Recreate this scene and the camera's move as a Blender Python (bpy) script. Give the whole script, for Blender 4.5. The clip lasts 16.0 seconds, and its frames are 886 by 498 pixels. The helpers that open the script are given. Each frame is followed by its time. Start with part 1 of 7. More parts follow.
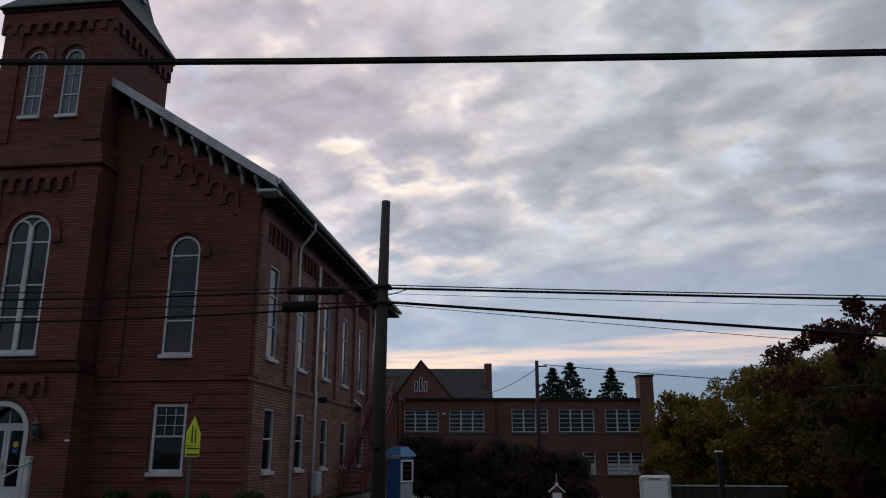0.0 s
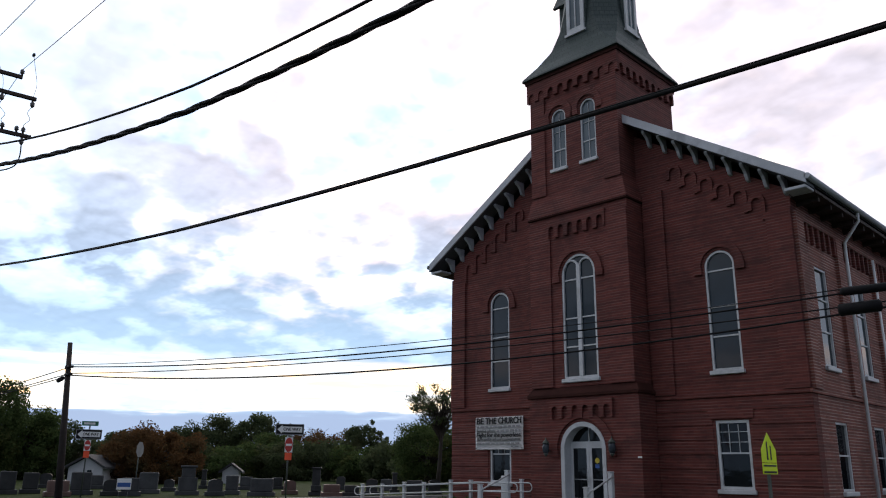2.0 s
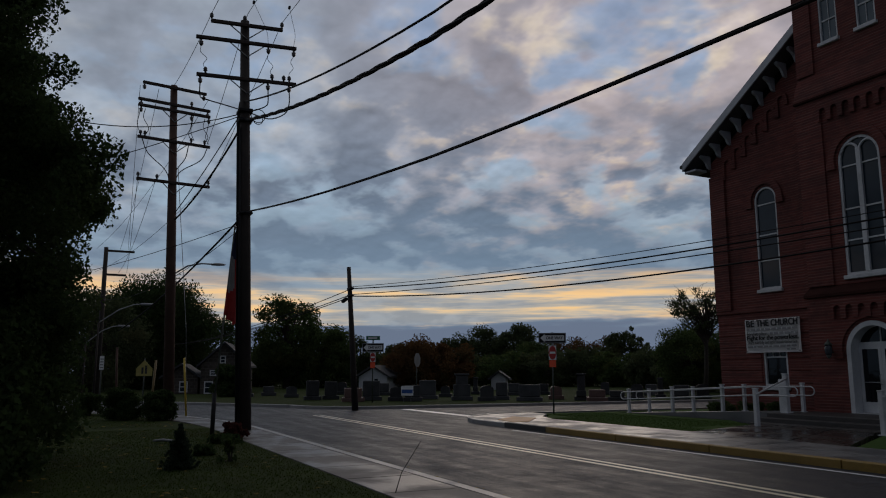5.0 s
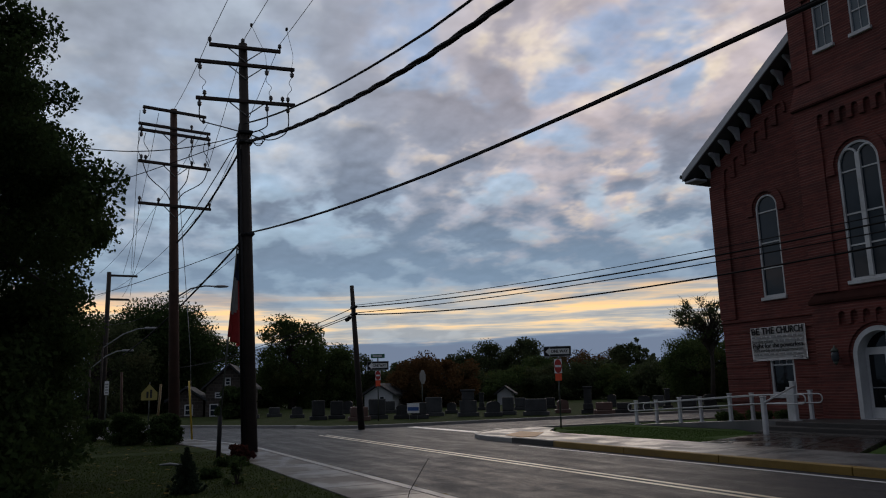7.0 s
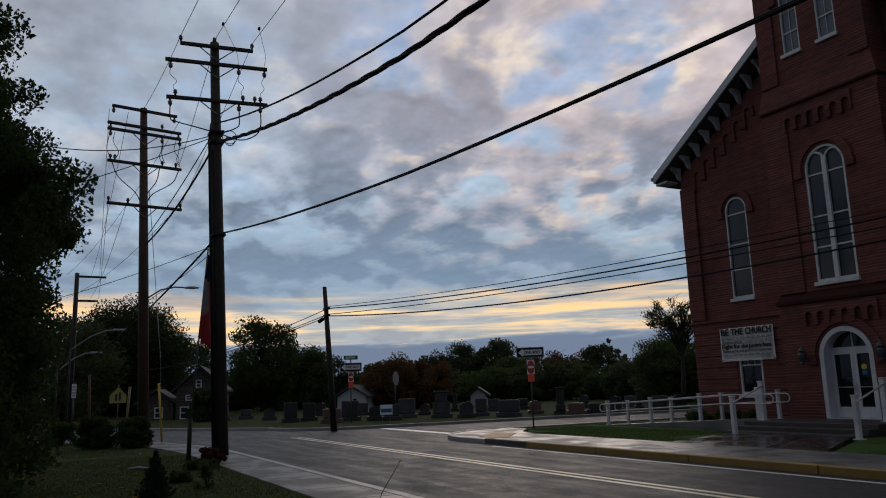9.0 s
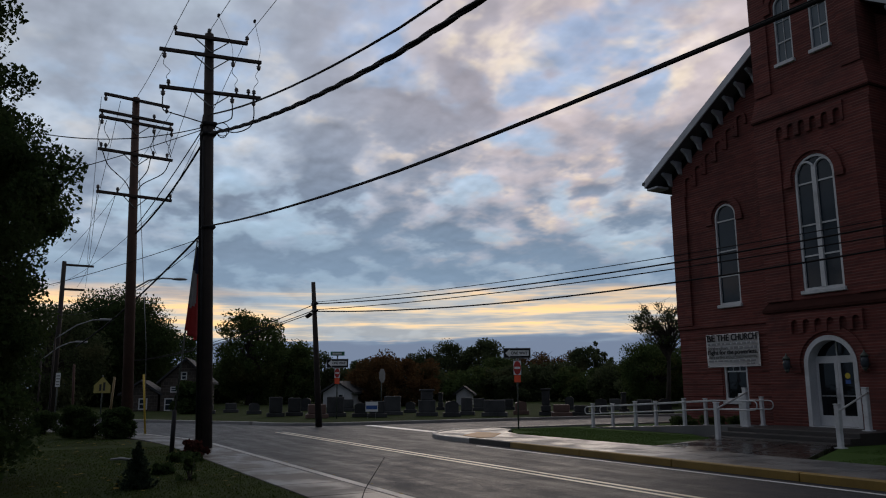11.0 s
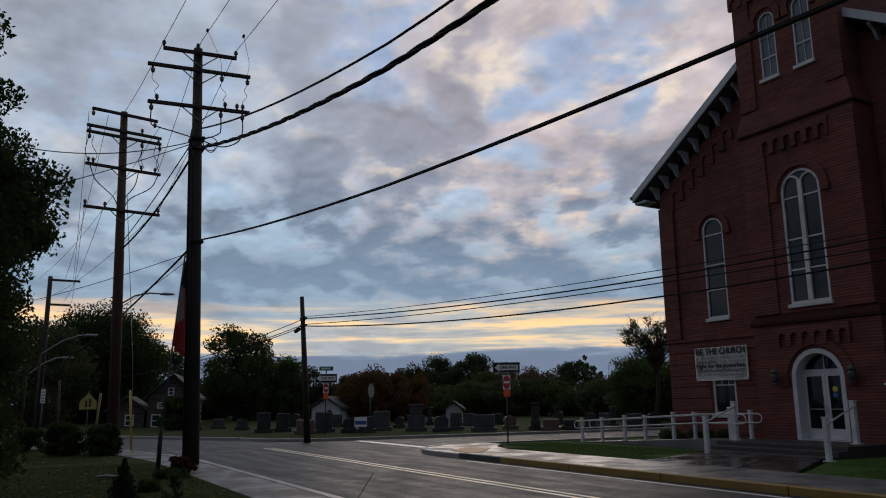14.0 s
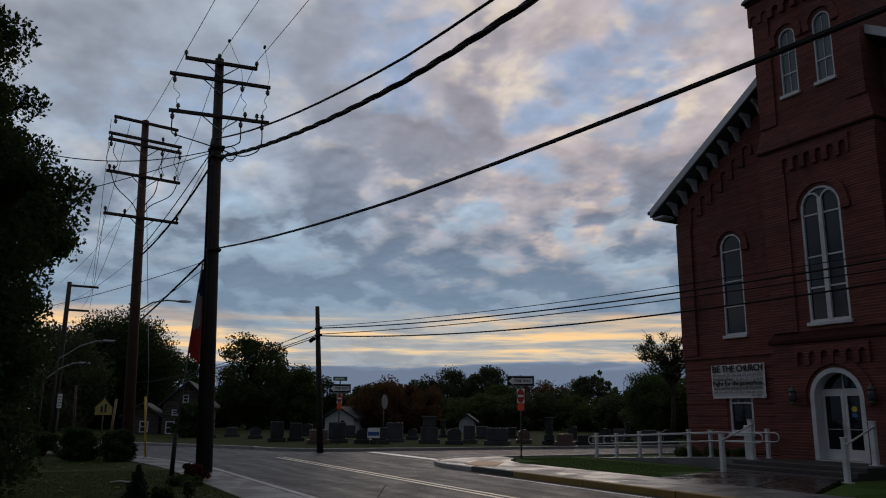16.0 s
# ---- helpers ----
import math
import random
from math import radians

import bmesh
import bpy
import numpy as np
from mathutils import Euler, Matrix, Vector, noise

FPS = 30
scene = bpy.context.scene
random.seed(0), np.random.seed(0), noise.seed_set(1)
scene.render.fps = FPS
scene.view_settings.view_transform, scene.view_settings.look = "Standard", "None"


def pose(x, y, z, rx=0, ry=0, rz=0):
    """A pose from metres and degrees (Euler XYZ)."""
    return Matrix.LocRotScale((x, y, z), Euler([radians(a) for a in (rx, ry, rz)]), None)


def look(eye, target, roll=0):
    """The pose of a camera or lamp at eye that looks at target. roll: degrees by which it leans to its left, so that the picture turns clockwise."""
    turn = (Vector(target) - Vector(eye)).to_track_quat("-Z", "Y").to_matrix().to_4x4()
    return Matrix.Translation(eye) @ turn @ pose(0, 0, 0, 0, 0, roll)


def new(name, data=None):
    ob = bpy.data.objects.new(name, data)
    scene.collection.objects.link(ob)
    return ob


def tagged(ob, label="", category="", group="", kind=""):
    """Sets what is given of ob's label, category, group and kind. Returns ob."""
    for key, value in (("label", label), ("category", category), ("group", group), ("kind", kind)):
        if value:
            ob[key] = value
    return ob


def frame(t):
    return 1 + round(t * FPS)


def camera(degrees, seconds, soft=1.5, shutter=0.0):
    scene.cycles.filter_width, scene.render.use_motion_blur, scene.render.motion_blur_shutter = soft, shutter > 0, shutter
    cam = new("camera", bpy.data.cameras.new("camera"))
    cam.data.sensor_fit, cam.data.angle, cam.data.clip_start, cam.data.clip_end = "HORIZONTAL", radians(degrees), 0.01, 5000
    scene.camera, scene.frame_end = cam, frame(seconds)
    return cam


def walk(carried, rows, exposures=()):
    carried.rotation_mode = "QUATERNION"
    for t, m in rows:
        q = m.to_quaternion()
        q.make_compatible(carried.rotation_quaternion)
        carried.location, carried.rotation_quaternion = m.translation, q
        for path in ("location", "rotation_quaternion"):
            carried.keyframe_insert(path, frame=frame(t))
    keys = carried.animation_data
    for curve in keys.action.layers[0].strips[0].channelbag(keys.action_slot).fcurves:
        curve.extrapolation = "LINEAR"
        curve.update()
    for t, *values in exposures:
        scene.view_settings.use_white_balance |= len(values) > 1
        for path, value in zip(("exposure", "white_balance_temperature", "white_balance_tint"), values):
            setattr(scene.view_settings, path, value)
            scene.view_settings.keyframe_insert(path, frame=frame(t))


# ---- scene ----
# The plan: x along the road, y across it towards the church, z up; the eye stands near the origin on a lawn.
cam = camera(60.05, 16.0, soft=1.1)
ROWS = [
    (0.0, -0.040, 0.357, 6.35, 15.09, -0.01),
    (0.5, -0.052, 0.355, 8.43, 15.42, 0.26),
    (1.0, -0.108, 0.343, 17.51, 15.11, 0.21),
    (1.5, -0.185, 0.307, 30.80, 15.71, -1.07),
    (2.0, -0.255, 0.251, 45.19, 15.98, -0.80),
    (2.5, -0.293, 0.213, 54.07, 13.58, 0.28),
    (3.0, -0.318, 0.180, 60.53, 10.77, 0.49),
    (3.5, -0.330, 0.162, 63.73, 9.09, -0.43),
    (4.0, -0.330, 0.162, 63.73, 9.17, -0.39),
    (6.5, -0.332, 0.157, 64.84, 9.49, 1.18),
    (7.0, -0.330, 0.159, 64.50, 10.39, 1.48),
    (7.5, -0.326, 0.165, 63.40, 10.93, 1.57),
    (8.0, -0.324, 0.170, 62.82, 10.96, 2.47),
    (10.5, -0.324, 0.173, 61.93, 9.79, 0.12),
    (11.0, -0.322, 0.175, 61.53, 10.31, 0.27),
    (11.5, -0.321, 0.176, 61.42, 10.39, 0.64),
    (12.0, -0.320, 0.177, 61.16, 10.52, 0.44),
    (12.5, -0.319, 0.178, 60.95, 10.71, 0.38),
    (13.0, -0.319, 0.178, 60.85, 10.94, 0.05),
    (13.5, -0.318, 0.179, 60.72, 11.22, 0.12),
    (14.0, -0.318, 0.179, 60.75, 11.37, 0.51),
    (14.5, -0.317, 0.179, 60.74, 11.63, 0.83),
    (15.0, -0.319, 0.176, 61.29, 11.57, 0.73),
    (15.5, -0.321, 0.172, 61.79, 11.66, 0.12),
    (16.0, -0.321, 0.172, 61.72, 12.26, -0.61)]
EXPOSURES = [(0.0, 0.42), (1.0, 0.52), (1.5, 0.58), (2.0, 1.3), (2.5, 0.62), (3.0, 0.05), (3.5, -0.36), (4.0, -0.60), (4.6, -0.55), (6.5, -0.10), (8.0, -0.10), (11.0, 0.0), (12.5, 0.0), (14.5, -0.10), (15.0, -0.28), (16.0, -0.26)]
walk(cam, [(t, pose(x, y, 1.6, 90 + p, r, a)) for t, x, y, a, p, r in ROWS], EXPOSURES)

rnd = random.Random(7)
nrg = np.random.default_rng(7)


# ---------------------------------------------------------------- world and sun
class Net:
    """Small helper to write node trees as formulas."""

    def __init__(self, tree):
        self.tree = tree

    def node(self, kind, **inputs):
        nd = self.tree.nodes.new(kind)
        for key, value in inputs.items():
            self.put(nd.inputs[key.replace("_", " ")], value)
        return nd

    def put(self, socket, value):
        if isinstance(value, bpy.types.NodeSocket):
            self.tree.links.new(value, socket)
        else:
            socket.default_value = value

    def math(self, op, a, b=0.0, c=0.0, clamp=False):
        nd = self.tree.nodes.new("ShaderNodeMath")
        nd.operation, nd.use_clamp = op, clamp
        for k, v in enumerate((a, b, c)):
            self.put(nd.inputs[k], v)
        return nd.outputs[0]

    def ramp(self, x, lo, hi, a=0.0, b=1.0):
        nd = self.tree.nodes.new("ShaderNodeMapRange")
        nd.interpolation_type = "SMOOTHSTEP"
        for k, v in zip(("Value", "From Min", "From Max", "To Min", "To Max"), (x, lo, hi, a, b)):
            self.put(nd.inputs[k], v)
        return nd.outputs[0]

    def mix(self, f, a, b, kind="MIX"):
        nd = self.tree.nodes.new("ShaderNodeMix")
        nd.data_type, nd.blend_type = "RGBA", kind
        for k, v in ((0, f), (6, a), (7, b)):
            if k and isinstance(v, tuple) and len(v) == 3:
                v = (*v, 1)
            self.put(nd.inputs[k], v)
        return nd.outputs[2]

    def noise(self, vector, scale, detail=4.0, rough=0.55, warp=0.0):
        nd = self.node("ShaderNodeTexNoise", Scale=scale, Detail=detail, Roughness=rough, Distortion=warp)
        if vector is not None:
            self.put(nd.inputs["Vector"], vector)
        return nd.outputs["Fac"]

    def xyz(self, x, y, z):
        nd = self.tree.nodes.new("ShaderNodeCombineXYZ")
        for k, v in enumerate((x, y, z)):
            self.put(nd.inputs[k], v)
        return nd.outputs[0]

    def split(self, v):
        nd = self.tree.nodes.new("ShaderNodeSeparateXYZ")
        self.put(nd.inputs[0], v)
        return nd.outputs


SUN_AZ = 58.0                                     # degrees left of the way across the road


def build_world():
    world = bpy.data.worlds.new("dusk_sky")
    scene.world = world
    world.use_nodes = True
    tree = world.node_tree
    tree.nodes.clear()
    n = Net(tree)
    way = tree.nodes.new("ShaderNodeTexCoord").outputs["Generated"]
    x, y, z = n.split(way)
    up = n.math("MAXIMUM", z, 0.0)
    low = n.math("ADD", up, 0.24)
    px, py = n.math("DIVIDE", x, low), n.math("DIVIDE", y, low)
    plane = n.xyz(px, py, 0.3)
    sa = radians(SUN_AZ)
    west = n.math("ADD", n.math("MULTIPLY", x, -math.sin(sa)), n.math("MULTIPLY", y, math.cos(sa)))
    west_f = n.ramp(west, 0.45, 1.0)
    ra, re = radians(36), radians(25)
    rose = n.math("ADD", n.math("MULTIPLY", x, -math.sin(ra) * math.cos(re)), n.math("ADD", n.math("MULTIPLY", y, math.cos(ra) * math.cos(re)), n.math("MULTIPLY", z, math.sin(re))))
    rose = n.ramp(rose, 0.76, 0.985)
    # cloud layer seen in perspective, lit from the sunset side
    def heap(dx, dy):
        at_ = n.xyz(n.math("ADD", px, dx), n.math("ADD", n.math("MULTIPLY", py, 1.1), dy), 0.3)
        big = n.noise(at_, 1.9, 2, 0.5, 0.2)
        mid = n.noise(at_, 5.4, 3, 0.5, 0.15)
        fine = n.noise(at_, 12.5, 3, 0.5, 0.1)
        return n.math("ADD", n.math("MULTIPLY", big, 0.30), n.math("ADD", n.math("MULTIPLY", mid, 0.45), n.math("MULTIPLY", fine, 0.25)))
    drift = n.xyz(px, n.math("MULTIPLY", py, 1.1), 0.3)
    mass = heap(0.0, 0.0)
    relief = n.math("SUBTRACT", mass, heap(-0.026, 0.018))
    # clouds thin out high on the sunset side, and crowd together low
    mass = n.math("ADD", mass, n.math("ADD", n.ramp(up, 0.12, 0.30, 0.03, 0.0), n.ramp(west, 0.55, 0.98, 0.0, -0.012)))
    sky = tree.nodes.new("ShaderNodeTexSky")
    sky.sky_type, sky.sun_disc = "NISHITA", False
    sky.sun_elevation, sky.sun_rotation = radians(2.0), radians(-SUN_AZ)
    blue = n.mix(west_f, (0.58, 0.66, 0.76), n.mix(n.ramp(up, 0.15, 0.45), (0.44, 0.62, 0.78), (0.30, 0.44, 0.70)))
    clear = n.mix(0.92, n.mix(1.0, sky.outputs[0], (0.10, 0.11, 0.12), "MULTIPLY"), blue)
    light = n.mix(rose, n.mix(west_f, (0.53, 0.54, 0.57), (0.50, 0.60, 0.74)), (0.63, 0.552, 0.58))
    dark_low = n.mix(west_f, (0.32, 0.35, 0.41), (0.185, 0.24, 0.33))
    dark_high = n.mix(rose, n.mix(west_f, (0.335, 0.345, 0.385), (0.345, 0.405, 0.51)), (0.368, 0.340, 0.385))
    dark = n.mix(n.ramp(up, 0.20, 0.40), dark_low, dark_high)
    body = n.mix(n.ramp(mass, 0.425, 0.575), light, dark)
    peach = n.ramp(n.noise(drift, 5.0, 4, 0.55, 0.2), 0.46, 0.64)
    peach = n.math("MULTIPLY", peach, n.ramp(mass, 0.53, 0.44))
    warm = n.mix(n.ramp(up, 0.15, 0.45), (0.98, 0.78, 0.58), (0.98, 0.85, 0.70))
    body = n.mix(n.math("MULTIPLY", peach, n.math("ADD", 0.22, n.math("MULTIPLY", rose, 0.60))), body, warm)
    holes = n.noise(n.xyz(n.math("ADD", px, 4.0), py, 2.0), 4.2, 4, 0.55, 0.3)
    holes = n.math("ADD", holes, n.math("ADD", n.ramp(west, 0.5, 0.97, -0.05, 0.06), n.ramp(up, 0.30, 0.12, -0.02, 0.05)))
    holes = n.math("ADD", holes, n.ramp(x, -0.80, -0.93, 0.0, 0.06))
    body = n.mix(n.math("MULTIPLY", n.ramp(holes, 0.53, 0.68, 0.0, 0.85), n.ramp(mass, 0.58, 0.46)), body, clear)
    lit = n.math("ADD", 1.0, n.math("MULTIPLY", relief, 2.2))
    body = n.mix(1.0, body, n.xyz(lit, lit, lit), "MULTIPLY")
    # the lowest sky: smooth steel blue, a lit gap and an even bank below it
    strip = n.noise(n.xyz(n.math("MULTIPLY", x, 2.2), n.math("MULTIPLY", y, 2.2), n.math("MULTIPLY", z, 26.0)), 1.6, 5, 0.55, 0.3)
    lift = n.math("ADD", up, n.math("MULTIPLY", n.math("SUBTRACT", strip, 0.5), 0.075))
    lift = n.math("SUBTRACT", lift, n.ramp(west, 0.45, 0.92, 0.045, 0.0))
    haze = n.mix(west_f, (0.34, 0.40, 0.50), (0.225, 0.33, 0.46))
    body = n.mix(n.ramp(lift, 0.25, 0.13, 0.0, n.ramp(west, 0.4, 0.97, 0.75, 0.68)), body, haze)
    gap = n.math("MULTIPLY", n.ramp(lift, 0.062, 0.076), n.ramp(lift, n.ramp(west, 0.4, 0.95, 0.105, 0.135), n.ramp(west, 0.4, 0.95, 0.085, 0.095)))
    streak = n.noise(n.xyz(n.math("MULTIPLY", x, 1.5), n.math("MULTIPLY", y, 1.5), n.math("MULTIPLY", z, 24.0)), 2.4, 5, 0.6, 0.3)
    gap = n.math("MULTIPLY", gap, n.ramp(streak, 0.38, 0.55, 0.30, 1.0))
    glow = n.mix(west_f, (0.74, 0.585, 0.52), n.mix(n.ramp(streak, 0.45, 0.62), (0.82, 0.70, 0.53), (1.34, 0.84, 0.37)))
    body = n.mix(n.math("MULTIPLY", gap, n.ramp(west, 0.0, 0.9, 0.80, 0.96)), body, glow)
    bank = n.mix(west_f, (0.215, 0.285, 0.375), (0.185, 0.235, 0.335))
    body = n.mix(n.ramp(lift, 0.070, 0.056), body, bank)
    # the sky dims away from the sunset
    body = n.mix(1.0, body, n.mix(n.ramp(west, -0.95, 0.92), (0.36, 0.39, 0.45), (1.0, 1.0, 1.0)), "MULTIPLY")
    body = n.mix(n.ramp(z, 0.0, -0.05), body, (0.03, 0.035, 0.03))
    bg = n.node("ShaderNodeBackground", Color=body, Strength=1.0)
    out = tree.nodes.new("ShaderNodeOutputWorld")
    tree.links.new(bg.outputs[0], out.inputs[0])


build_world()

sun = new("sun", bpy.data.lights.new("sun", "SUN"))
sun.data.energy, sun.data.angle, sun.data.color = 0.25, radians(25), (1.0, 0.82, 0.66)
sun.matrix_world = look((-40 * math.sin(radians(SUN_AZ)), 40 * math.cos(radians(SUN_AZ)), 12), (0, 0, 0))


# ---------------------------------------------------------------- materials
def surface(name, a, b, rough=0.7, grain=30.0, patch=1.2, bump=0.15, spread=(0.0, 0.0), metal=0.0, spec=0.5, stain=None, per_object=0.0):
    """Two-scale mottled surface: a and b are its two colours; spread moves roughness with the patches."""
    m = bpy.data.materials.new(name)
    m.use_nodes = True
    tree = m.node_tree
    n = Net(tree)
    shader = tree.nodes["Principled BSDF"]
    place = tree.nodes.new("ShaderNodeNewGeometry").outputs["Position"]
    coarse, small = n.noise(place, patch, 4, 0.6, 0.2), n.noise(place, grain, 5, 0.65)
    both = n.math("ADD", n.math("MULTIPLY", coarse, 0.6), n.math("MULTIPLY", small, 0.4))
    col = n.mix(n.ramp(both, 0.32, 0.68), a, b)
    if stain:
        col = n.mix(n.ramp(n.noise(place, patch * 0.45, 5, 0.65, 0.6), 0.52, 0.68, 0.0, 0.75), col, stain)
    if per_object:
        info = tree.nodes.new("ShaderNodeObjectInfo").outputs["Random"]
        shade = n.math("ADD", 1.0 - per_object, n.math("MULTIPLY", info, 2 * per_object))
        col = n.mix(1.0, col, n.xyz(shade, shade, shade), "MULTIPLY")
    n.put(shader.inputs["Base Color"], col)
    n.put(shader.inputs["Roughness"], n.ramp(coarse, 0.4, 0.62, rough + spread[0], rough + spread[1]))
    n.put(shader.inputs["Metallic"], metal)
    n.put(shader.inputs["Specular IOR Level"], spec)
    if bump:
        bp = n.node("ShaderNodeBump", Strength=bump, Distance=0.02, Height=small)
        n.put(shader.inputs["Normal"], bp.outputs[0])
    return m


def brickwork(name, a, b, mortar, wide=0.215, high=0.075, joint=0.008, rough=0.8, dirt=(0.05, 0.022, 0.02), bump=0.5, offset=0.5, bed_joint=0.0):
    m = bpy.data.materials.new(name)
    m.use_nodes = True
    tree = m.node_tree
    n = Net(tree)
    shader = tree.nodes["Principled BSDF"]
    place = tree.nodes.new("ShaderNodeNewGeometry").outputs["Position"]
    x, y, z = n.split(place)
    flat = n.xyz(n.math("ADD", x, y), z, 0.0)
    upright = tuple(0.5 * p + 0.5 * q for p, q in zip(b, a)) if bed_joint else mortar
    br = n.node("ShaderNodeTexBrick", Vector=flat, Color1=(*a, 1), Color2=(*b, 1), Mortar=(*upright, 1), Scale=1.0,
                Mortar_Size=joint, Mortar_Smooth=0.3, Bias=-0.2, Brick_Width=wide, Row_Height=high)
    br.offset = offset
    rows = n.noise(n.xyz(n.math("MULTIPLY", n.math("ADD", x, y), 0.5), n.math("MULTIPLY", z, 9.0), 0.0), 1.0, 3, 0.6)
    bed = n.math("ABSOLUTE", n.math("SUBTRACT", n.math("FRACT", n.math("ADD", n.math("DIVIDE", z, high), 0.5)), 0.5))
    bed = n.math("MULTIPLY", n.ramp(bed, 0.20, 0.08), n.ramp(n.noise(place, 1.3, 4, 0.6), 0.35, 0.62, bed_joint * 0.35, bed_joint))
    col = n.mix(bed, br.outputs[0], mortar)
    col = n.mix(n.ramp(rows, 0.40, 0.66, 0.0, 0.5), col, dirt)
    col = n.mix(n.ramp(n.noise(place, 0.45, 5, 0.65, 0.5), 0.48, 0.72, 0.0, 0.55), col, dirt)
    col = n.mix(n.ramp(n.noise(place, 18.0, 3, 0.6), 0.55, 0.75, 0.0, 0.35), col, tuple(min(1, 1.5 * c) for c in b))
    n.put(shader.inputs["Base Color"], col)
    n.put(shader.inputs["Roughness"], rough)
    n.put(shader.inputs["Specular IOR Level"], 0.3)
    high_map = n.math("ADD", n.math("MULTIPLY", n.math("SUBTRACT", 1.0, br.outputs[1]), 0.8), n.math("MULTIPLY", n.noise(place, 40.0, 3), 0.3))
    bp = n.node("ShaderNodeBump", Strength=bump, Distance=0.02, Height=high_map)
    n.put(shader.inputs["Normal"], bp.outputs[0])
    return m


def leafage(name, a, b, c):
    m = bpy.data.materials.new(name)
    m.use_nodes = True
    tree = m.node_tree
    n = Net(tree)
    shader = tree.nodes["Principled BSDF"]
    geo = tree.nodes.new("ShaderNodeNewGeometry")
    each = geo.outputs["Random Per Island"]
    col = n.mix(n.ramp(each, 0.0, 0.75), a, b)
    col = n.mix(n.ramp(n.noise(geo.outputs["Position"], 0.5, 3), 0.5, 0.7), col, c)
    n.put(shader.inputs["Base Color"], col)
    n.put(shader.inputs["Roughness"], 0.8)
    n.put(shader.inputs["Specular IOR Level"], 0.05)
    through_leaf = n.node("ShaderNodeBsdfTranslucent", Color=col)
    blend = n.node("ShaderNodeMixShader", Fac=0.38)
    tree.links.new(shader.outputs[0], blend.inputs[1])
    tree.links.new(through_leaf.outputs[0], blend.inputs[2])
    tree.links.new(blend.outputs[0], tree.nodes["Material Output"].inputs[0])
    return m


def pane_glass(name, tint, rough=0.06):
    m = bpy.data.materials.new(name)
    m.use_nodes = True
    tree = m.node_tree
    n = Net(tree)
    shader = tree.nodes["Principled BSDF"]
    place = tree.nodes.new("ShaderNodeNewGeometry").outputs["Position"]
    n.put(shader.inputs["Base Color"], n.mix(n.noise(place, 1.5, 3), tint, tuple(0.55 * t for t in tint)))
    n.put(shader.inputs["Roughness"], rough)
    n.put(shader.inputs["IOR"], 1.38)
    bp = n.node("ShaderNodeBump", Strength=0.16, Distance=0.02, Height=n.noise(place, 1.6, 3))
    n.put(shader.inputs["Normal"], bp.outputs[0])
    return m


def plain(name, color, rough=0.5, metal=0.0, emit=0.0):
    m = bpy.data.materials.new(name)
    m.use_nodes = True
    s = m.node_tree.nodes["Principled BSDF"]
    s.inputs["Base Color"].default_value = (*color, 1)
    s.inputs["Roughness"].default_value, s.inputs["Metallic"].default_value = rough, metal
    if emit:
        s.inputs["Emission Color"].default_value, s.inputs["Emission Strength"].default_value = (*color, 1), emit
    return m


def asphalt_wet():
    m = bpy.data.materials.new("wet_asphalt")
    m.use_nodes = True
    tree = m.node_tree
    n = Net(tree)
    shader = tree.nodes["Principled BSDF"]
    place = tree.nodes.new("ShaderNodeNewGeometry").outputs["Position"]
    x, y, z = n.split(place)
    along = n.xyz(n.math("MULTIPLY", x, 0.22), n.math("MULTIPLY", y, 1.7), 0.0)
    tracks = n.noise(along, 1.3, 5, 0.65, 0.3)
    stones = n.noise(place, 90.0, 2, 0.7)
    patch = n.noise(place, 1.6, 6, 0.7, 0.5)
    col = n.mix(n.ramp(tracks, 0.30, 0.70), (0.013, 0.0145, 0.019), (0.025, 0.0275, 0.035))
    col = n.mix(n.ramp(stones, 0.5, 0.8, 0.0, 0.5), col, (0.060, 0.060, 0.064))
    n.put(shader.inputs["Base Color"], col)
    wet = n.math("ADD", n.math("MULTIPLY", tracks, 0.55), n.math("MULTIPLY", patch, 0.45))
    n.put(shader.inputs["Roughness"], n.ramp(wet, 0.30, 0.70, 0.42, 0.72))
    n.put(shader.inputs["Specular IOR Level"], 0.20)
    bp = n.node("ShaderNodeBump", Strength=0.45, Distance=0.012, Height=n.math("ADD", stones, n.math("MULTIPLY", patch, 0.8)))
    n.put(shader.inputs["Normal"], bp.outputs[0])
    return m


M_ASPHALT = asphalt_wet()
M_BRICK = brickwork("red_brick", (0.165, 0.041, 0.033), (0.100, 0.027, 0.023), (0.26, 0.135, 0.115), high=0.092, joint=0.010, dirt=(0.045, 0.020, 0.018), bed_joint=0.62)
# Paler faces and joints than the front brick, for the side wall.
M_BRICK_PALE = brickwork("pale_brick", (0.25, 0.085, 0.063), (0.16, 0.055, 0.044), (0.50, 0.38, 0.33), high=0.092, joint=0.012, dirt=(0.075, 0.036, 0.03), bed_joint=0.8)
M_BRICK_SCHOOL = brickwork("school_brick", (0.175, 0.075, 0.060), (0.135, 0.058, 0.047), (0.10, 0.07, 0.06), high=0.09, dirt=(0.10, 0.04, 0.032))
M_LEDGE = surface("ledge_stone", (0.034, 0.013, 0.011), (0.056, 0.020, 0.016), 0.9, 40, 1.5, 0.2, spec=0.12)
M_WHITE = surface("white_paint", (0.46, 0.475, 0.49), (0.60, 0.61, 0.62), 0.5, 22, 1.8, 0.06, stain=(0.36, 0.36, 0.36))
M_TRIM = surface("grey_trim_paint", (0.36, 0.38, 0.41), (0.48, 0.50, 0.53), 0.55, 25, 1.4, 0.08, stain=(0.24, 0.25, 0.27))
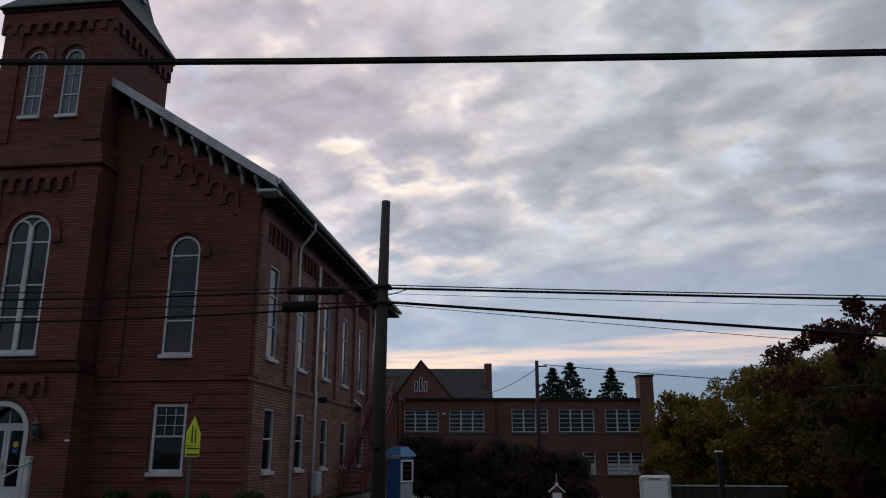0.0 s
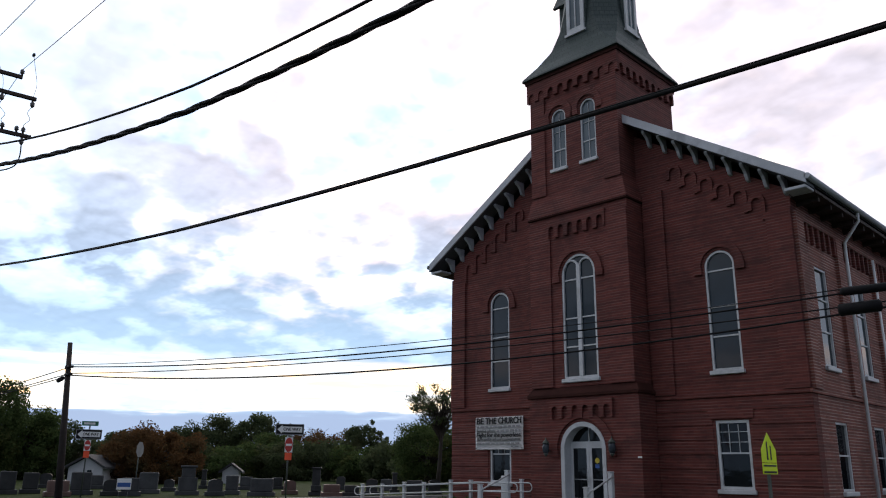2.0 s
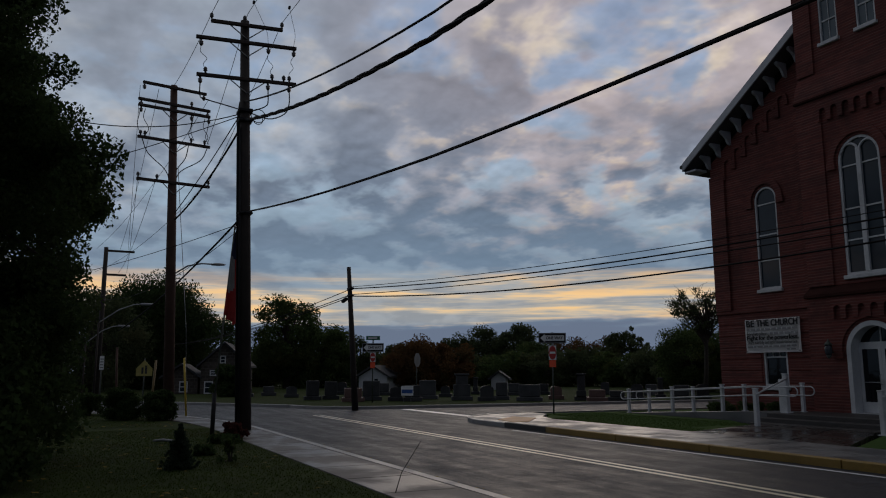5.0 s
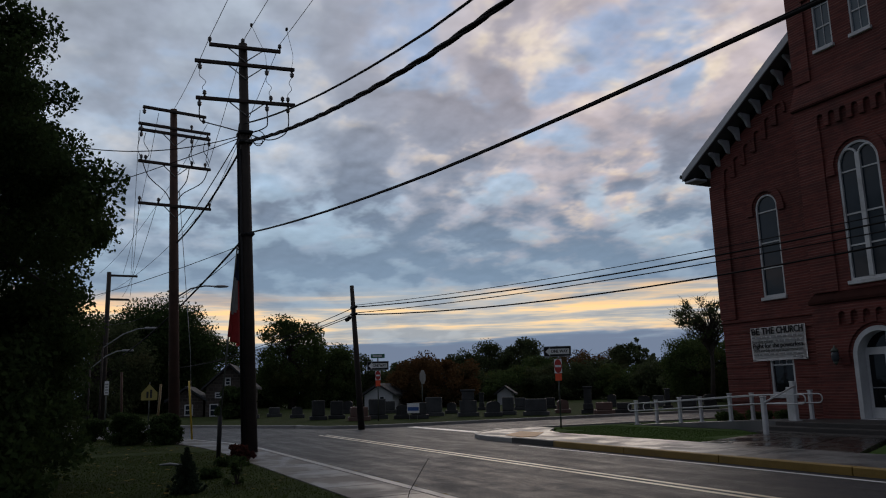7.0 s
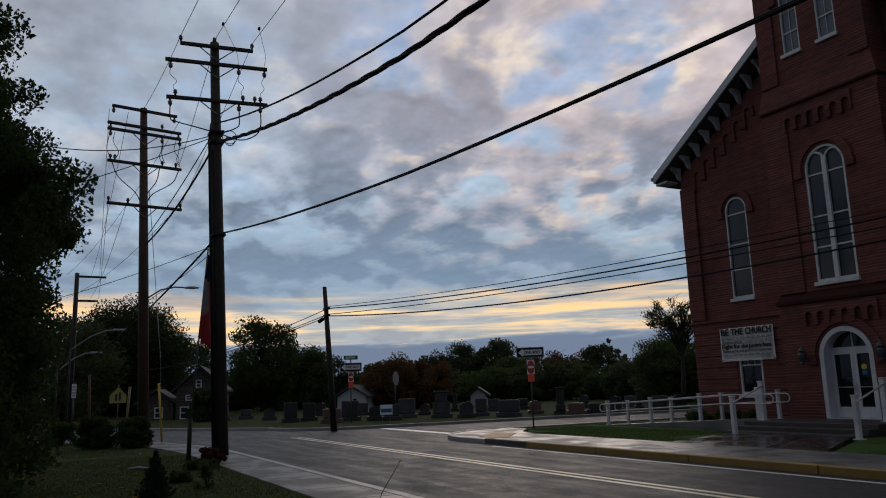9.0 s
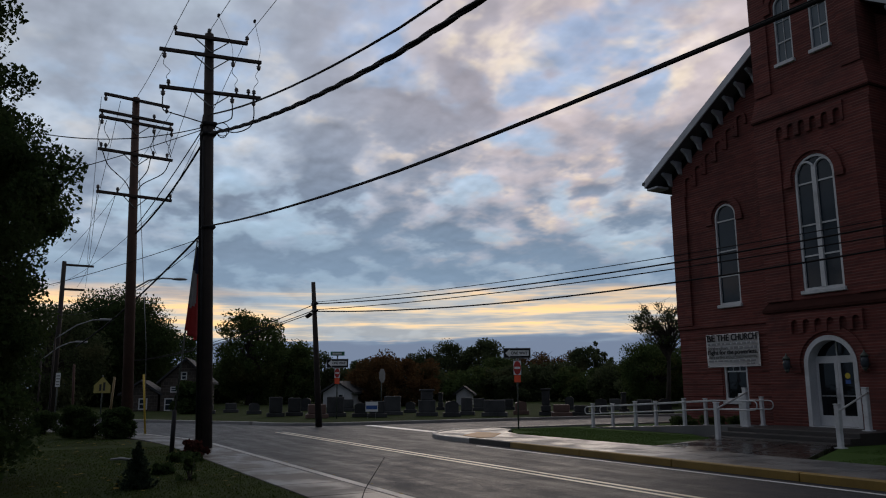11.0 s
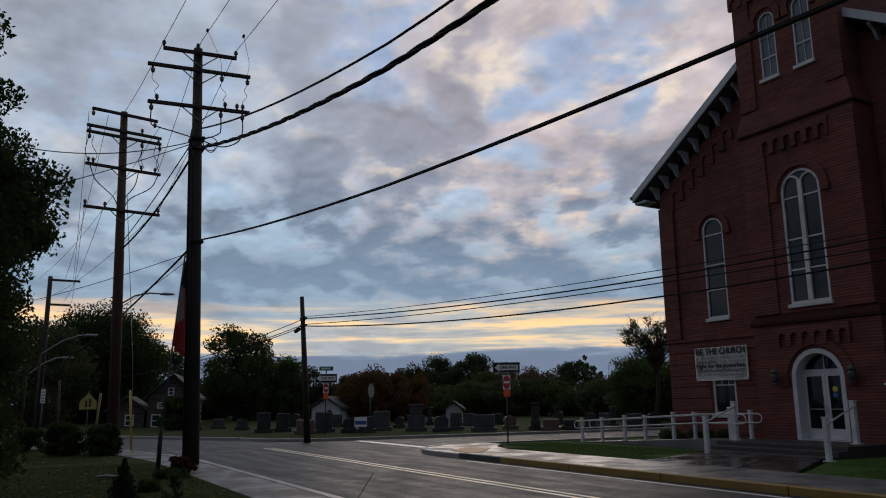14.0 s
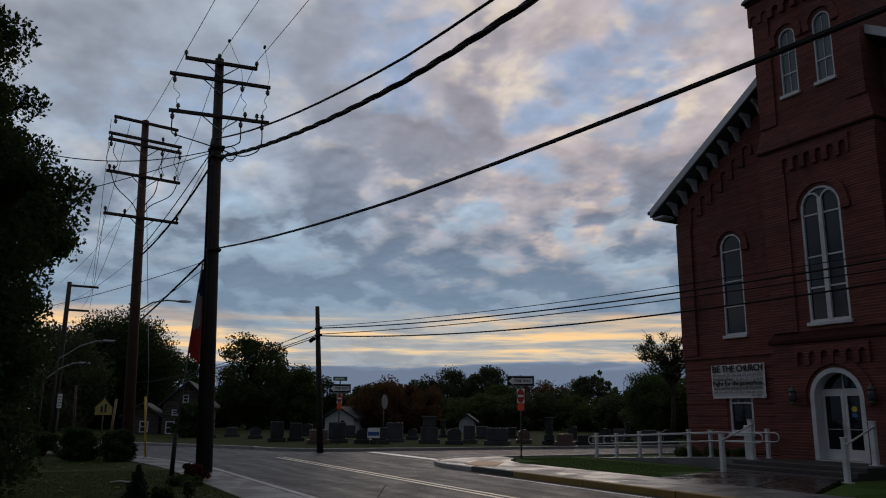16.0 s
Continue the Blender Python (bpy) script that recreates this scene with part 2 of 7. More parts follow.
# Trim grey darkened to carry the shade under the raking eaves.
M_SOFFIT = surface("shaded_soffit_grey", (0.075, 0.078, 0.085), (0.115, 0.118, 0.126), 0.7, 25, 1.4, 0.08, spec=0.25)
M_SLATE = brickwork("spire_shingle", (0.034, 0.052, 0.052), (0.054, 0.072, 0.070), (0.010, 0.015, 0.015), wide=0.28, high=0.2, joint=0.012, rough=0.6, dirt=(0.035, 0.055, 0.05))
M_ROOF = brickwork("roof_shingle", (0.04, 0.042, 0.046), (0.06, 0.062, 0.066), (0.025, 0.025, 0.028), wide=0.3, high=0.16, joint=0.01, rough=0.75, dirt=(0.04, 0.04, 0.045))
M_GLASS = pane_glass("window_glass", (0.022, 0.036, 0.048), 0.08)
M_GLASS_DARK = pane_glass("dark_glass", (0.008, 0.010, 0.013), 0.05)
M_GLASS_SCHOOL = pane_glass("school_glass", (0.055, 0.065, 0.078), 0.10)
M_STAINED = pane_glass("tower_glass", (0.13, 0.17, 0.20), 0.22)
M_CONCRETE = surface("damp_concrete", (0.080, 0.080, 0.082), (0.125, 0.125, 0.127), 0.40, 45, 0.9, 0.15, (-0.12, 0.18), spec=0.5, stain=(0.042, 0.040, 0.039), per_object=0.10)
M_WALK = surface("damp_brown_concrete", (0.060, 0.052, 0.048), (0.095, 0.083, 0.077), 0.50, 45, 0.9, 0.15, (-0.12, 0.14), spec=0.35, stain=(0.045, 0.040, 0.037), per_object=0.12)
M_PAVE_DARK = surface("wet_dark_paving", (0.024, 0.019, 0.017), (0.042, 0.033, 0.029), 0.22, 40, 0.8, 0.12, (-0.12, 0.16), per_object=0.08)
M_STEP = surface("step_concrete", (0.024, 0.021, 0.020), (0.042, 0.036, 0.034), 0.55, 40, 0.9, 0.2)
M_KERB = surface("kerb_concrete", (0.20, 0.195, 0.19), (0.30, 0.295, 0.285), 0.5, 40, 1.1, 0.2, (-0.1, 0.15), stain=(0.2, 0.19, 0.18), per_object=0.08)
M_KERB_DARK = surface("black_kerb", (0.02, 0.02, 0.02), (0.045, 0.042, 0.04), 0.6, 40, 1.1, 0.2)
M_YELLOW = surface("yellow_kerb_paint", (0.175, 0.108, 0.018), (0.26, 0.160, 0.028), 0.6, 35, 1.0, 0.15, stain=(0.12, 0.085, 0.04), per_object=0.06)
M_LINE_Y = surface("yellow_road_paint", (0.60, 0.52, 0.36), (0.74, 0.66, 0.50), 0.4, 30, 0.8, 0.1, stain=(0.34, 0.29, 0.20))
M_LINE_W = surface("white_road_paint", (0.66, 0.66, 0.66), (0.80, 0.80, 0.80), 0.35, 30, 0.7, 0.1, stain=(0.42, 0.42, 0.42))
M_TACTILE = surface("orange_tactile", (0.50, 0.27, 0.11), (0.62, 0.35, 0.15), 0.6, 30, 2.0, 0.1)
M_GRASS = surface("lawn_soil", (0.020, 0.030, 0.010), (0.040, 0.056, 0.017), 0.95, 60, 1.3, 0.5, spec=0.04, stain=(0.034, 0.038, 0.018))
M_BLADE = leafage("grass_blades", (0.034, 0.052, 0.012), (0.054, 0.078, 0.018), (0.052, 0.060, 0.016))
# Brighter copy of the lawn colours: stands in for light on the church side.
M_LAWN_LIT = surface("lit_church_lawn", (0.040, 0.076, 0.019), (0.058, 0.100, 0.026), 0.95, 60, 0.9, 0.4, spec=0.04, stain=(0.042, 0.058, 0.020))
M_BLADE_LIT = leafage("lit_lawn_blades", (0.048, 0.090, 0.022), (0.064, 0.112, 0.028), (0.060, 0.094, 0.026))
M_EARTH = surface("far_ground", (0.018, 0.027, 0.011), (0.033, 0.040, 0.017), 0.95, 12, 0.12, 0.3, spec=0.04)
M_LOT = surface("parking_lot_asphalt", (0.045, 0.044, 0.044), (0.075, 0.073, 0.072), 0.45, 60, 0.5, 0.2, (-0.1, 0.15))
M_POLE = surface("creosote_wood", (0.017, 0.013, 0.012), (0.034, 0.025, 0.020), 0.85, 60, 2.5, 0.4)
M_POLE_RED = surface("brown_pole_wood", (0.050, 0.024, 0.017), (0.085, 0.040, 0.027), 0.8, 60, 2.5, 0.4)
M_POLE_GREY = surface("weathered_pole_wood", (0.024, 0.018, 0.016), (0.044, 0.034, 0.029), 0.85, 60, 2.0, 0.4)
M_ARM = surface("crossarm_wood", (0.026, 0.017, 0.014), (0.045, 0.028, 0.022), 0.8, 50, 3.0, 0.3)
M_CABLE = surface("black_cable", (0.006, 0.006, 0.007), (0.013, 0.012, 0.013), 0.7, 80, 4.0, 0.1, spec=0.15)
M_INSUL = surface("insulator", (0.05, 0.045, 0.045), (0.11, 0.10, 0.10), 0.3, 40, 8.0, 0.0)
M_STEEL = surface("galvanised_steel", (0.22, 0.23, 0.24), (0.33, 0.34, 0.35), 0.45, 40, 3.0, 0.05, metal=0.6)
M_DARKSTEEL = surface("dark_green_steel", (0.045, 0.055, 0.045), (0.075, 0.085, 0.07), 0.6, 40, 3.0, 0.1)
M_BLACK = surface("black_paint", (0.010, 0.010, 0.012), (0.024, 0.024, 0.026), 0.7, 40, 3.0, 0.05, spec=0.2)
M_SIGNWHITE = surface("sign_white", (0.76, 0.77, 0.78), (0.84, 0.84, 0.84), 0.45, 30, 3.0, 0.03)
M_SIGNRED = surface("sign_red", (0.42, 0.03, 0.025), (0.52, 0.045, 0.035), 0.45, 30, 3.0, 0.03)
M_ORANGE = surface("fluorescent_orange_panel", (0.85, 0.09, 0.03), (0.95, 0.12, 0.04), 0.4, 30, 3.0, 0.02)
M_SIGNGREEN = surface("sign_green", (0.02, 0.13, 0.075), (0.035, 0.18, 0.10), 0.45, 30, 3.0, 0.03)
M_LIME = surface("fluorescent_lime_panel", (0.62, 0.78, 0.02), (0.72, 0.88, 0.03), 0.4, 30, 3.0, 0.02)
M_SIGNGREY = surface("sign_back", (0.16, 0.165, 0.17), (0.22, 0.225, 0.23), 0.5, 30, 3.0, 0.05, metal=0.4)
M_LIMEBACK = surface("yellow_sign", (0.30, 0.26, 0.07), (0.40, 0.34, 0.10), 0.5, 30, 3.0, 0.03)
M_BANNER = surface("banner_vinyl", (0.80, 0.80, 0.80), (0.88, 0.87, 0.86), 0.5, 15, 2.0, 0.15)
M_INK = surface("black_ink", (0.012, 0.012, 0.014), (0.03, 0.03, 0.032), 0.5, 30, 3.0, 0.0)
M_INKPALE = surface("faded_ink", (0.24, 0.24, 0.25), (0.32, 0.32, 0.32), 0.5, 30, 3.0, 0.0)
M_INKGREY = surface("grey_ink", (0.20, 0.20, 0.20), (0.28, 0.28, 0.28), 0.5, 30, 3.0, 0.0)
M_REDMETAL = surface("red_painted_steel", (0.13, 0.008, 0.012), (0.19, 0.014, 0.018), 0.5, 35, 2.0, 0.08, stain=(0.12, 0.02, 0.018))
M_BLUE = surface("blue_paint", (0.025, 0.085, 0.30), (0.04, 0.12, 0.38), 0.5, 30, 2.0, 0.05)
M_BLUEROOF = surface("blue_roof_metal", (0.05, 0.16, 0.36), (0.08, 0.21, 0.43), 0.4, 30, 2.0, 0.05)
M_GRANITE = surface("grey_granite", (0.026, 0.028, 0.030), (0.055, 0.057, 0.060), 0.6, 70, 1.5, 0.1, per_object=0.4, spec=0.25)
M_GRANITE_RED = surface("red_granite", (0.10, 0.055, 0.045), (0.15, 0.085, 0.07), 0.4, 70, 1.5, 0.1, per_object=0.25)
M_BARK = surface("bark", (0.022, 0.017, 0.013), (0.050, 0.039, 0.030), 0.9, 30, 2.5, 0.7)
M_LEAF_DARK = leafage("maple_leaves", (0.024, 0.042, 0.016), (0.046, 0.072, 0.025), (0.050, 0.070, 0.024))
M_LEAF_GREEN = leafage("green_leaves", (0.042, 0.066, 0.024), (0.074, 0.106, 0.036), (0.098, 0.104, 0.036))
# Leaf colours lifted to stand in for haze before the far trees.
M_LEAF_MID = leafage("hazed_far_leaves", (0.050, 0.064, 0.034), (0.076, 0.096, 0.044), (0.084, 0.088, 0.042))
M_LEAF_YELLOW = leafage("yellowing_leaves", (0.110, 0.086, 0.020), (0.215, 0.155, 0.036), (0.085, 0.088, 0.026))
M_LEAF_RUST = leafage("rust_leaves", (0.085, 0.050, 0.024), (0.125, 0.066, 0.028), (0.080, 0.066, 0.032))
M_LEAF_RED = leafage("dark_red_leaves", (0.045, 0.020, 0.018), (0.080, 0.028, 0.022), (0.050, 0.034, 0.022))
M_LEAF_HEDGE = leafage("hedge_leaves", (0.075, 0.050, 0.047), (0.105, 0.070, 0.064), (0.080, 0.072, 0.058))
M_LEAF_OLIVE = leafage("olive_leaves", (0.060, 0.058, 0.022), (0.100, 0.086, 0.032), (0.070, 0.060, 0.030))
M_NEEDLE = leafage("conifer_needles", (0.026, 0.044, 0.030), (0.046, 0.064, 0.040), (0.036, 0.052, 0.032))
M_FLAG_R = surface("flag_red", (0.36, 0.035, 0.035), (0.46, 0.055, 0.05), 0.8, 60, 3.0, 0.1)
M_FLAG_W = surface("flag_white", (0.26, 0.26, 0.27), (0.36, 0.36, 0.36), 0.8, 60, 3.0, 0.1)
M_FLAG_B = surface("flag_blue", (0.02, 0.028, 0.07), (0.03, 0.04, 0.10), 0.8, 60, 3.0, 0.1)
M_STONEHOUSE = brickwork("fieldstone", (0.085, 0.070, 0.060), (0.040, 0.034, 0.030), (0.13, 0.115, 0.10), wide=0.42, high=0.24, joint=0.02, rough=0.85, dirt=(0.035, 0.030, 0.026))
M_SIDING = surface("pale_siding", (0.42, 0.435, 0.46), (0.52, 0.53, 0.55), 0.6, 20, 1.0, 0.05)
M_GUARD_DULL = surface("faded_guard_plastic", (0.13, 0.09, 0.03), (0.18, 0.125, 0.045), 0.6, 30, 2.0, 0.05)
M_GUARD = surface("yellow_guard_plastic", (0.50, 0.34, 0.03), (0.60, 0.42, 0.05), 0.5, 30, 2.0, 0.05)


# ---------------------------------------------------------------- mesh helpers
def mesh_of(name, bm, material):
    me = bpy.data.meshes.new(name)
    bmesh.ops.recalc_face_normals(bm, faces=bm.faces)
    bm.to_mesh(me)
    bm.free()
    for m in material if isinstance(material, (list, tuple)) else (material,):
        me.materials.append(m)
    return me


def part(name, bm, material, parent=None, label=""):
    ob = new(name, mesh_of(name, bm, material))
    if parent is not None:
        ob.parent = parent
    if label:
        ob["label"] = label
    return ob


def share(name, me, parent, m):
    ob = new(name, me)
    ob.parent = parent
    ob.matrix_basis = m
    return ob


def thing(name, m, label, category, group="", kind=""):
    ob = new(name)
    ob.empty_display_size = 0.2
    ob.matrix_basis = m
    return tagged(ob, label, category, group, kind)


def solo(name, bm, material, label, category, m=None, group="", kind=""):
    ob = new(name, mesh_of(name, bm, material))
    if m is not None:
        ob.matrix_basis = m
    return tagged(ob, label, category, group, kind)


def box(bm, x0, x1, y0, y1, z0, z1, bevel=0.0):
    vs = bmesh.ops.create_cube(bm, size=1.0)["verts"]
    for v in vs:
        v.co = Vector((x0 + (v.co.x + 0.5) * (x1 - x0), y0 + (v.co.y + 0.5) * (y1 - y0), z0 + (v.co.z + 0.5) * (z1 - z0)))
    if bevel:
        es = list({e for v in vs for e in v.link_edges})
        bmesh.ops.bevel(bm, geom=es, offset=bevel, segments=1, affect="EDGES", profile=0.5)
    return bm


def boxed(*a, bevel=0.0):
    return box(bmesh.new(), *a, bevel=bevel)


def tube(bm, pts, radii, sides=8, caps=True):
    """A round bar through pts, with a radius at each."""
    pts = [Vector(p) for p in pts]
    if not isinstance(radii, (list, tuple)):
        radii = [radii] * len(pts)
    rings = []
    side = None
    for k, p in enumerate(pts):
        d = (pts[min(k + 1, len(pts) - 1)] - pts[max(k - 1, 0)]).normalized()
        if side is None:
            side = d.orthogonal().normalized()
        side = (side - d * side.dot(d)).normalized()
        other = d.cross(side)
        rings.append([bm.verts.new(p + radii[k] * (math.cos(2 * math.pi * j / sides) * side + math.sin(2 * math.pi * j / sides) * other)) for j in range(sides)])
    for r0, r1 in zip(rings, rings[1:]):
        for j in range(sides):
            f = bm.faces.new((r0[j], r0[(j + 1) % sides], r1[(j + 1) % sides], r1[j]))
            f.smooth = sides > 4
    if caps:
        bm.faces.new(rings[0][::-1])
        bm.faces.new(rings[-1])
    return bm


def tubed(pts, radii, sides=8):
    return tube(bmesh.new(), pts, radii, sides)


def eased(pts, n=5):
    """A smooth line through the given points."""
    p = [Vector(v) for v in pts]
    p = [p[0] * 2 - p[1], *p, p[-1] * 2 - p[-2]]
    out = []
    for a, b, c, d in zip(p, p[1:], p[2:], p[3:]):
        for k in range(n):
            t = k / n
            out.append(0.5 * (2 * b + (c - a) * t + (2 * a - 5 * b + 4 * c - d) * t * t + (3 * b - a - 3 * c + d) * t * t * t))
    return out + [p[-2]]


def prism(bm, outline, y0, y1):
    """A closed outline of (x, z) pairs, pushed from y0 to y1."""
    a = [bm.verts.new((x, y0, z)) for x, z in outline]
    b = [bm.verts.new((x, y1, z)) for x, z in outline]
    bm.faces.new(a)
    bm.faces.new(b[::-1])
    for k in range(len(a)):
        j = (k + 1) % len(a)
        bm.faces.new((a[k], b[k], b[j], a[j]))
    return bm


def arch_outline(w, z0, z1, steps=14):
    """Round-headed opening, w wide, from z0 to the crown at z1."""
    r = w / 2
    pts = [(-r, z0), (r, z0)]
    for k in range(steps + 1):
        a = math.pi * k / steps
        pts.append((r * math.cos(a), z1 - r + r * math.sin(a)))
    return pts


def rect_outline(w, z0, z1):
    return [(-w / 2, z0), (w / 2, z0), (w / 2, z1), (-w / 2, z1)]


def holed(bm, outer, holes, y0, y1):
    """A plate with openings: outlines of (x, z), from y0 to y1."""
    edges, loops = [], []
    for loop in (outer, *holes):
        vs = [bm.verts.new((x, y0, z)) for x, z in loop]
        loops.append(vs)
        edges += [bm.edges.new((vs[k], vs[(k + 1) % len(vs)])) for k in range(len(vs))]
    made = bmesh.ops.triangle_fill(bm, use_beauty=True, use_dissolve=False, edges=edges)
    faces = [g for g in made["geom"] if isinstance(g, bmesh.types.BMFace)]
    back = {}
    for vs in loops:
        for v in vs:
            back[v] = bm.verts.new((v.co.x, y1, v.co.z))
    for f in faces:
        bm.faces.new([back[v] for v in reversed(f.verts)])
    for vs in loops:
        for k in range(len(vs)):
            a, b = vs[k], vs[(k + 1) % len(vs)]
            bm.faces.new((a, b, back[b], back[a]))
    return bm


def lathe(bm, profile, sides=16, at=(0, 0, 0)):
    rings = []
    for r, z in profile:
        rings.append([bm.verts.new((at[0] + r * math.cos(2 * math.pi * j / sides), at[1] + r * math.sin(2 * math.pi * j / sides), at[2] + z)) for j in range(sides)])
    for r0, r1 in zip(rings, rings[1:]):
        for j in range(sides):
            bm.faces.new((r0[j], r0[(j + 1) % sides], r1[(j + 1) % sides], r1[j])).smooth = True
    bm.faces.new(rings[0][::-1])
    bm.faces.new(rings[-1])
    return bm


def lettering(name, words, size, m, material, parent, width=None, bold=0.0):
    """Flat raised letters from the built-in font, on a thing."""
    cu = bpy.data.curves.new(name, "FONT")
    cu.body, cu.size, cu.extrude = words, size, 0.002
    cu.align_x, cu.align_y = "CENTER", "CENTER"
    tmp = bpy.data.objects.new(name, cu)
    scene.collection.objects.link(tmp)
    bpy.context.view_layer.update()
    dg = bpy.context.evaluated_depsgraph_get()
    me = bpy.data.meshes.new_from_object(tmp.evaluated_get(dg))
    bpy.data.objects.remove(tmp)
    if width:
        xs = [v.co.x for v in me.vertices]
        k = width / (max(xs) - min(xs))
        for v in me.vertices:
            v.co.x *= k
    if bold:
        bm = bmesh.new()
        bm.from_mesh(me)
        for dx, dy in ((bold, 0.0), (-bold, 0.0), (0.0, bold)):
            k = len(bm.verts)
            bm.from_mesh(me)
            bm.verts.ensure_lookup_table()
            for v in bm.verts[k:]:
                v.co += Vector((dx, dy, 0.0004 + 0.01 * abs(dx + 2 * dy) * (1 if dx > 0 else 0.5)))
        bm.to_mesh(me)
        bm.free()
    me.materials.clear()
    me.materials.append(material)
    ob = new(name, me)
    ob.parent, ob.matrix_basis = parent, m
    return ob


FACE = pose(0, 0, 0, 90, 0, 0)                     # letters upright, read from the road


# ---------------------------------------------------------------- ground, road, pavements
def fall(x, y):
    """Height of the land: level, but falling away behind the church's open side."""
    def step(v, a, b):
        v = min(1, max(0, (v - a) / (b - a)))
        return v * v * (3 - 2 * v)
    return -3.6 * step(y, 27, 62) * step(x, -7.5, -3.5)


def build_ground():
    bm = bmesh.new()
    xs = [-1500, -600, -250, -140, -90, -60, -40, -20, -10] + [-8 + 1.5 * k for k in range(8)] + [6, 10, 16, 24, 34, 50, 80, 140, 250, 600, 1500]
    ys = [-1500, -600, -200, -80, -30, 0, 15, 24] + [27 + 3.0 * k for k in range(13)] + [70, 90, 130, 250, 600, 1500]
    grid = [[bm.verts.new((x, y, fall(x, y) - 0.06)) for x in xs] for y in ys]
    for r0, r1 in zip(grid, grid[1:]):
        for k in range(len(xs) - 1):
            bm.faces.new((r0[k], r0[k + 1], r1[k + 1], r1[k])).smooth = True
    solo("ground", bm, M_EARTH, "dark damp ground reaching the horizon", "ground", kind="structure")
    lot = bmesh.new()
    nx, ny = 14, 18
    g = [[lot.verts.new((-7.6 + 22 * i / nx, 22.5 + 40 * j / ny, fall(-7.6 + 22 * i / nx, 22.5 + 40 * j / ny) - 0.02)) for i in range(nx + 1)] for j in range(ny + 1)]
    for r0, r1 in zip(g, g[1:]):
        for k in range(nx):
            lot.faces.new((r0[k], r0[k + 1], r1[k + 1], r1[k])).smooth = True
    solo("parking_lot", lot, M_LOT, "damp asphalt parking lot beside the church", "parking lot", kind="structure")


def arc(cx, cy, r, a0, a1, steps=8):
    return [(cx + r * math.cos(radians(a0 + (a1 - a0) * k / steps)), cy + r * math.sin(radians(a0 + (a1 - a0) * k / steps))) for k in range(steps + 1)]


NEAR, FAR = 5.22, 12.05
INNER = [(-23.2, 5.22), (-26.2, 4.95), (-29.7, 4.15), (-33.6, 2.4), (-38.0, -1.0), (-42.5, -5.8), (-47.0, -12.0), (-54.0, -28.0)]
OUTER = [(-62.0, -26.0), (-54.0, -8.0), (-49.0, -0.5), (-44.5, 4.0), (-40.0, 7.2), (-36.5, 9.6)]
CORNER = arc(-22.0, 16.05, 4.0, 270, 180)          # church corner of the side street
CEMETERY = arc(-36.6, 13.1, 3.4, -88, 0)           # cemetery corner


def flat_sheet(name, outline, z, material, label, category, kind="structure"):
    bm = bmesh.new()
    f = bm.faces.new([bm.verts.new((x, y, z)) for x, y in outline])
    bmesh.ops.triangulate(bm, faces=[f])
    for f in bm.faces:
        if f.normal.z < 0:
            f.normal_flip()
    me = bpy.data.meshes.new(name)
    bm.to_mesh(me)
    bm.free()
    me.materials.append(material)
    return tagged(new(name, me), label, category, kind=kind)


def strip_along(bm, line, width, z0, z1, closed_ends=True):
    """A kerb of that width on the left hand of a line of (x, y)."""
    pts = [Vector((x, y, 0)) for x, y in line]
    rows = []
    for k, p in enumerate(pts):
        d = (pts[min(k + 1, len(pts) - 1)] - pts[max(k - 1, 0)]).normalized()
        side = Vector((-d.y, d.x, 0))
        q = p + side * width
        rows.append([bm.verts.new((*c.xy, z)) for c, z in ((p, z0), (p, z1 - 0.015), (p + side * 0.02, z1), (q, z1), (q, z0))])
    for a, b in zip(rows, rows[1:]):
        for j in range(4):
            bm.faces.new((a[j], a[j + 1], b[j + 1], b[j]))
    bm.faces.new(rows[0])
    bm.faces.new(rows[-1][::-1])
    return bm


def build_road():
    outline = [(120, NEAR), *INNER, *OUTER, *CEMETERY, (-33.2, 95), (-26.0, 95), *CORNER[::-1], (120, FAR)]
    flat_sheet("road", outline, 0.0, M_ASPHALT, "wet grey asphalt road with a side street", "road")
    for y in (8.76, 9.02):
        bm = bmesh.new()
        box(bm, -29.5, 60, y, y + 0.11, 0.0, 0.004)
        solo("centre_line", bm, M_LINE_Y, "worn double yellow centre line on asphalt", "road marking", kind="structure", group="centre lines")
    solo("edge_line", boxed(-23.0, 60, 5.36, 5.44, 0.0, 0.004), M_LINE_W, "worn white edge line beside the kerb", "road marking", kind="structure")
    solo("stop_line", boxed(-32.6, -25.7, 13.72, 14.14, 0.0, 0.004), M_LINE_W, "white stop line across the side street", "road marking", kind="structure")
    bm = bmesh.new()
    box(bm, -27.5, -27.1, 16.2, 19.0, 0.0, 0.004)
    prism(bm, [(-27.9, 0.0), (-27.9, 0.004), (-26.6, 0.004), (-26.6, 0.0)], 15.5, 16.2)
    solo("lane_arrow", bm, M_LINE_W, "white painted arrow on the side street", "road marking", kind="structure")
    solo("far_edge_line", boxed(-19.5, 60, 11.62, 11.72, 0.0, 0.004), M_LINE_W, "thin worn white edge line", "road marking", kind="structure")


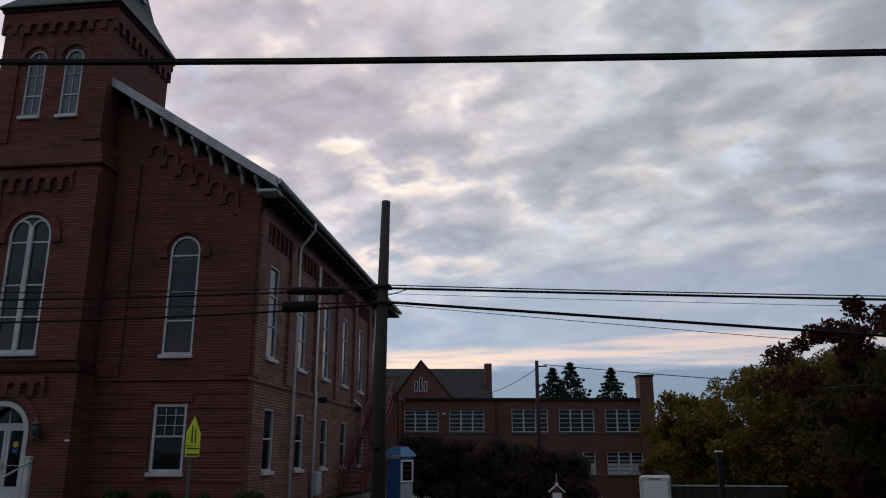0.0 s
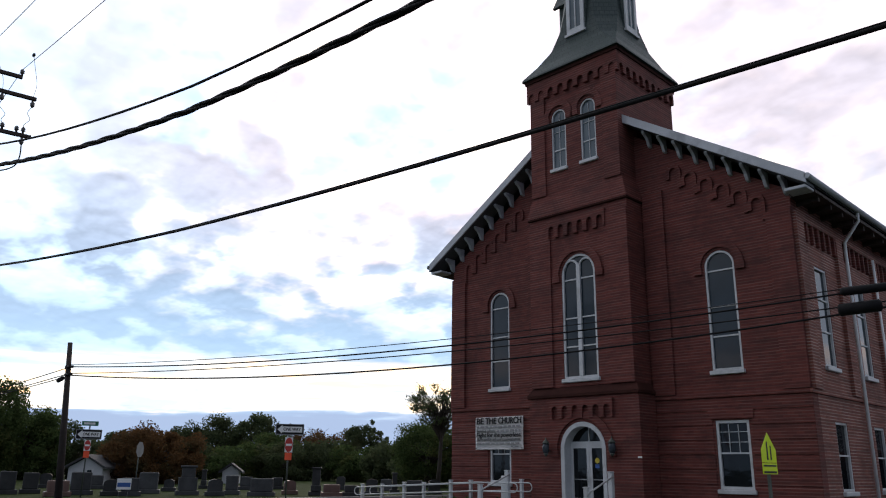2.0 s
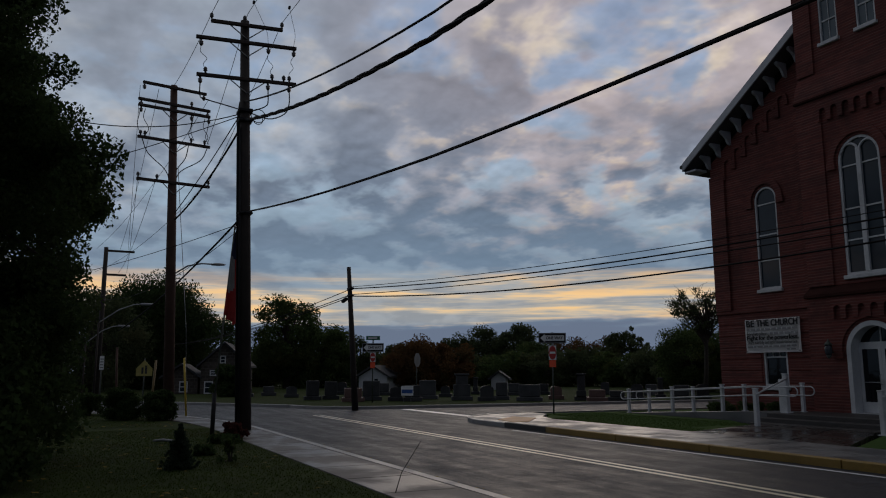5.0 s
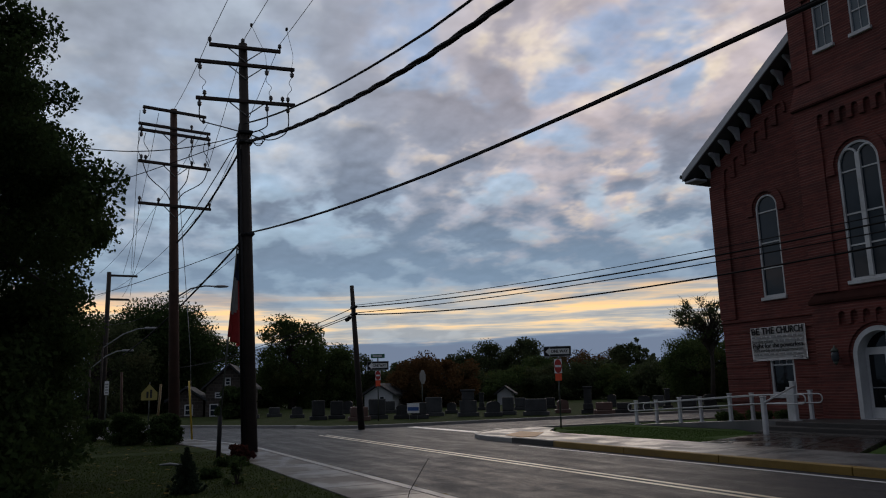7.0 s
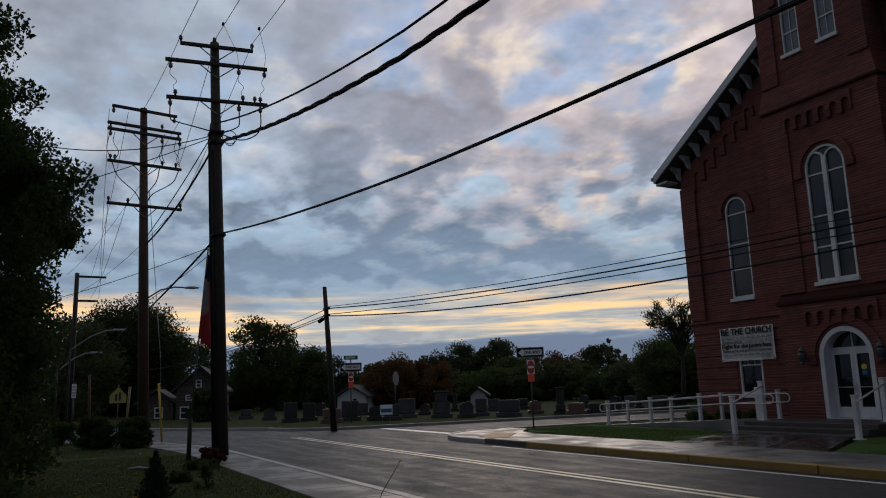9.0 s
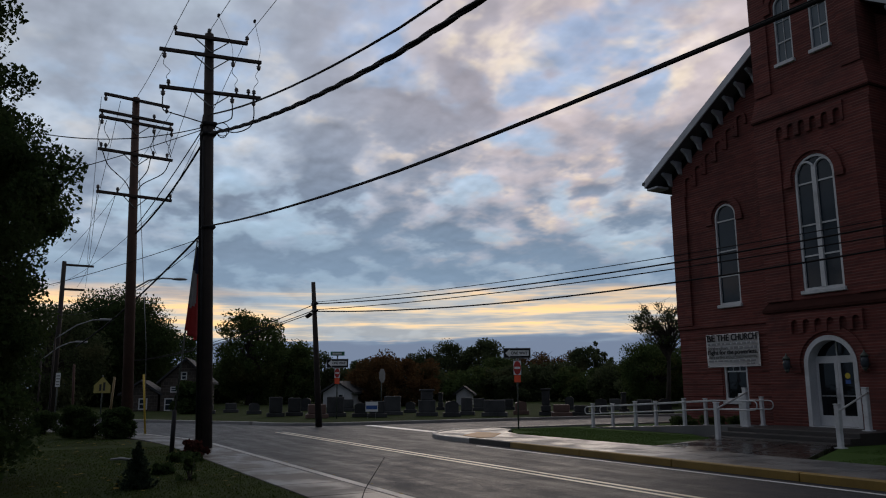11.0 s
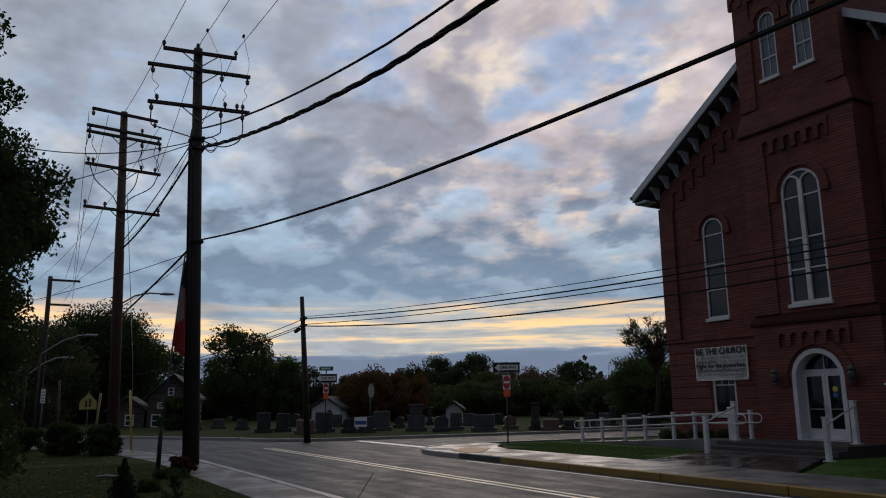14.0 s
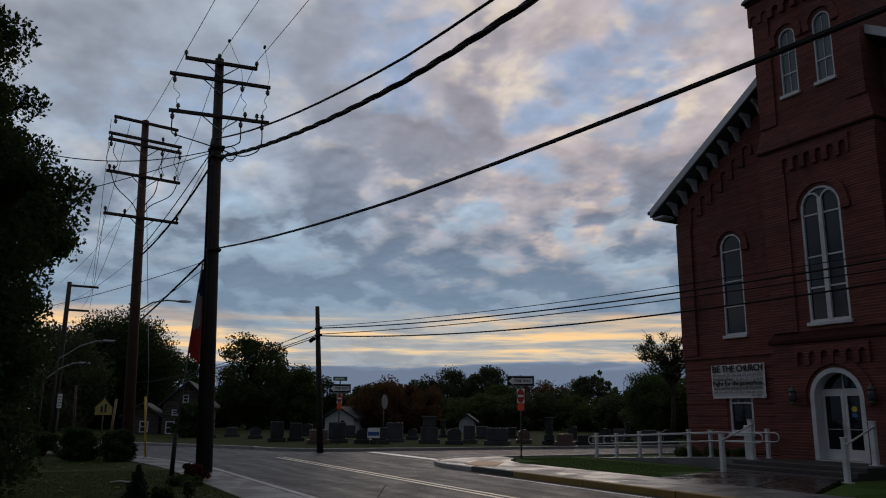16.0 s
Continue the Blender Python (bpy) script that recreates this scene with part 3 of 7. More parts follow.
def build_kerbs():
    root = thing("kerb", pose(0, 0, 0), "concrete kerb, painted yellow along the church", "kerb", kind="structure")
    k = 0
    x = -18.4
    me = mesh_of("kerb_stone", strip_along(bmesh.new(), [(2.98, 0), (0.01, 0)][::-1], 0.16, -0.05, 0.15), M_YELLOW)
    while x < 30:
        share("kerb_stone", me, root, pose(x, FAR, 0))
        x += 3.0
    part("corner_kerb", strip_along(bmesh.new(), CORNER[::-1][:-1] + [(-22.0, FAR), (-20.6, FAR)], 0.16, -0.05, 0.13), M_KERB, root, "pale rounded corner kerb")
    part("black_kerb", strip_along(bmesh.new(), [(-20.6, FAR), (-18.42, FAR)], 0.16, -0.05, 0.15), M_KERB_DARK, root, "black stained kerb stone")
    part("street_kerb", strip_along(bmesh.new(), [(-26.0, 95), (-26.0, 16.1)], 0.16, -0.05, 0.12), M_KERB, root)
    part("near_kerb", strip_along(bmesh.new(), [(60, NEAR), *INNER], 0.18, -0.05, 0.085), M_KERB, root, "pale kerb along the near pavement")
    part("cemetery_kerb", strip_along(bmesh.new(), OUTER + CEMETERY + [(-33.2, 95)], 0.16, -0.05, 0.13), M_KERB, root)


def slab_mesh(name, w, d, h, material):
    return mesh_of(name, boxed(0.008, w - 0.008, 0.008, d - 0.008, 0, h, bevel=0.008), material)


def build_pavements():
    far = thing("pavement_1", pose(0, 0, 0), "wet concrete pavement in front of the church", "pavement", kind="structure")
    me = slab_mesh("slab", 1.52, 1.22, 0.2, M_CONCRETE)
    for i in range(30):
        for j in range(2):
            x = -19.9 + 1.52 * i
            share("slab", me, far, pose(x, 12.22 + 1.22 * j, -0.08 + 0.003 * rnd.random()))
    part("corner_slab", prism_xy([(-25.8, 16.3)] + arc(-22.0, 16.05, 3.83, 180, 270) + [(-19.91, 12.22), (-19.91, 14.66), (-21.9, 14.66), (-23.2, 15.1), (-24.6, 16.2)], -0.08, 0.115), M_CONCRETE, far)
    part("tactile_pad", prism_xy([(-20.9, 12.55), (-20.9, 13.1), (-22.5, 14.4), (-23.5, 14.1), (-22.2, 12.75)], 0.11, 0.128), M_TACTILE, far, "orange tactile paving pad")
    near = thing("pavement_2", pose(0, 0, 0), "damp concrete pavement beside the lawn", "pavement", kind="structure")
    me2 = slab_mesh("slab", 1.5, 1.12, 0.16, M_WALK)
    for i in range(24):
        share("slab", me2, near, pose(-23.3 + 1.5 * i, 3.91, -0.08 + 0.004 * rnd.random()))
    part("curved_slab", strip_along(bmesh.new(), [(-23.3, 5.03)] + [(x + 0.15, y - 0.19) for x, y in INNER[1:6]], 1.12, -0.08, 0.08), M_WALK, near)
    plaza = thing("church_walk", pose(0, 0, 0), "dark wet paving leading to the church steps", "walkway", kind="structure")
    for i in range(3):
        for j in range(3):
            def spot(u, v):
                return -15.75 - 1.55 * v + (4.55 - 0.75 * v) * u, 14.68 + 4.22 * v
            inset = 0.006
            quad = [spot((i + a) / 3 + da * inset, (j + b) / 3 + db * inset) for a, b, da, db in ((0, 0, 1, 1), (1, 0, -1, 1), (1, 1, -1, -1), (0, 1, 1, -1))]
            part("paver", prism_xy(quad, -0.08, 0.105 + 0.002 * rnd.random()), M_PAVE_DARK, plaza)


def prism_xy(outline, z0, z1):
    bm = bmesh.new()
    a = [bm.verts.new((x, y, z0)) for x, y in outline]
    b = [bm.verts.new((x, y, z1)) for x, y in outline]
    f1, f2 = bm.faces.new(a[::-1]), bm.faces.new(b)
    for k in range(len(a)):
        j = (k + 1) % len(a)
        bm.faces.new((a[k], a[j], b[j], b[k]))
    bmesh.ops.triangulate(bm, faces=[f1, f2])
    return bm


def blades(name, regions, count, size, material, label, z=0.1):
    """Short grass: thin leaning blades strewn over rectangles."""
    verts, faces = [], []
    for x0, x1, y0, y1, share_of in regions:
        for _ in range(int(count * share_of)):
            x, y = rnd.uniform(x0, x1), rnd.uniform(y0, y1)
            h, a = size * rnd.uniform(0.5, 1.4), rnd.uniform(0, 6.28)
            w = 0.012 + 0.10 * size
            k = len(verts)
            c, s = math.cos(a), math.sin(a)
            lean = rnd.uniform(0.1, 0.7) * h
            verts += [(x - w * c, y - w * s, z), (x + w * c, y + w * s, z), (x - lean * s, y + lean * c, z + h)]
            faces.append((k, k + 1, k + 2))
    me = bpy.data.meshes.new(name)
    me.from_pydata(verts, [], faces)
    me.materials.append(material)
    return tagged(new(name, me), label, "grass", kind="stuff")


def build_lawns():
    near = prism_xy([(60, -40), (60, 3.90), (-23.3, 3.90)] + [(x + 0.3, y - 1.42) for x, y in INNER[1:7]] + [(-60, -40)], -0.2, 0.075)
    solo("near_lawn", near, M_GRASS, "dark damp lawn beside the pavement", "lawn", kind="structure")
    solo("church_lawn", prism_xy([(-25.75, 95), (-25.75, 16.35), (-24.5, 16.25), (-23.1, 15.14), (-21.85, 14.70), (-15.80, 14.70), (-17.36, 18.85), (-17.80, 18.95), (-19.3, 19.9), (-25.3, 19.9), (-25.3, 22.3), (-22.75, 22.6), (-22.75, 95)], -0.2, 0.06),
         M_LAWN_LIT, "short green lawn before the church ramp", "lawn", kind="structure")
    solo("church_lawn", prism_xy([(-11.15, 14.70), (6, 14.70), (6, 22.4), (-8.3, 22.4), (-8.3, 22.9), (-13.3, 22.9), (-13.3, 18.9)], -0.2, 0.06), M_LAWN_LIT, "short green lawn beside the church steps", "lawn", kind="structure")
    solo("cemetery_lawn", prism_xy([(-33.4, 95)] + [(x - 0.17, y + 0.02) for x, y in CEMETERY[::-1][:-1]] + [(x - 0.1, y + 0.22) for x, y in OUTER[::-1]] + [(-110, -26), (-110, 95)], -0.2, 0.09), M_GRASS, "cemetery grass behind a low kerb", "lawn", kind="structure")
    blades("grass", [(-23, -8, -2.0, 3.88, 0.5), (-34, -24, -3, 2.8, 0.16)], 120000, 0.030, M_BLADE, "short damp grass blades on the lawn", 0.06)
    blades("grass", [(-25.2, -17.5, 16.4, 19.2, 0.40), (-23.0, -16.0, 14.75, 16.4, 0.22), (-12.3, -6, 17.4, 21, 0.22), (-11.0, -6, 14.75, 17.4, 0.16)], 45000, 0.026, M_BLADE_LIT, "short green grass blades on the church lawn", 0.05)
    # fallen leaves
    verts, faces = [], []
    for _ in range(230):
        x, y, a, s = rnd.uniform(-26, -8), rnd.uniform(-1.5, 3.85), rnd.uniform(0, 6.28), rnd.uniform(0.03, 0.065)
        k = len(verts)
        verts += [(x + s * math.cos(a + q), y + s * math.sin(a + q), 0.12 + rnd.uniform(-0.008, 0.012)) for q in (0, 1.4, 3.14, 4.9)]
        faces.append((k, k + 1, k + 2, k + 3))
    for _ in range(260):
        x, y, a, q0 = rnd.uniform(-20, -7), 5.26 + abs(rnd.gauss(0, 0.09)), rnd.uniform(0, 6.28), rnd.uniform(0.02, 0.045)
        k = len(verts)
        verts += [(x + q0 * math.cos(a + q), y + q0 * math.sin(a + q), 0.012 + rnd.uniform(0, 0.015)) for q in (0, 1.4, 3.14, 4.9)]
        faces.append((k, k + 1, k + 2, k + 3))
    me = bpy.data.meshes.new("fallen_leaves")
    me.from_pydata(verts, [], faces)
    me.materials.append(M_LEAF_YELLOW)
    tagged(new("fallen_leaves", me), "scattered yellow fallen leaves on the lawn", "leaves", kind="stuff")


build_ground()
build_road()
build_kerbs()
build_pavements()
build_lawns()


# ---------------------------------------------------------------- the church
CX = -15.57                                        # middle of the front
FX0, FX1, FY, BACK = -22.65, -8.45, 23.0, 45.2
EAVE_Z, PITCH = 10.02, 0.645
RIDGE_Z = EAVE_Z + PITCH * 7.86
TY = 22.03                                         # tower front


def window_unit(parent, name, m, w, z0, z1, arched, bars, glass, frame_w=0.068, depth=0.16, label="", twin=False, sill=True, muntins=()):
    """A window in an opening: frame, sill, panes and bars, as parts of parent. m: pose of the opening's middle, at the wall's face."""
    win = new(name)
    win.parent, win.matrix_basis = parent, m
    win.empty_display_size = 0.2
    if label:
        win["label"] = label
    outer = arch_outline(w, z0, z1) if arched else rect_outline(w, z0, z1)
    wi = w - 2 * frame_w
    inner = arch_outline(wi, z0 + frame_w, z1 - frame_w) if arched else rect_outline(wi, z0 + frame_w, z1 - frame_w)
    fr = part("window_frame", holed(bmesh.new(), outer, [inner], 0.02, depth), M_WHITE, win)
    pane = inner
    part("pane", prism(bmesh.new(), pane, depth * 0.55, depth * 0.55 + 0.01), glass, win)
    t = 0.024
    for z in bars:
        part("bar", boxed(-wi / 2, wi / 2, depth * 0.3, depth * 0.53, z - t, z + t) if z in bars[:1] or not muntins else boxed(-wi / 2, wi / 2, depth * 0.35, depth * 0.53, z - 0.009, z + 0.009), M_WHITE, win)
    if twin:
        part("mullion", boxed(-0.075, 0.075, 0.0, depth * 0.53, z0 + frame_w, z1 - wi / 4 - frame_w), M_WHITE, win)
        for sx in (-1, 1):
            r = wi / 4 - 0.02
            cxx, top = sx * wi / 4, z1 - frame_w - wi / 4
            pts = [(cxx + r * math.cos(math.pi * k / 10), depth * 0.35, top + r * math.sin(math.pi * k / 10) - 0.1) for k in range(11)]
            part("tracery", tubed(pts, 0.045, 6), M_WHITE, win)
    for x, za, zb in muntins:
        part("bar", boxed(x - 0.009, x + 0.009, depth * 0.35, depth * 0.53, za, zb), M_WHITE, win)
    if sill:
        part("window_sill", boxed(-w / 2 - 0.06, w / 2 + 0.06, -0.10, depth, z0 - 0.13, z0 - 0.005, bevel=0.015), M_WHITE, win)
    return win


def hood(parent, m, w, z1, material):
    """A raised brick hood round an arched head, with square stops."""
    r0, r1 = w / 2 + 0.10, w / 2 + 0.32
    zc = z1 - w / 2
    outline = [(r1 * math.cos(math.pi * k / 14), zc + r1 * math.sin(math.pi * k / 14)) for k in range(15)]
    outline += [(r0 * math.cos(math.pi * k / 14), zc + r0 * math.sin(math.pi * k / 14)) for k in range(14, -1, -1)]
    bm = prism(bmesh.new(), outline, -0.07, 0.02)
    for s in (-1, 1):
        box(bm, s * (r0 + r1) / 2 - 0.15, s * (r0 + r1) / 2 + 0.15, -0.09, 0.02, zc - 0.22, zc)
    ob = part("arch_hood", bm, material, parent)
    ob.matrix_basis = m
    return ob


def shift(outline, dx):
    return [(x + dx, z) for x, z in outline]


def corbel_mesh(w, h, d, material):
    bm = bmesh.new()
    box(bm, -w / 2, w / 2, -d, 0.01, -h * 0.45, 0)
    box(bm, -w / 2 + 0.015, w / 2 - 0.015, -d * 0.7, 0.01, -h * 0.72, -h * 0.45)
    box(bm, -w / 2 + 0.03, w / 2 - 0.03, -d * 0.4, 0.01, -h, -h * 0.72)
    return mesh_of("corbel", bm, material)


def arcade(width, n, h, depth, open_part=0.58):
    """A band with small round-headed recesses along its lower edge, like a brick arcade; hangs from z = 0."""
    bay = width / n
    r = bay * open_part / 2
    pts = [(width / 2, 0), (-width / 2, 0), (-width / 2, -h)]
    for k in range(n):
        c = -width / 2 + bay * (k + 0.5)
        top = -0.32 * h
        pts += [(c - r, -h), (c - r, top - r)]
        pts += [(c - r * math.cos(math.pi * j / 6), top - r + r * math.sin(math.pi * j / 6)) for j in range(1, 6)]
        pts += [(c + r, top - r), (c + r, -h)]
    pts.append((width / 2, -h))
    bm = prism(bmesh.new(), pts[::-1], -depth, 0.004)
    return bm


def bracket_mesh():
    """A scrolled wooden bracket under the raking eaves, deep at the top."""
    pts = [(0.0, 0.0), (-0.50, 0.0), (-0.52, -0.07), (-0.46, -0.13), (-0.34, -0.19), (-0.24, -0.29), (-0.18, -0.42), (-0.12, -0.50), (0.0, -0.53)]
    bm = bmesh.new()
    a = [bm.verts.new((-0.05, y, z)) for y, z in pts]
    b = [bm.verts.new((0.05, y, z)) for y, z in pts]
    bm.faces.new(a)
    bm.faces.new(b[::-1])
    for k in range(len(a)):
        j = (k + 1) % len(a)
        bm.faces.new((a[k], b[k], b[j], a[j]))
    return mesh_of("bracket", bm, M_TRIM)


def build_church():
    ch = thing("church", pose(0, 0, 0), "red brick church with a square tower and shingled spire", "church")
    # front wall
    front_holes = [shift(arch_outline(0.99, 4.62, 8.42), -10.85), shift(arch_outline(0.99, 4.62, 8.42), -20.07),
                   shift(rect_outline(1.05, 1.12, 3.12), -10.87), shift(rect_outline(1.05, 1.12, 3.12), -20.07)]
    gable = [(FX0, -0.3), (FX1, -0.3), (FX1, EAVE_Z - 0.15), (CX, RIDGE_Z - 0.6), (FX0, EAVE_Z - 0.15)]
    front = part("front_wall", holed(bmesh.new(), gable, front_holes, FY, FY + 0.4), M_BRICK, ch)
    # side walls (built flat, then turned)
    ys = [24.80, 28.25, 31.70, 35.05, 38.47, 41.9]
    holes = [shift(rect_outline(0.98, 4.68, 7.75), y) for y in ys] + [shift(rect_outline(0.98, 1.12, 3.07), y + 0.2) for y in ys]
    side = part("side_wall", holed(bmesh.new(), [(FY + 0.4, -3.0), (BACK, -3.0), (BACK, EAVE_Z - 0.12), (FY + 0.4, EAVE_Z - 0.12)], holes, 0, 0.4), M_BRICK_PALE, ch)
    side.matrix_basis = pose(FX1, 0, 0, 0, 0, 90)
    for y in ys:
        window_unit(ch, "side_window", pose(FX1, y, 0, 0, 0, 90), 0.98, 4.68, 7.75, False, (5.75, 6.75), M_GLASS)
        window_unit(ch, "side_window", pose(FX1, y + 0.2, 0, 0, 0, 90), 0.98, 1.12, 3.07, False, (2.12,), M_GLASS_DARK)
    part("side_wall", boxed(FX0, FX0 + 0.4, FY + 0.4, BACK, -0.3, EAVE_Z - 0.12), M_BRICK, ch)
    part("back_wall", prism(bmesh.new(), [(FX0 + 0.4, -3.0), (FX1 - 0.4, -3.0), (FX1 - 0.4, EAVE_Z - 0.15), (CX, RIDGE_Z - 0.6), (FX0 + 0.4, EAVE_Z - 0.15)], BACK - 0.4, BACK), M_BRICK, ch)
    # added black slab inside as shade, so that windows look into a dim room
    part("dim_room_slab", boxed(FX0 + 0.4, FX1 - 0.4, FY + 0.4, BACK - 0.4, 3.9, 4.0), M_BLACK, ch)
    # roof slabs with gutters and bargeboards
    over, run = 0.72, 7.86
    for s in (-1, 1):
        outline = [(0, RIDGE_Z), (s * run, EAVE_Z), (s * run, EAVE_Z - 0.22), (0, RIDGE_Z - 0.22)]
        if s < 0:
            outline = outline[::-1]
        rf = part("roof", prism(bmesh.new(), outline, FY - over + 0.06, BACK + 0.4), M_ROOF, ch)
        rf.location.x = CX
        bb = [(0, RIDGE_Z + 0.02), (s * (run + 0.02), EAVE_Z + 0.02), (s * (run + 0.02), EAVE_Z - 0.30), (0, RIDGE_Z - 0.30)]
        if s < 0:
            bb = bb[::-1]
        b = part("bargeboard", prism(bmesh.new(), bb, FY - over, FY - over + 0.055), M_TRIM, ch, "weathered grey painted bargeboard")
        b.location.x = CX
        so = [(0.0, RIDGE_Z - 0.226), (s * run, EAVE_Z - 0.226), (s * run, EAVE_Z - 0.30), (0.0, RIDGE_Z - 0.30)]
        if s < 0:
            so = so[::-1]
        b = part("soffit", prism(bmesh.new(), so, FY - over + 0.06, FY - 0.002), M_SOFFIT, ch, "grey soffit boards darkened as eaves shade")
        b.location.x = CX
        ex = CX + s * (run - 0.02)
        part("eave_return", boxed(min(ex, ex - s * 0.62), max(ex, ex - s * 0.62), FY - over + 0.08, FY - 0.01, EAVE_Z - 0.41, EAVE_Z - 0.31, bevel=0.02), M_TRIM, ch)
        gut = tubed([(CX + s * (run + 0.07), FY - over, EAVE_Z - 0.10), (CX + s * (run + 0.07), BACK + 0.4, EAVE_Z - 0.10)], 0.09, 8)
        part("gutter", gut, M_DARKSTEEL if s < 0 else M_TRIM, ch)
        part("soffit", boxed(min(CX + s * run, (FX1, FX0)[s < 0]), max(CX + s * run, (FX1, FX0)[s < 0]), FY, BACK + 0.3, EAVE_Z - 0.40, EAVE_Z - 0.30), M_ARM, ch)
    # rafter tails below the side eaves
    bm_tail = mesh_of("rafter_tail", boxed(-0.05, 0.66, -0.06, 0.06, -0.16, 0.0, bevel=0.01), M_ARM)
    for k in range(22):
        share("rafter_tail", bm_tail, ch, pose(FX1, FY + 0.5 + k, EAVE_Z - 0.40))
    # brackets and stepped corbels under the rake
    br = bracket_mesh()
    def rake_arch(s):
        """One stepped arch of the raking frieze, its outer leg the longer."""
        ro, ri = 0.27, 0.145
        pts = [(ro, -0.88), (ro, -ro)] if s > 0 else [(ro, -0.50), (ro, -ro)]
        pts += [(ro * math.cos(math.pi * j / 8), -ro + ro * math.sin(math.pi * j / 8)) for j in range(1, 8)]
        pts += [(-ro, -ro), (-ro, -0.50)] if s > 0 else [(-ro, -ro), (-ro, -0.88)]
        low_l, low_r = (-0.50, -0.88) if s > 0 else (-0.88, -0.50)
        pts += [(-ri, low_l), (-ri, -ro)]
        pts += [(-ri * math.cos(math.pi * j / 8), -ro + ri * math.sin(math.pi * j / 8)) for j in range(1, 8)]
        pts += [(ri, -ro), (ri, low_r)]
        return mesh_of("corbel_arch", prism(bmesh.new(), pts, -0.085, 0.004), M_BRICK)
    cbs = {-1: rake_arch(-1), 1: rake_arch(1)}
    for s in (-1, 1):
        for k in range(9):
            d = 2.62 + 0.555 * k
            share("bracket", br, ch, pose(CX + s * d, FY - 0.005, RIDGE_Z - 0.31 - PITCH * d))
        for k in range(6):
            d = 3.42 + 0.54 * k
            share("corbel_arch", cbs[s], ch, pose(CX + s * d, FY, RIDGE_Z - 1.18 - PITCH * d))
    # corner and middle pilasters, belts, sunk-jointed lower courses
    for x0, x1 in ((FX0, FX0 + 0.75), (FX1 - 0.75, FX1), (CX - 2.95, CX - 2.2), (CX + 2.2, CX + 2.95)):
        part("pilaster", boxed(x0 + 0.002, x1 - 0.002, FY - 0.10, FY + 0.002, 3.95, (9.3 if abs(x0 - CX) > 4 else 10.9)), M_BRICK, ch)
    for x0, x1 in ((FX0 - 0.02, CX - 2.2), (CX + 2.2, FX1 + 0.02)):
        part("belt_course", boxed(x0, x1, FY - 0.09, FY + 0.002, 3.80, 3.92, bevel=0.02), M_BRICK, ch, "projecting brick belt course")
        part("plinth", boxed(x0, x1, FY - 0.14, FY + 0.002, -0.3, 0.36, bevel=0.02), M_BRICK, ch)
    z = 0.40
    while z < 3.7:
        h = 0.375
        for x0, x1, wx in ((FX0, CX - 2.21, -20.07), (CX + 2.21, FX1, -10.87)):
            if z + h > 0.98 and z < 3.15:
                spans = [(x0, wx - 0.60), (wx + 0.60, x1)]
            else:
                spans = [(x0, x1)]
            for a, b in spans:
                part("raised_course", boxed(a + 0.003, b - 0.003, FY - 0.030, FY + 0.002, z, z + h, bevel=0.010), M_BRICK, ch)
        z += 0.43
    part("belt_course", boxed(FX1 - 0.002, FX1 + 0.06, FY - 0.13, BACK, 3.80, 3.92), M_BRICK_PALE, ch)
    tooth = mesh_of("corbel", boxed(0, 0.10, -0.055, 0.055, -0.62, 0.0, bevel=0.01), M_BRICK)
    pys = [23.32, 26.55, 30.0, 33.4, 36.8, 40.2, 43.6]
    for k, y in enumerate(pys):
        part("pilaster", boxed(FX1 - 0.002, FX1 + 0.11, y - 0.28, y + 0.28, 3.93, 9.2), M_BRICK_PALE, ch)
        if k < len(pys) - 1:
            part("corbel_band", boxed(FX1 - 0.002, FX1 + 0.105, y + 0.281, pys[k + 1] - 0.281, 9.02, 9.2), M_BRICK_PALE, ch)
            for j in range(6):
                share("corbel", tooth, ch, pose(FX1, y + 0.55 + j * 0.46, 9.02))
    # front windows
    for x in (-10.85, -20.07):
        window_unit(ch, "front_window", pose(x, FY, 0), 0.99, 4.62, 8.42, True, (5.68, 6.62, 7.78), M_GLASS)
        hood(ch, pose(x, FY, 0), 0.99, 8.42, M_BRICK)
    for x in (-10.87, -20.07):
        window_unit(ch, "front_window", pose(x, FY, 0), 1.05, 1.12, 3.12, False, (2.16, 2.48, 2.78), M_GLASS_DARK, frame_w=0.085, muntins=((-0.15, 2.18, 3.0), (0.15, 2.18, 3.0)))
        part("lintel", boxed(x - 0.70, x + 0.70, FY - 0.075, FY - 0.056, 3.17, 3.42), M_BRICK, ch)
    # downspouts and lamps on the side wall
    part("downspout", tubed([(FX1 + 0.78, 26.6, 9.85), (FX1 + 0.72, 26.75, 9.6), (FX1 + 0.16, 27.0, 9.05), (FX1 + 0.13, 27.05, 8.7), (FX1 + 0.13, 27.08, 0.1)], 0.055, 8), M_SIGNWHITE, ch, "white metal downspout")
    part("downspout", tubed([(FX1 + 0.13, 29.85, 9.0), (FX1 + 0.13, 29.87, 4.1), (FX1 + 0.13, 29.95, 3.9), (FX1 + 0.13, 29.95, 0.0)], 0.05, 8), M_SIGNWHITE, ch, "white metal downspout")
    part("downspout", tubed([(FX1 + 0.13, 41.15, 9.4), (FX1 + 0.13, 41.15, 4.2), (FX1 + 0.13, 41.0, 0.0)], 0.05, 8), M_SIGNWHITE, ch, "white metal downspout")
    part("downspout", tubed([(FX1 + 0.13, 36.7, 4.15), (FX1 + 0.13, 38.2, 3.95), (FX1 + 0.13, 38.6, 3.5), (FX1 + 0.13, 38.6, 0.0)], 0.05, 8), M_SIGNWHITE, ch, "white metal downspout")
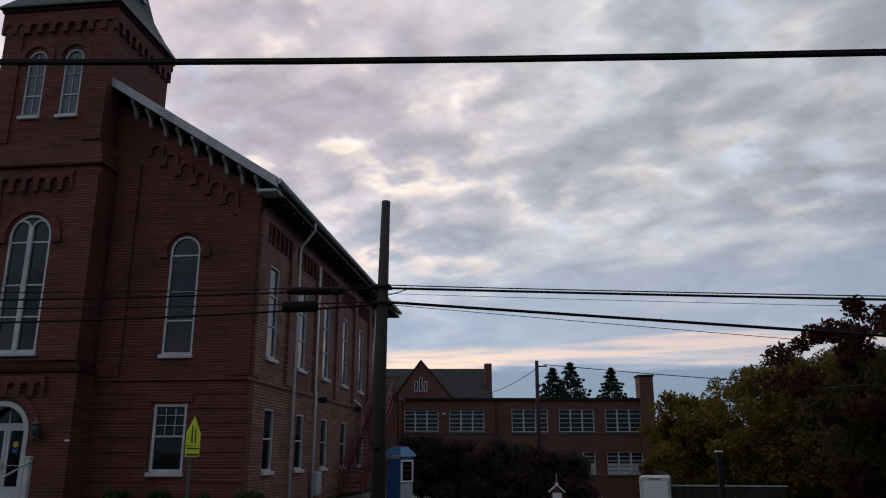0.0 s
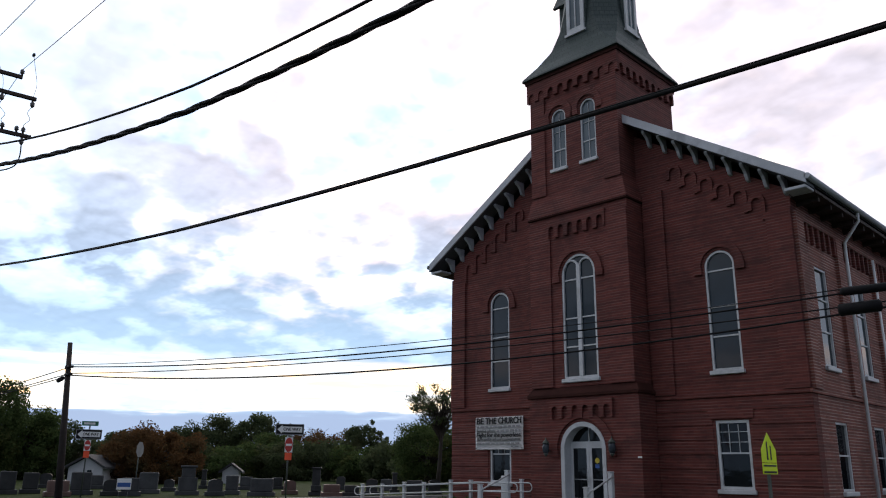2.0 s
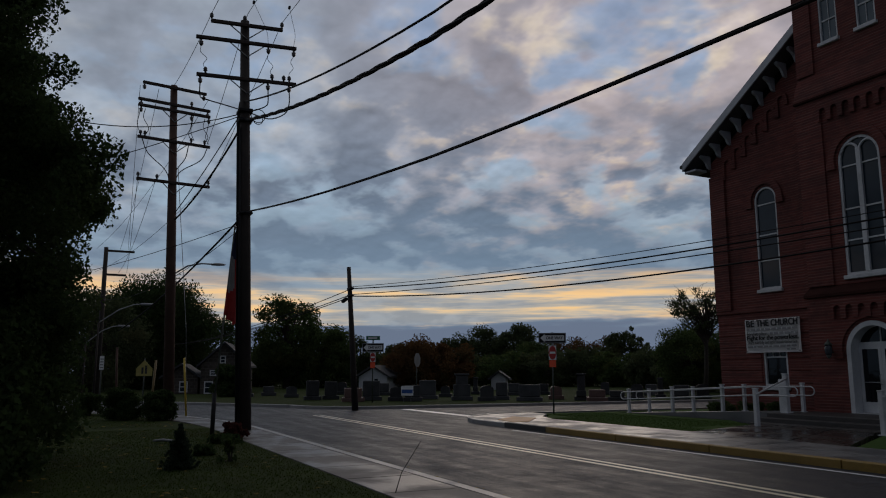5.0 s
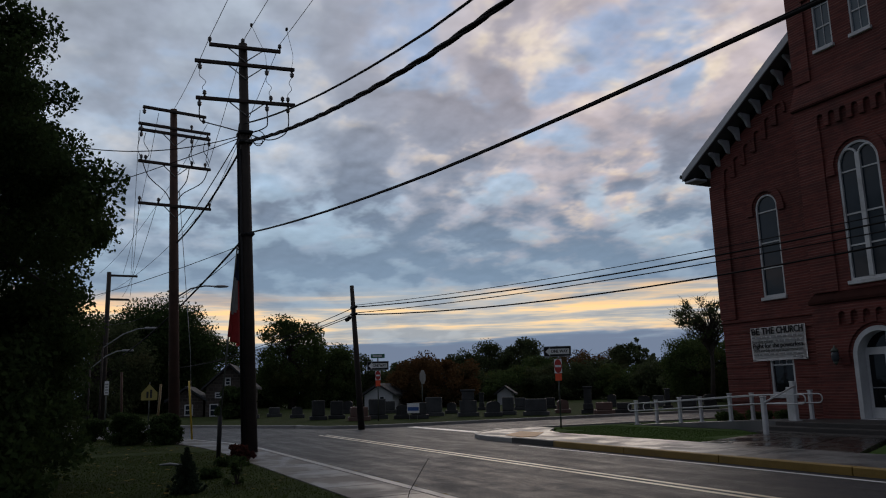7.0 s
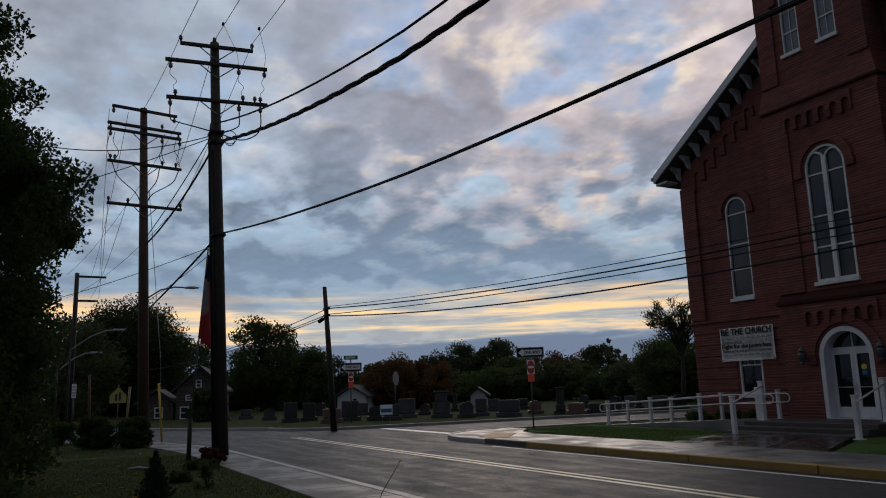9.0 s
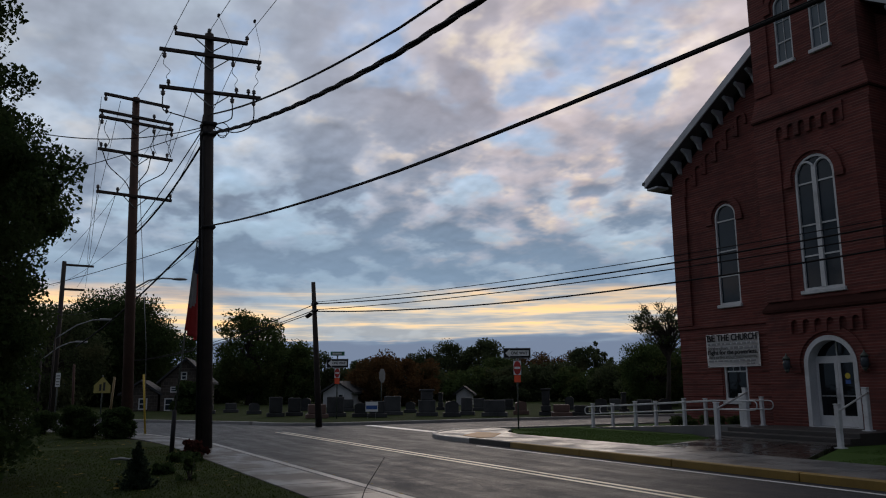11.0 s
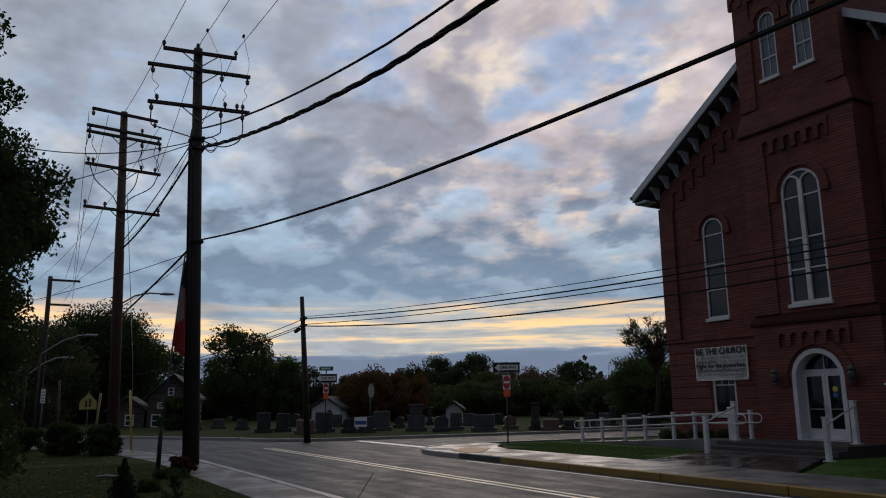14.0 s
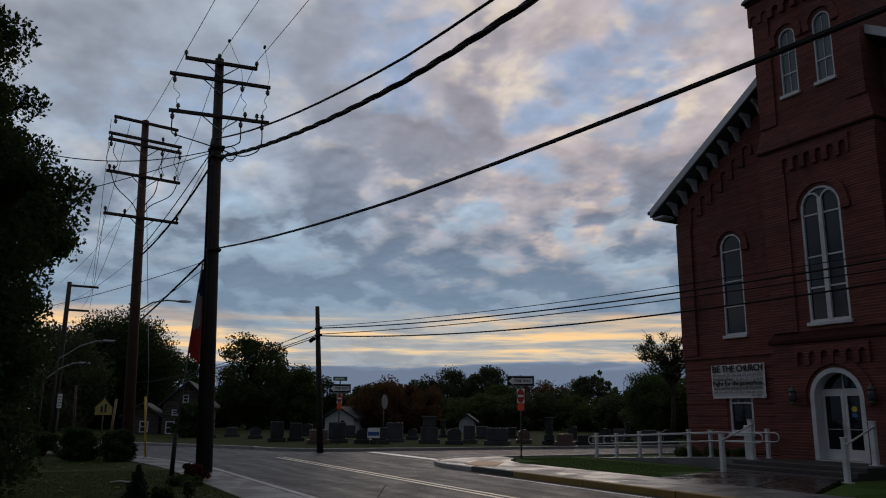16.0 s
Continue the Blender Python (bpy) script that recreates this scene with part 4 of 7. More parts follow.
    for y in (30.6, 37.0):
        bm = boxed(FX1 + 0.10, FX1 + 0.42, y - 0.12, y + 0.12, 3.62, 3.84, bevel=0.03)
        part("flood_lamp", bm, M_BLACK, ch, "dark wall flood lamp")
    part("meter_box", boxed(FX1, FX1 + 0.3, 30.0, 30.7, 0.15, 1.0, bevel=0.03), M_TRIM, ch, "grey utility meter box")
    build_tower(ch)
    return ch


def build_tower(ch):
    # three storeys of the tower, each a little narrower
    low_holes = [shift(arch_outline(1.80, 0.36, 3.18), CX)]
    part("tower_base", holed(bmesh.new(), [(CX - 2.2, -0.2), (CX + 2.2, -0.2), (CX + 2.2, 4.0), (CX - 2.2, 4.0)], low_holes, TY - 0.06, TY + 0.45), M_BRICK, ch)
    for s in (-1, 1):
        part("tower_base", boxed(CX + s * 2.2 - (0.4 if s > 0 else 0), CX + s * 2.2 + (0.4 if s < 0 else 0), TY + 0.45, FY - 0.002, -0.2, 4.0), M_BRICK, ch)
    part("tower_ledge", boxed(CX - 2.27, CX + 2.27, TY - 0.14, FY - 0.003, 4.0, 4.10, bevel=0.02), M_LEDGE, ch, "dark sloping stone ledge")
    wedge = bmesh.new()
    a = [wedge.verts.new(p) for p in ((CX - 2.27, TY - 0.14, 4.1), (CX + 2.27, TY - 0.14, 4.1), (CX + 2.27, FY - 0.003, 4.1), (CX - 2.27, FY - 0.003, 4.1))]
    b = [wedge.verts.new(p) for p in ((CX - 2.1, TY + 0.02, 4.36), (CX + 2.1, TY + 0.02, 4.36), (CX + 2.1, FY - 0.003, 4.36), (CX - 2.1, FY - 0.003, 4.36))]
    wedge.faces.new(a[::-1])
    wedge.faces.new(b)
    for k in range(4):
        wedge.faces.new((a[k], a[(k + 1) % 4], b[(k + 1) % 4], b[k]))
    part("tower_ledge", wedge, M_LEDGE, ch, "dark sloping stone ledge")
    part("tower_middle", holed(bmesh.new(), [(CX - 2.1, 4.36), (CX + 2.1, 4.36), (CX + 2.1, 10.6), (CX - 2.1, 10.6)], [shift(arch_outline(1.42, 4.62, 9.0), CX)], TY, TY + 0.45), M_BRICK, ch)
    for s in (-1, 1):
        part("tower_middle", boxed(CX + s * 2.1 - (0.4 if s > 0 else 0), CX + s * 2.1 + (0.4 if s < 0 else 0), TY + 0.45, FY - 0.002, 4.36, 10.6), M_BRICK, ch)
    part("tower_ledge", boxed(CX - 2.16, CX + 2.16, TY - 0.09, FY - 0.003, 10.6, 10.68, bevel=0.02), M_LEDGE, ch, "dark sloping stone ledge")
    wedge = bmesh.new()
    a = [wedge.verts.new(p) for p in ((CX - 2.16, TY - 0.09, 10.68), (CX + 2.16, TY - 0.09, 10.68), (CX + 2.16, FY + 0.3, 10.68), (CX - 2.16, FY + 0.3, 10.68))]
    b = [wedge.verts.new(p) for p in ((CX - 1.96, TY + 0.02, 11.5), (CX + 1.96, TY + 0.02, 11.5), (CX + 1.96, FY + 0.3, 11.5), (CX - 1.96, FY + 0.3, 11.5))]
    wedge.faces.new(a[::-1])
    wedge.faces.new(b)
    for k in range(4):
        wedge.faces.new((a[k], a[(k + 1) % 4], b[(k + 1) % 4], b[k]))
    part("tower_ledge", wedge, M_BRICK, ch, "sloping brick offset")
    wx = (CX - 0.665, CX + 0.655)
    holes = [shift(arch_outline(0.66, 12.45, 14.86), x) for x in wx]
    part("tower_shaft", holed(bmesh.new(), [(CX - 1.95, 11.5), (CX + 1.95, 11.5), (CX + 1.95, 16.45), (CX - 1.95, 16.45)], holes, TY + 0.03, TY + 0.4), M_BRICK, ch)
    part("tower_shaft", boxed(CX - 1.95, CX - 1.55, TY + 0.4, 25.55, 11.5, 16.45), M_BRICK, ch)
    part("tower_shaft", boxed(CX + 1.55, CX + 1.95, TY + 0.4, 25.55, 11.5, 16.45), M_BRICK, ch)
    part("tower_shaft", boxed(CX - 1.95, CX + 1.95, 25.55, 25.98, 11.5, 16.45), M_BRICK, ch)
    # frieze with small arches under the spire
    for x0, x1, y0, y1 in ((CX - 2.07, CX + 2.07, TY - 0.09, TY + 0.02), (CX + 1.952, CX + 2.07, TY + 0.021, 26.08), (CX - 2.07, CX - 1.952, TY + 0.021, 26.08)):
        part("frieze", boxed(x0, x1, y0, y1, 16.02, 16.45), M_BRICK, ch)
        part("cornice", boxed(x0 - 0.05, x1 + 0.05, y0 - 0.05, y1 + (0.0 if y1 < 24 else 0.05), 16.30, 16.44), M_LEDGE, ch)
    for m, w, n_arch, h, d in ((pose(CX, TY + 0.03, 16.02), 4.14, 9, 0.52, 0.12), (pose(CX + 1.95, (TY + 25.98) / 2, 16.02, 0, 0, 90), 3.96, 9, 0.52, 0.12),
                               (pose(CX, TY, 10.42), 2.50, 6, 0.66, 0.11), (pose(CX, TY - 0.06, 3.90), 2.52, 6, 0.60, 0.11)):
        ob = part("arcade", arcade(w, n_arch, h, d), M_BRICK, ch, "brick band of small round arches")
        ob.matrix_basis = m
    for x in (CX - 1.62, CX + 1.62):
        part("pilaster", boxed(x - 0.47, x + 0.47, TY - 0.06, TY + 0.002, 4.37, 10.3), M_BRICK, ch)
        part("pilaster", boxed(x - 0.33, x + 0.33, TY - 0.035, TY + 0.032, 11.5, 16.0), M_BRICK, ch)
    for x in wx:
        win = window_unit(ch, "tower_window", pose(x, TY + 0.03, 0), 0.66, 12.45, 14.86, True, (13.2, 13.95), M_STAINED, frame_w=0.055, muntins=((0.0, 12.5, 14.7),))
        hood(ch, pose(x, TY + 0.03, 0), 0.66, 14.90, M_BRICK)
    window_unit(ch, "tower_window", pose(CX, TY, 0), 1.42, 4.62, 9.0, True, (5.72, 6.72, 8.1), M_GLASS, frame_w=0.08, twin=True)
    hood(ch, pose(CX, TY, 0), 1.42, 9.0, M_BRICK)
    hood(ch, pose(CX, TY - 0.06, 0), 1.84, 3.18, M_BRICK)
    # bell-cast spire, square below and eight-sided above, with four lucarnes
    cy = (TY + 25.98) / 2
    sp = bmesh.new()
    def ring(half, z, cut):
        c = half * cut
        pts = [(half, -c), (half, c), (c, half), (-c, half), (-half, c), (-half, -c), (-c, -half), (c, -half)]
        return [sp.verts.new((CX + x, cy + y, z)) for x, y in pts]
    levels = [(2.22, 16.44, 0.985), (2.20, 16.52, 0.985), (1.86, 17.05, 0.90), (1.60, 17.65, 0.72), (1.44, 18.5, 0.55), (1.30, 19.8, 0.43), (0.72, 25.0, 0.41), (0.04, 31.0, 0.41)]
    rings = [ring(*l) for l in levels]
    sp.faces.new(rings[0][::-1])
    sp.faces.new(rings[-1])
    for r0, r1 in zip(rings, rings[1:]):
        for k in range(8):
            sp.faces.new((r0[k], r0[(k + 1) % 8], r1[(k + 1) % 8], r1[k]))
    part("spire", sp, M_SLATE, ch, "grey-green shingled bell-cast spire")
    for a in (0, 90, 180, 270):
        lu = new("lucarne")
        lu.parent = ch
        lu.matrix_basis = pose(CX, cy, 0, 0, 0, a)
        lu.empty_display_size = 0.2
        part("body", prism(bmesh.new(), [(-0.46, 18.05), (0.46, 18.05), (0.46, 20.5), (0.0, 21.4), (-0.46, 20.5)], -1.50, -0.9), M_SLATE, lu)
        part("window_frame", holed(bmesh.new(), rect_outline(0.80, 18.1, 20.4), [rect_outline(0.50, 18.3, 20.2)], -1.575, -1.50), M_WHITE, lu, "white painted louvre frame")
        part("pane", boxed(-0.25, 0.25, -1.52, -1.505, 18.3, 20.2), M_STAINED, lu)
        part("bar", boxed(-0.025, 0.025, -1.56, -1.52, 18.3, 20.2), M_WHITE, lu)
        part("hood", prism(bmesh.new(), [(-0.62, 20.35), (-0.52, 20.30), (0.0, 21.32), (0.52, 20.30), (0.62, 20.35), (0.0, 21.55)], -1.75, -0.7), M_SLATE, lu)
        part("window_sill", boxed(-0.48, 0.48, -1.62, -1.50, 18.0, 18.1), M_WHITE, lu)
    # entrance
    door = new("entrance")
    door.parent, door.matrix_basis = ch, pose(CX, TY - 0.06, 0)
    door.empty_display_size = 0.2
    part("surround", holed(bmesh.new(), arch_outline(1.79, 0.37, 3.17, 20), [arch_outline(1.50, 0.39, 3.02, 20)], -0.015, 0.42), M_WHITE, door, "white arched door surround")
    part("fanlight_bar", boxed(-0.75, 0.75, 0.34, 0.42, 2.42, 2.54), M_WHITE, door)
    part("fanlight", prism(bmesh.new(), [(0.75 * math.cos(math.pi * k / 16), 2.54 + 0.5 * math.sin(math.pi * k / 16)) for k in range(17)], 0.39, 0.40), M_GLASS_DARK, door)
    part("bar", boxed(-0.02, 0.02, 0.36, 0.39, 2.54, 3.03), M_WHITE, door)
    for s in (-1, 1):
        leaf = part("door_leaf", holed(bmesh.new(), [(s * 0.375 - 0.37, 0.40), (s * 0.375 + 0.37, 0.40), (s * 0.375 + 0.37, 2.42), (s * 0.375 - 0.37, 2.42)],
                                       [[(s * 0.375 - 0.27, 0.72), (s * 0.375 + 0.27, 0.72), (s * 0.375 + 0.27, 2.32), (s * 0.375 - 0.27, 2.32)]], 0.34, 0.40), M_WHITE, door, "white framed glass door leaf")
        part("pane", boxed(s * 0.375 - 0.27, s * 0.375 + 0.27, 0.365, 0.375, 0.72, 2.32), M_GLASS_DARK, leaf)
        part("push_bar", boxed(s * 0.375 - 0.27, s * 0.375 + 0.27, 0.345, 0.362, 1.30, 1.33), M_STEEL, leaf)
    part("door_handle", tubed([(-0.06, 0.33, 1.25), (-0.06, 0.27, 1.27), (-0.06, 0.27, 1.53), (-0.06, 0.33, 1.55)], 0.014, 6), M_STEEL, door)
    bm = prism(bmesh.new(), [(0.30 + 0.09 * math.cos(k), 1.92 + 0.09 * math.sin(k)) for k in [0.524 * j for j in range(12)]], 0.355, 0.363)
    part("sticker", bm, plain("yellow_sticker", (0.55, 0.42, 0.03), 0.5), door, "round yellow sticker on the glass")
    part("sticker", boxed(0.22, 0.38, 0.355, 0.363, 1.68, 1.80), M_BLUE, door, "blue sticker on the glass")


build_church()


def build_steps():
    st = thing("church_steps", pose(0, 0, 0), "dark wet concrete steps and landing before the church door", "steps", kind="structure")
    for k in range(3):
        y = 18.92 + 0.42 * k
        part("step", boxed(-17.75, -13.35, y, y + 0.425 if k < 2 else 21.96, -0.1, 0.125 * (k + 1) + 0.0, bevel=0.012), M_STEP, st)
    ramp = thing("ramp", pose(0, 0, 0), "concrete wheelchair ramp along the church front", "ramp", kind="structure")
    bm = prism(bmesh.new(), [(-25.3, -0.1), (-17.76, -0.1), (-17.76, 0.375), (-18.6, 0.375), (-25.3, 0.04)], 20.02, 21.45)
    part("ramp_slab", bm, M_CONCRETE, ramp)


def ramp_z(x):
    return 0.04 + 0.335 * min(1, max(0, (x + 25.3) / 6.7))


def build_railings():
    for y, xs, ends in ((20.14, (-24.72, -22.29, -19.88), (-24.98, -16.95)), (21.34, (-24.94, -22.50, -20.05, -17.68), (-25.5, -17.32))):
        ra = thing("ramp_railing", pose(0, 0, 0), "white painted metal pipe railing along the ramp", "railing", group="ramp railings")
        for x in xs:
            z = ramp_z(x)
            post = part("post", boxed(x - 0.055, x + 0.055, y - 0.055, y + 0.055, z, z + 0.88, bevel=0.012), M_WHITE, ra)
            part("cap", boxed(x - 0.07, x + 0.07, y - 0.07, y + 0.07, z + 0.88, z + 0.915, bevel=0.012), M_WHITE, post)
            part("base_plate", boxed(x - 0.085, x + 0.085, y - 0.085, y + 0.085, z, z + 0.02), M_WHITE, post)
        x0, x1 = ends
        top = [(x, y - 0.075, ramp_z(x) + 0.80) for x in (x0, x0 + 2, x0 + 4, -18.6, x1)]
        low = [(x, y - 0.075, ramp_z(x) + 0.52) for x in (x1, -18.6, x0 + 4, x0 + 2, x0)]
        def bend(p, q, s):
            c, r = (Vector(p) + Vector(q)) / 2, (p[2] - q[2]) / 2
            return [(c.x + s * abs(r) * math.cos(a), c.y, c.z + r * math.sin(a)) for a in (1.05, 0.52, 0, -0.52, -1.05)]
        loop = top + bend(top[-1], low[0], 1) + low + bend(low[-1], top[0], -1)
        part("hand_loop", tubed(loop + [loop[0]], 0.019, 6), M_WHITE, ra)
    for xb, yb, xt, yt in ((-16.62, 18.10, -17.45, 20.33), (-13.07, 18.52, -13.93, 21.05)):
        ra = thing("step_railing", pose(0, 0, 0), "white painted hand railing beside the church steps", "railing", group="step railings")
        for x, y, z0, z1, w in ((xb, yb, 0.06, 1.14, 0.065), (xt, yt, 0.375, 1.55, 0.075)):
            post = part("post", boxed(x - w, x + w, y - w, y + w, z0, z1, bevel=0.015), M_WHITE, ra)
            part("cap", boxed(x - w - 0.012, x + w + 0.012, y - w - 0.012, y + w + 0.012, z1, z1 + 0.03, bevel=0.012), M_WHITE, post)
            part("base_plate", boxed(x - w - 0.05, x + w + 0.05, y - w - 0.05, y + w + 0.05, z0, z0 + 0.022), M_WHITE, post)
        a, b = Vector((xb + 0.09, yb, 1.02)), Vector((xt + 0.09, yt, 1.44))
        part("hand_rail", tubed([a + (a - b) * 0.06, a, b], 0.026, 8), M_WHITE, ra)
    solo("stout_post", boxed(-17.72, -17.54, 20.30, 20.48, 0.375, 1.40, bevel=0.02), M_WHITE, "stout white post beside the landing", "post")


def build_banner():
    ba = thing("church_banner", pose(-20.05, FY - 0.105, 2.93), "white vinyl banner with black lettering over a window", "banner")
    bm = bmesh.new()
    nx, nz = 26, 14
    g = [[bm.verts.new((-1.2 + 2.4 * i / nx, -0.012 * math.sin(7.0 * i / nx + 2.2 * j / nz) - 0.02 * math.sin(math.pi * i / nx), -0.605 + 1.21 * j / nz)) for i in range(nx + 1)] for j in range(nz + 1)]
    for r0, r1 in zip(g, g[1:]):
        for k in range(nx):
            bm.faces.new((r0[k], r0[k + 1], r1[k + 1], r1[k])).smooth = True
    bmesh.ops.solidify(bm, geom=bm.faces[:], thickness=0.004)
    part("sheet", bm, M_BANNER, ba)
    def line(words, size, z, w, mat=M_INK, x=0.0, bold=0.0):
        gap = 0.5
        n, done = len(words) - (1 - gap) * words.count(" "), 0
        for word in words.split():
            mid = x - w / 2 + w * (done + len(word) / 2) / n
            lettering("word", word, size, pose(mid, -0.039, z) @ FACE, mat, ba, w * (len(word) - 0.10) / n, bold)
            done += len(word) + gap
    line("BE THE CHURCH", 0.33, 0.44, 2.26, bold=0.014)
    line("Forgive often.", 0.19, 0.075, 0.98, M_INKGREY, -0.63, 0.003)
    line("Fight for the powerless.", 0.22, -0.08, 2.26, bold=0.010)
    line("Share earthly and spiritual resources.", 0.17, -0.24, 2.20, M_INKGREY, bold=0.003)
    for z, x0, x1, h in ((0.235, -1.12, 1.08, 0.07), (0.075, -0.06, 1.10, 0.085), (-0.385, -1.10, 1.06, 0.055), (-0.50, 0.62, 1.05, 0.05)):
        x = x0
        while x < x1 - 0.1:
            w = rnd.uniform(0.10, 0.26)
            part("print_bar", boxed(x, min(x + w, x1), -0.040, -0.036, z - h / 2, z + h / 2), M_INKPALE, ba)
            x += w + 0.05
    for x in (-1.14, 1.14):
        for z in (-0.56, 0.56):
            part("grommet", tubed([(x, -0.05, z), (x, 0.08, z)], 0.018, 8), M_STEEL, ba)


def build_wall_lanterns():
    for x in (CX - 1.35, CX + 1.28):
        la = thing("wall_lantern", pose(x, TY - 0.12, 2.28), "dark bronze wall lantern beside the church door", "lantern", group="door lanterns")
        part("bracket", tubed([(0, 0.06, -0.05), (0, -0.08, 0.0), (0, -0.16, 0.22)], 0.022, 6), M_DARKSTEEL, la)
        part("cap", lathe(bmesh.new(), [(0.13, 0.18), (0.10, 0.24), (0.03, 0.31), (0.012, 0.38)], 8, (0, -0.18, 0)), M_DARKSTEEL, la)
        part("glass_shade", lathe(bmesh.new(), [(0.08, -0.14), (0.115, -0.05), (0.12, 0.10), (0.10, 0.18)], 8, (0, -0.18, 0)), M_GLASS_SCHOOL, la, "dull lantern glass")
        part("base", lathe(bmesh.new(), [(0.02, -0.24), (0.06, -0.19), (0.085, -0.14)], 8, (0, -0.18, 0)), M_DARKSTEEL, la)
    solo("wall_plate", boxed(-13.5, -13.36, 21.94, 21.965, 2.0, 2.05), M_SIGNWHITE, "small pale plate on the church wall", "plate")


def build_fire_escape():
    fe = thing("fire_escape", pose(0, 0, 0), "red painted steel fire escape stair at the church side", "fire escape")
    x0, x1 = FX1 + 0.30, FX1 + 1.22
    y0, y1, z0, z1 = 33.6, 41.2, fall(-7.5, 34), 4.6
    for x in (x0, x1):
        part("stringer", prism_yz([(y0, z0), (y0 + 0.3, z0), (y1, z1 - 0.25), (y1, z1)], x - 0.03, x + 0.03), M_REDMETAL, fe)
        bm = bmesh.new()
        for k in range(11):
            y = y0 + (y1 - y0) * k / 10
            z = z0 + (z1 - z0) * k / 10
            tube(bm, [(x, y, z), (x, y, z + 1.0)], 0.022, 5)
        for h in (0.35, 0.68, 1.0):
            tube(bm, [(x, y0, z0 + h), (x, y1, z1 + h)], 0.034, 5)
        part("railing", bm, M_REDMETAL, fe)
    me = mesh_of("tread", boxed(x0, x1, 0, 0.27, -0.04, 0, bevel=0.008), M_REDMETAL)
    for k in range(24):
        share("tread", me, fe, pose(0, y0 + 0.1 + (y1 - y0) * k / 24, z0 + 0.12 + (z1 - z0) * k / 24))
    part("landing", boxed(x0 - 0.2, x1 + 0.32, y1, y1 + 1.6, z1 - 0.08, z1), M_REDMETAL, fe)
    for x in (x0, x1 + 0.27):
        for y in (y1 + 0.1, y1 + 1.5):
            part("leg", boxed(x - 0.06, x + 0.06, y - 0.06, y + 0.06, -3.4, z1 - 0.08), M_REDMETAL, fe)
    bm = bmesh.new()
    for k in range(12):
        x = x0 + (x1 + 0.27 - x0) * k / 11
        part("baluster", tubed([(x, y1 + 0.05, z1), (x, y1 + 0.05, z1 + 1.05)], 0.018, 5), M_REDMETAL, fe)
    for h in (0.1, 1.05):
        tube(bm, [(x0, y1 + 0.05, z1 + h), (x1 + 0.30, y1 + 0.05, z1 + h)], 0.026, 5)
    for k in range(13):
        z = -3.2 + 7.6 * k / 12
        part("rung", tubed([(x1 - 0.18, y1 + 0.02, z), (x1 + 0.25, y1 + 0.02, z)], 0.02, 5), M_REDMETAL, fe)
    part("landing_rail", bm, M_REDMETAL, fe)


def prism_yz(outline, x0, x1):
    bm = bmesh.new()
    a = [bm.verts.new((x0, y, z)) for y, z in outline]
    b = [bm.verts.new((x1, y, z)) for y, z in outline]
    bm.faces.new(a)
    bm.faces.new(b[::-1])
    for k in range(len(a)):
        j = (k + 1) % len(a)
        bm.faces.new((a[k], b[k], b[j], a[j]))
    return bm


build_steps()
build_railings()
build_banner()
build_wall_lanterns()
build_fire_escape()


# ---------------------------------------------------------------- poles and wires
PA, PB, PE, PC = Vector((-21.7, 4.60, 0)), Vector((-28.36, 3.40, 0)), Vector((-32.45, 11.55, 0)), Vector((-3.74, 19.34, 0))
PN = Vector((26.0, 4.6, 0))                        # next pole of the near line
DIR = Vector((0.972, 0.235, 0))
SIDE_B = Vector((DIR.y, -DIR.x, 0))                # towards the lawn
SIDE = Vector((-0.05, -1.0, 0)).normalized()


def insulator(bm, p, up=True, s=1.0):
    k = 1 if up else -1
    x, y, z = p
    prof = [(0.03, 0.0), (0.03, 0.05), (0.065, 0.07), (0.045, 0.10), (0.06, 0.12), (0.04, 0.16), (0.02, 0.18)]
    lathe(bm, [(r * s, k * h * s) for r, h in prof], 8, (x, y, z))
    return bm


def crossarm(parent, p, z, half, pins=(), down=(), brace=0.55, tilt=0.0, material=None, side=None):
    side = side or SIDE
    c = Vector((p.x, p.y, z))
    ang = math.degrees(math.atan2(side.y, side.x))
    arm = new("crossarm", mesh_of("crossarm", boxed(-half, half, -0.045, 0.045, -0.05, 0.05, bevel=0.01), material or M_ARM))
    arm.parent = parent
    arm.matrix_basis = Matrix.Translation(c - p + DIR * 0.17) @ pose(0, 0, 0, 0, 0, ang) @ pose(0, 0, 0, 0, tilt, 0)
    base = c - p + DIR * 0.17
    if brace:
        for s in (-1, 1):
            part("brace", tubed([base + side * s * brace, base - DIR * 0.02 + Vector((0, 0, -0.42))], 0.018, 5), M_STEEL, parent)
    for d in pins:
        part("insulator", insulator(bmesh.new(), base + side * d + Vector((0, 0, 0.06))), M_INSUL, parent)
    for d in down:
        part("cutout", insulator(bmesh.new(), base + side * d + Vector((0, 0, -0.06)), False, 1.1), M_INSUL, parent)


def droop(a, b, sag, n=22):
    a, b = Vector(a), Vector(b)
    return [a.lerp(b, k / n) - Vector((0, 0, 4 * sag * (k / n) * (1 - k / n))) for k in range(n + 1)]


def wire(a, b, sag, r, label="black overhead cable strung between poles", group="overhead wires", n=26, sides=6, name="overhead_cable"):
    return solo(name, tubed(droop(a, b, sag, n), r, sides), M_CABLE, label, "cable", group=group)


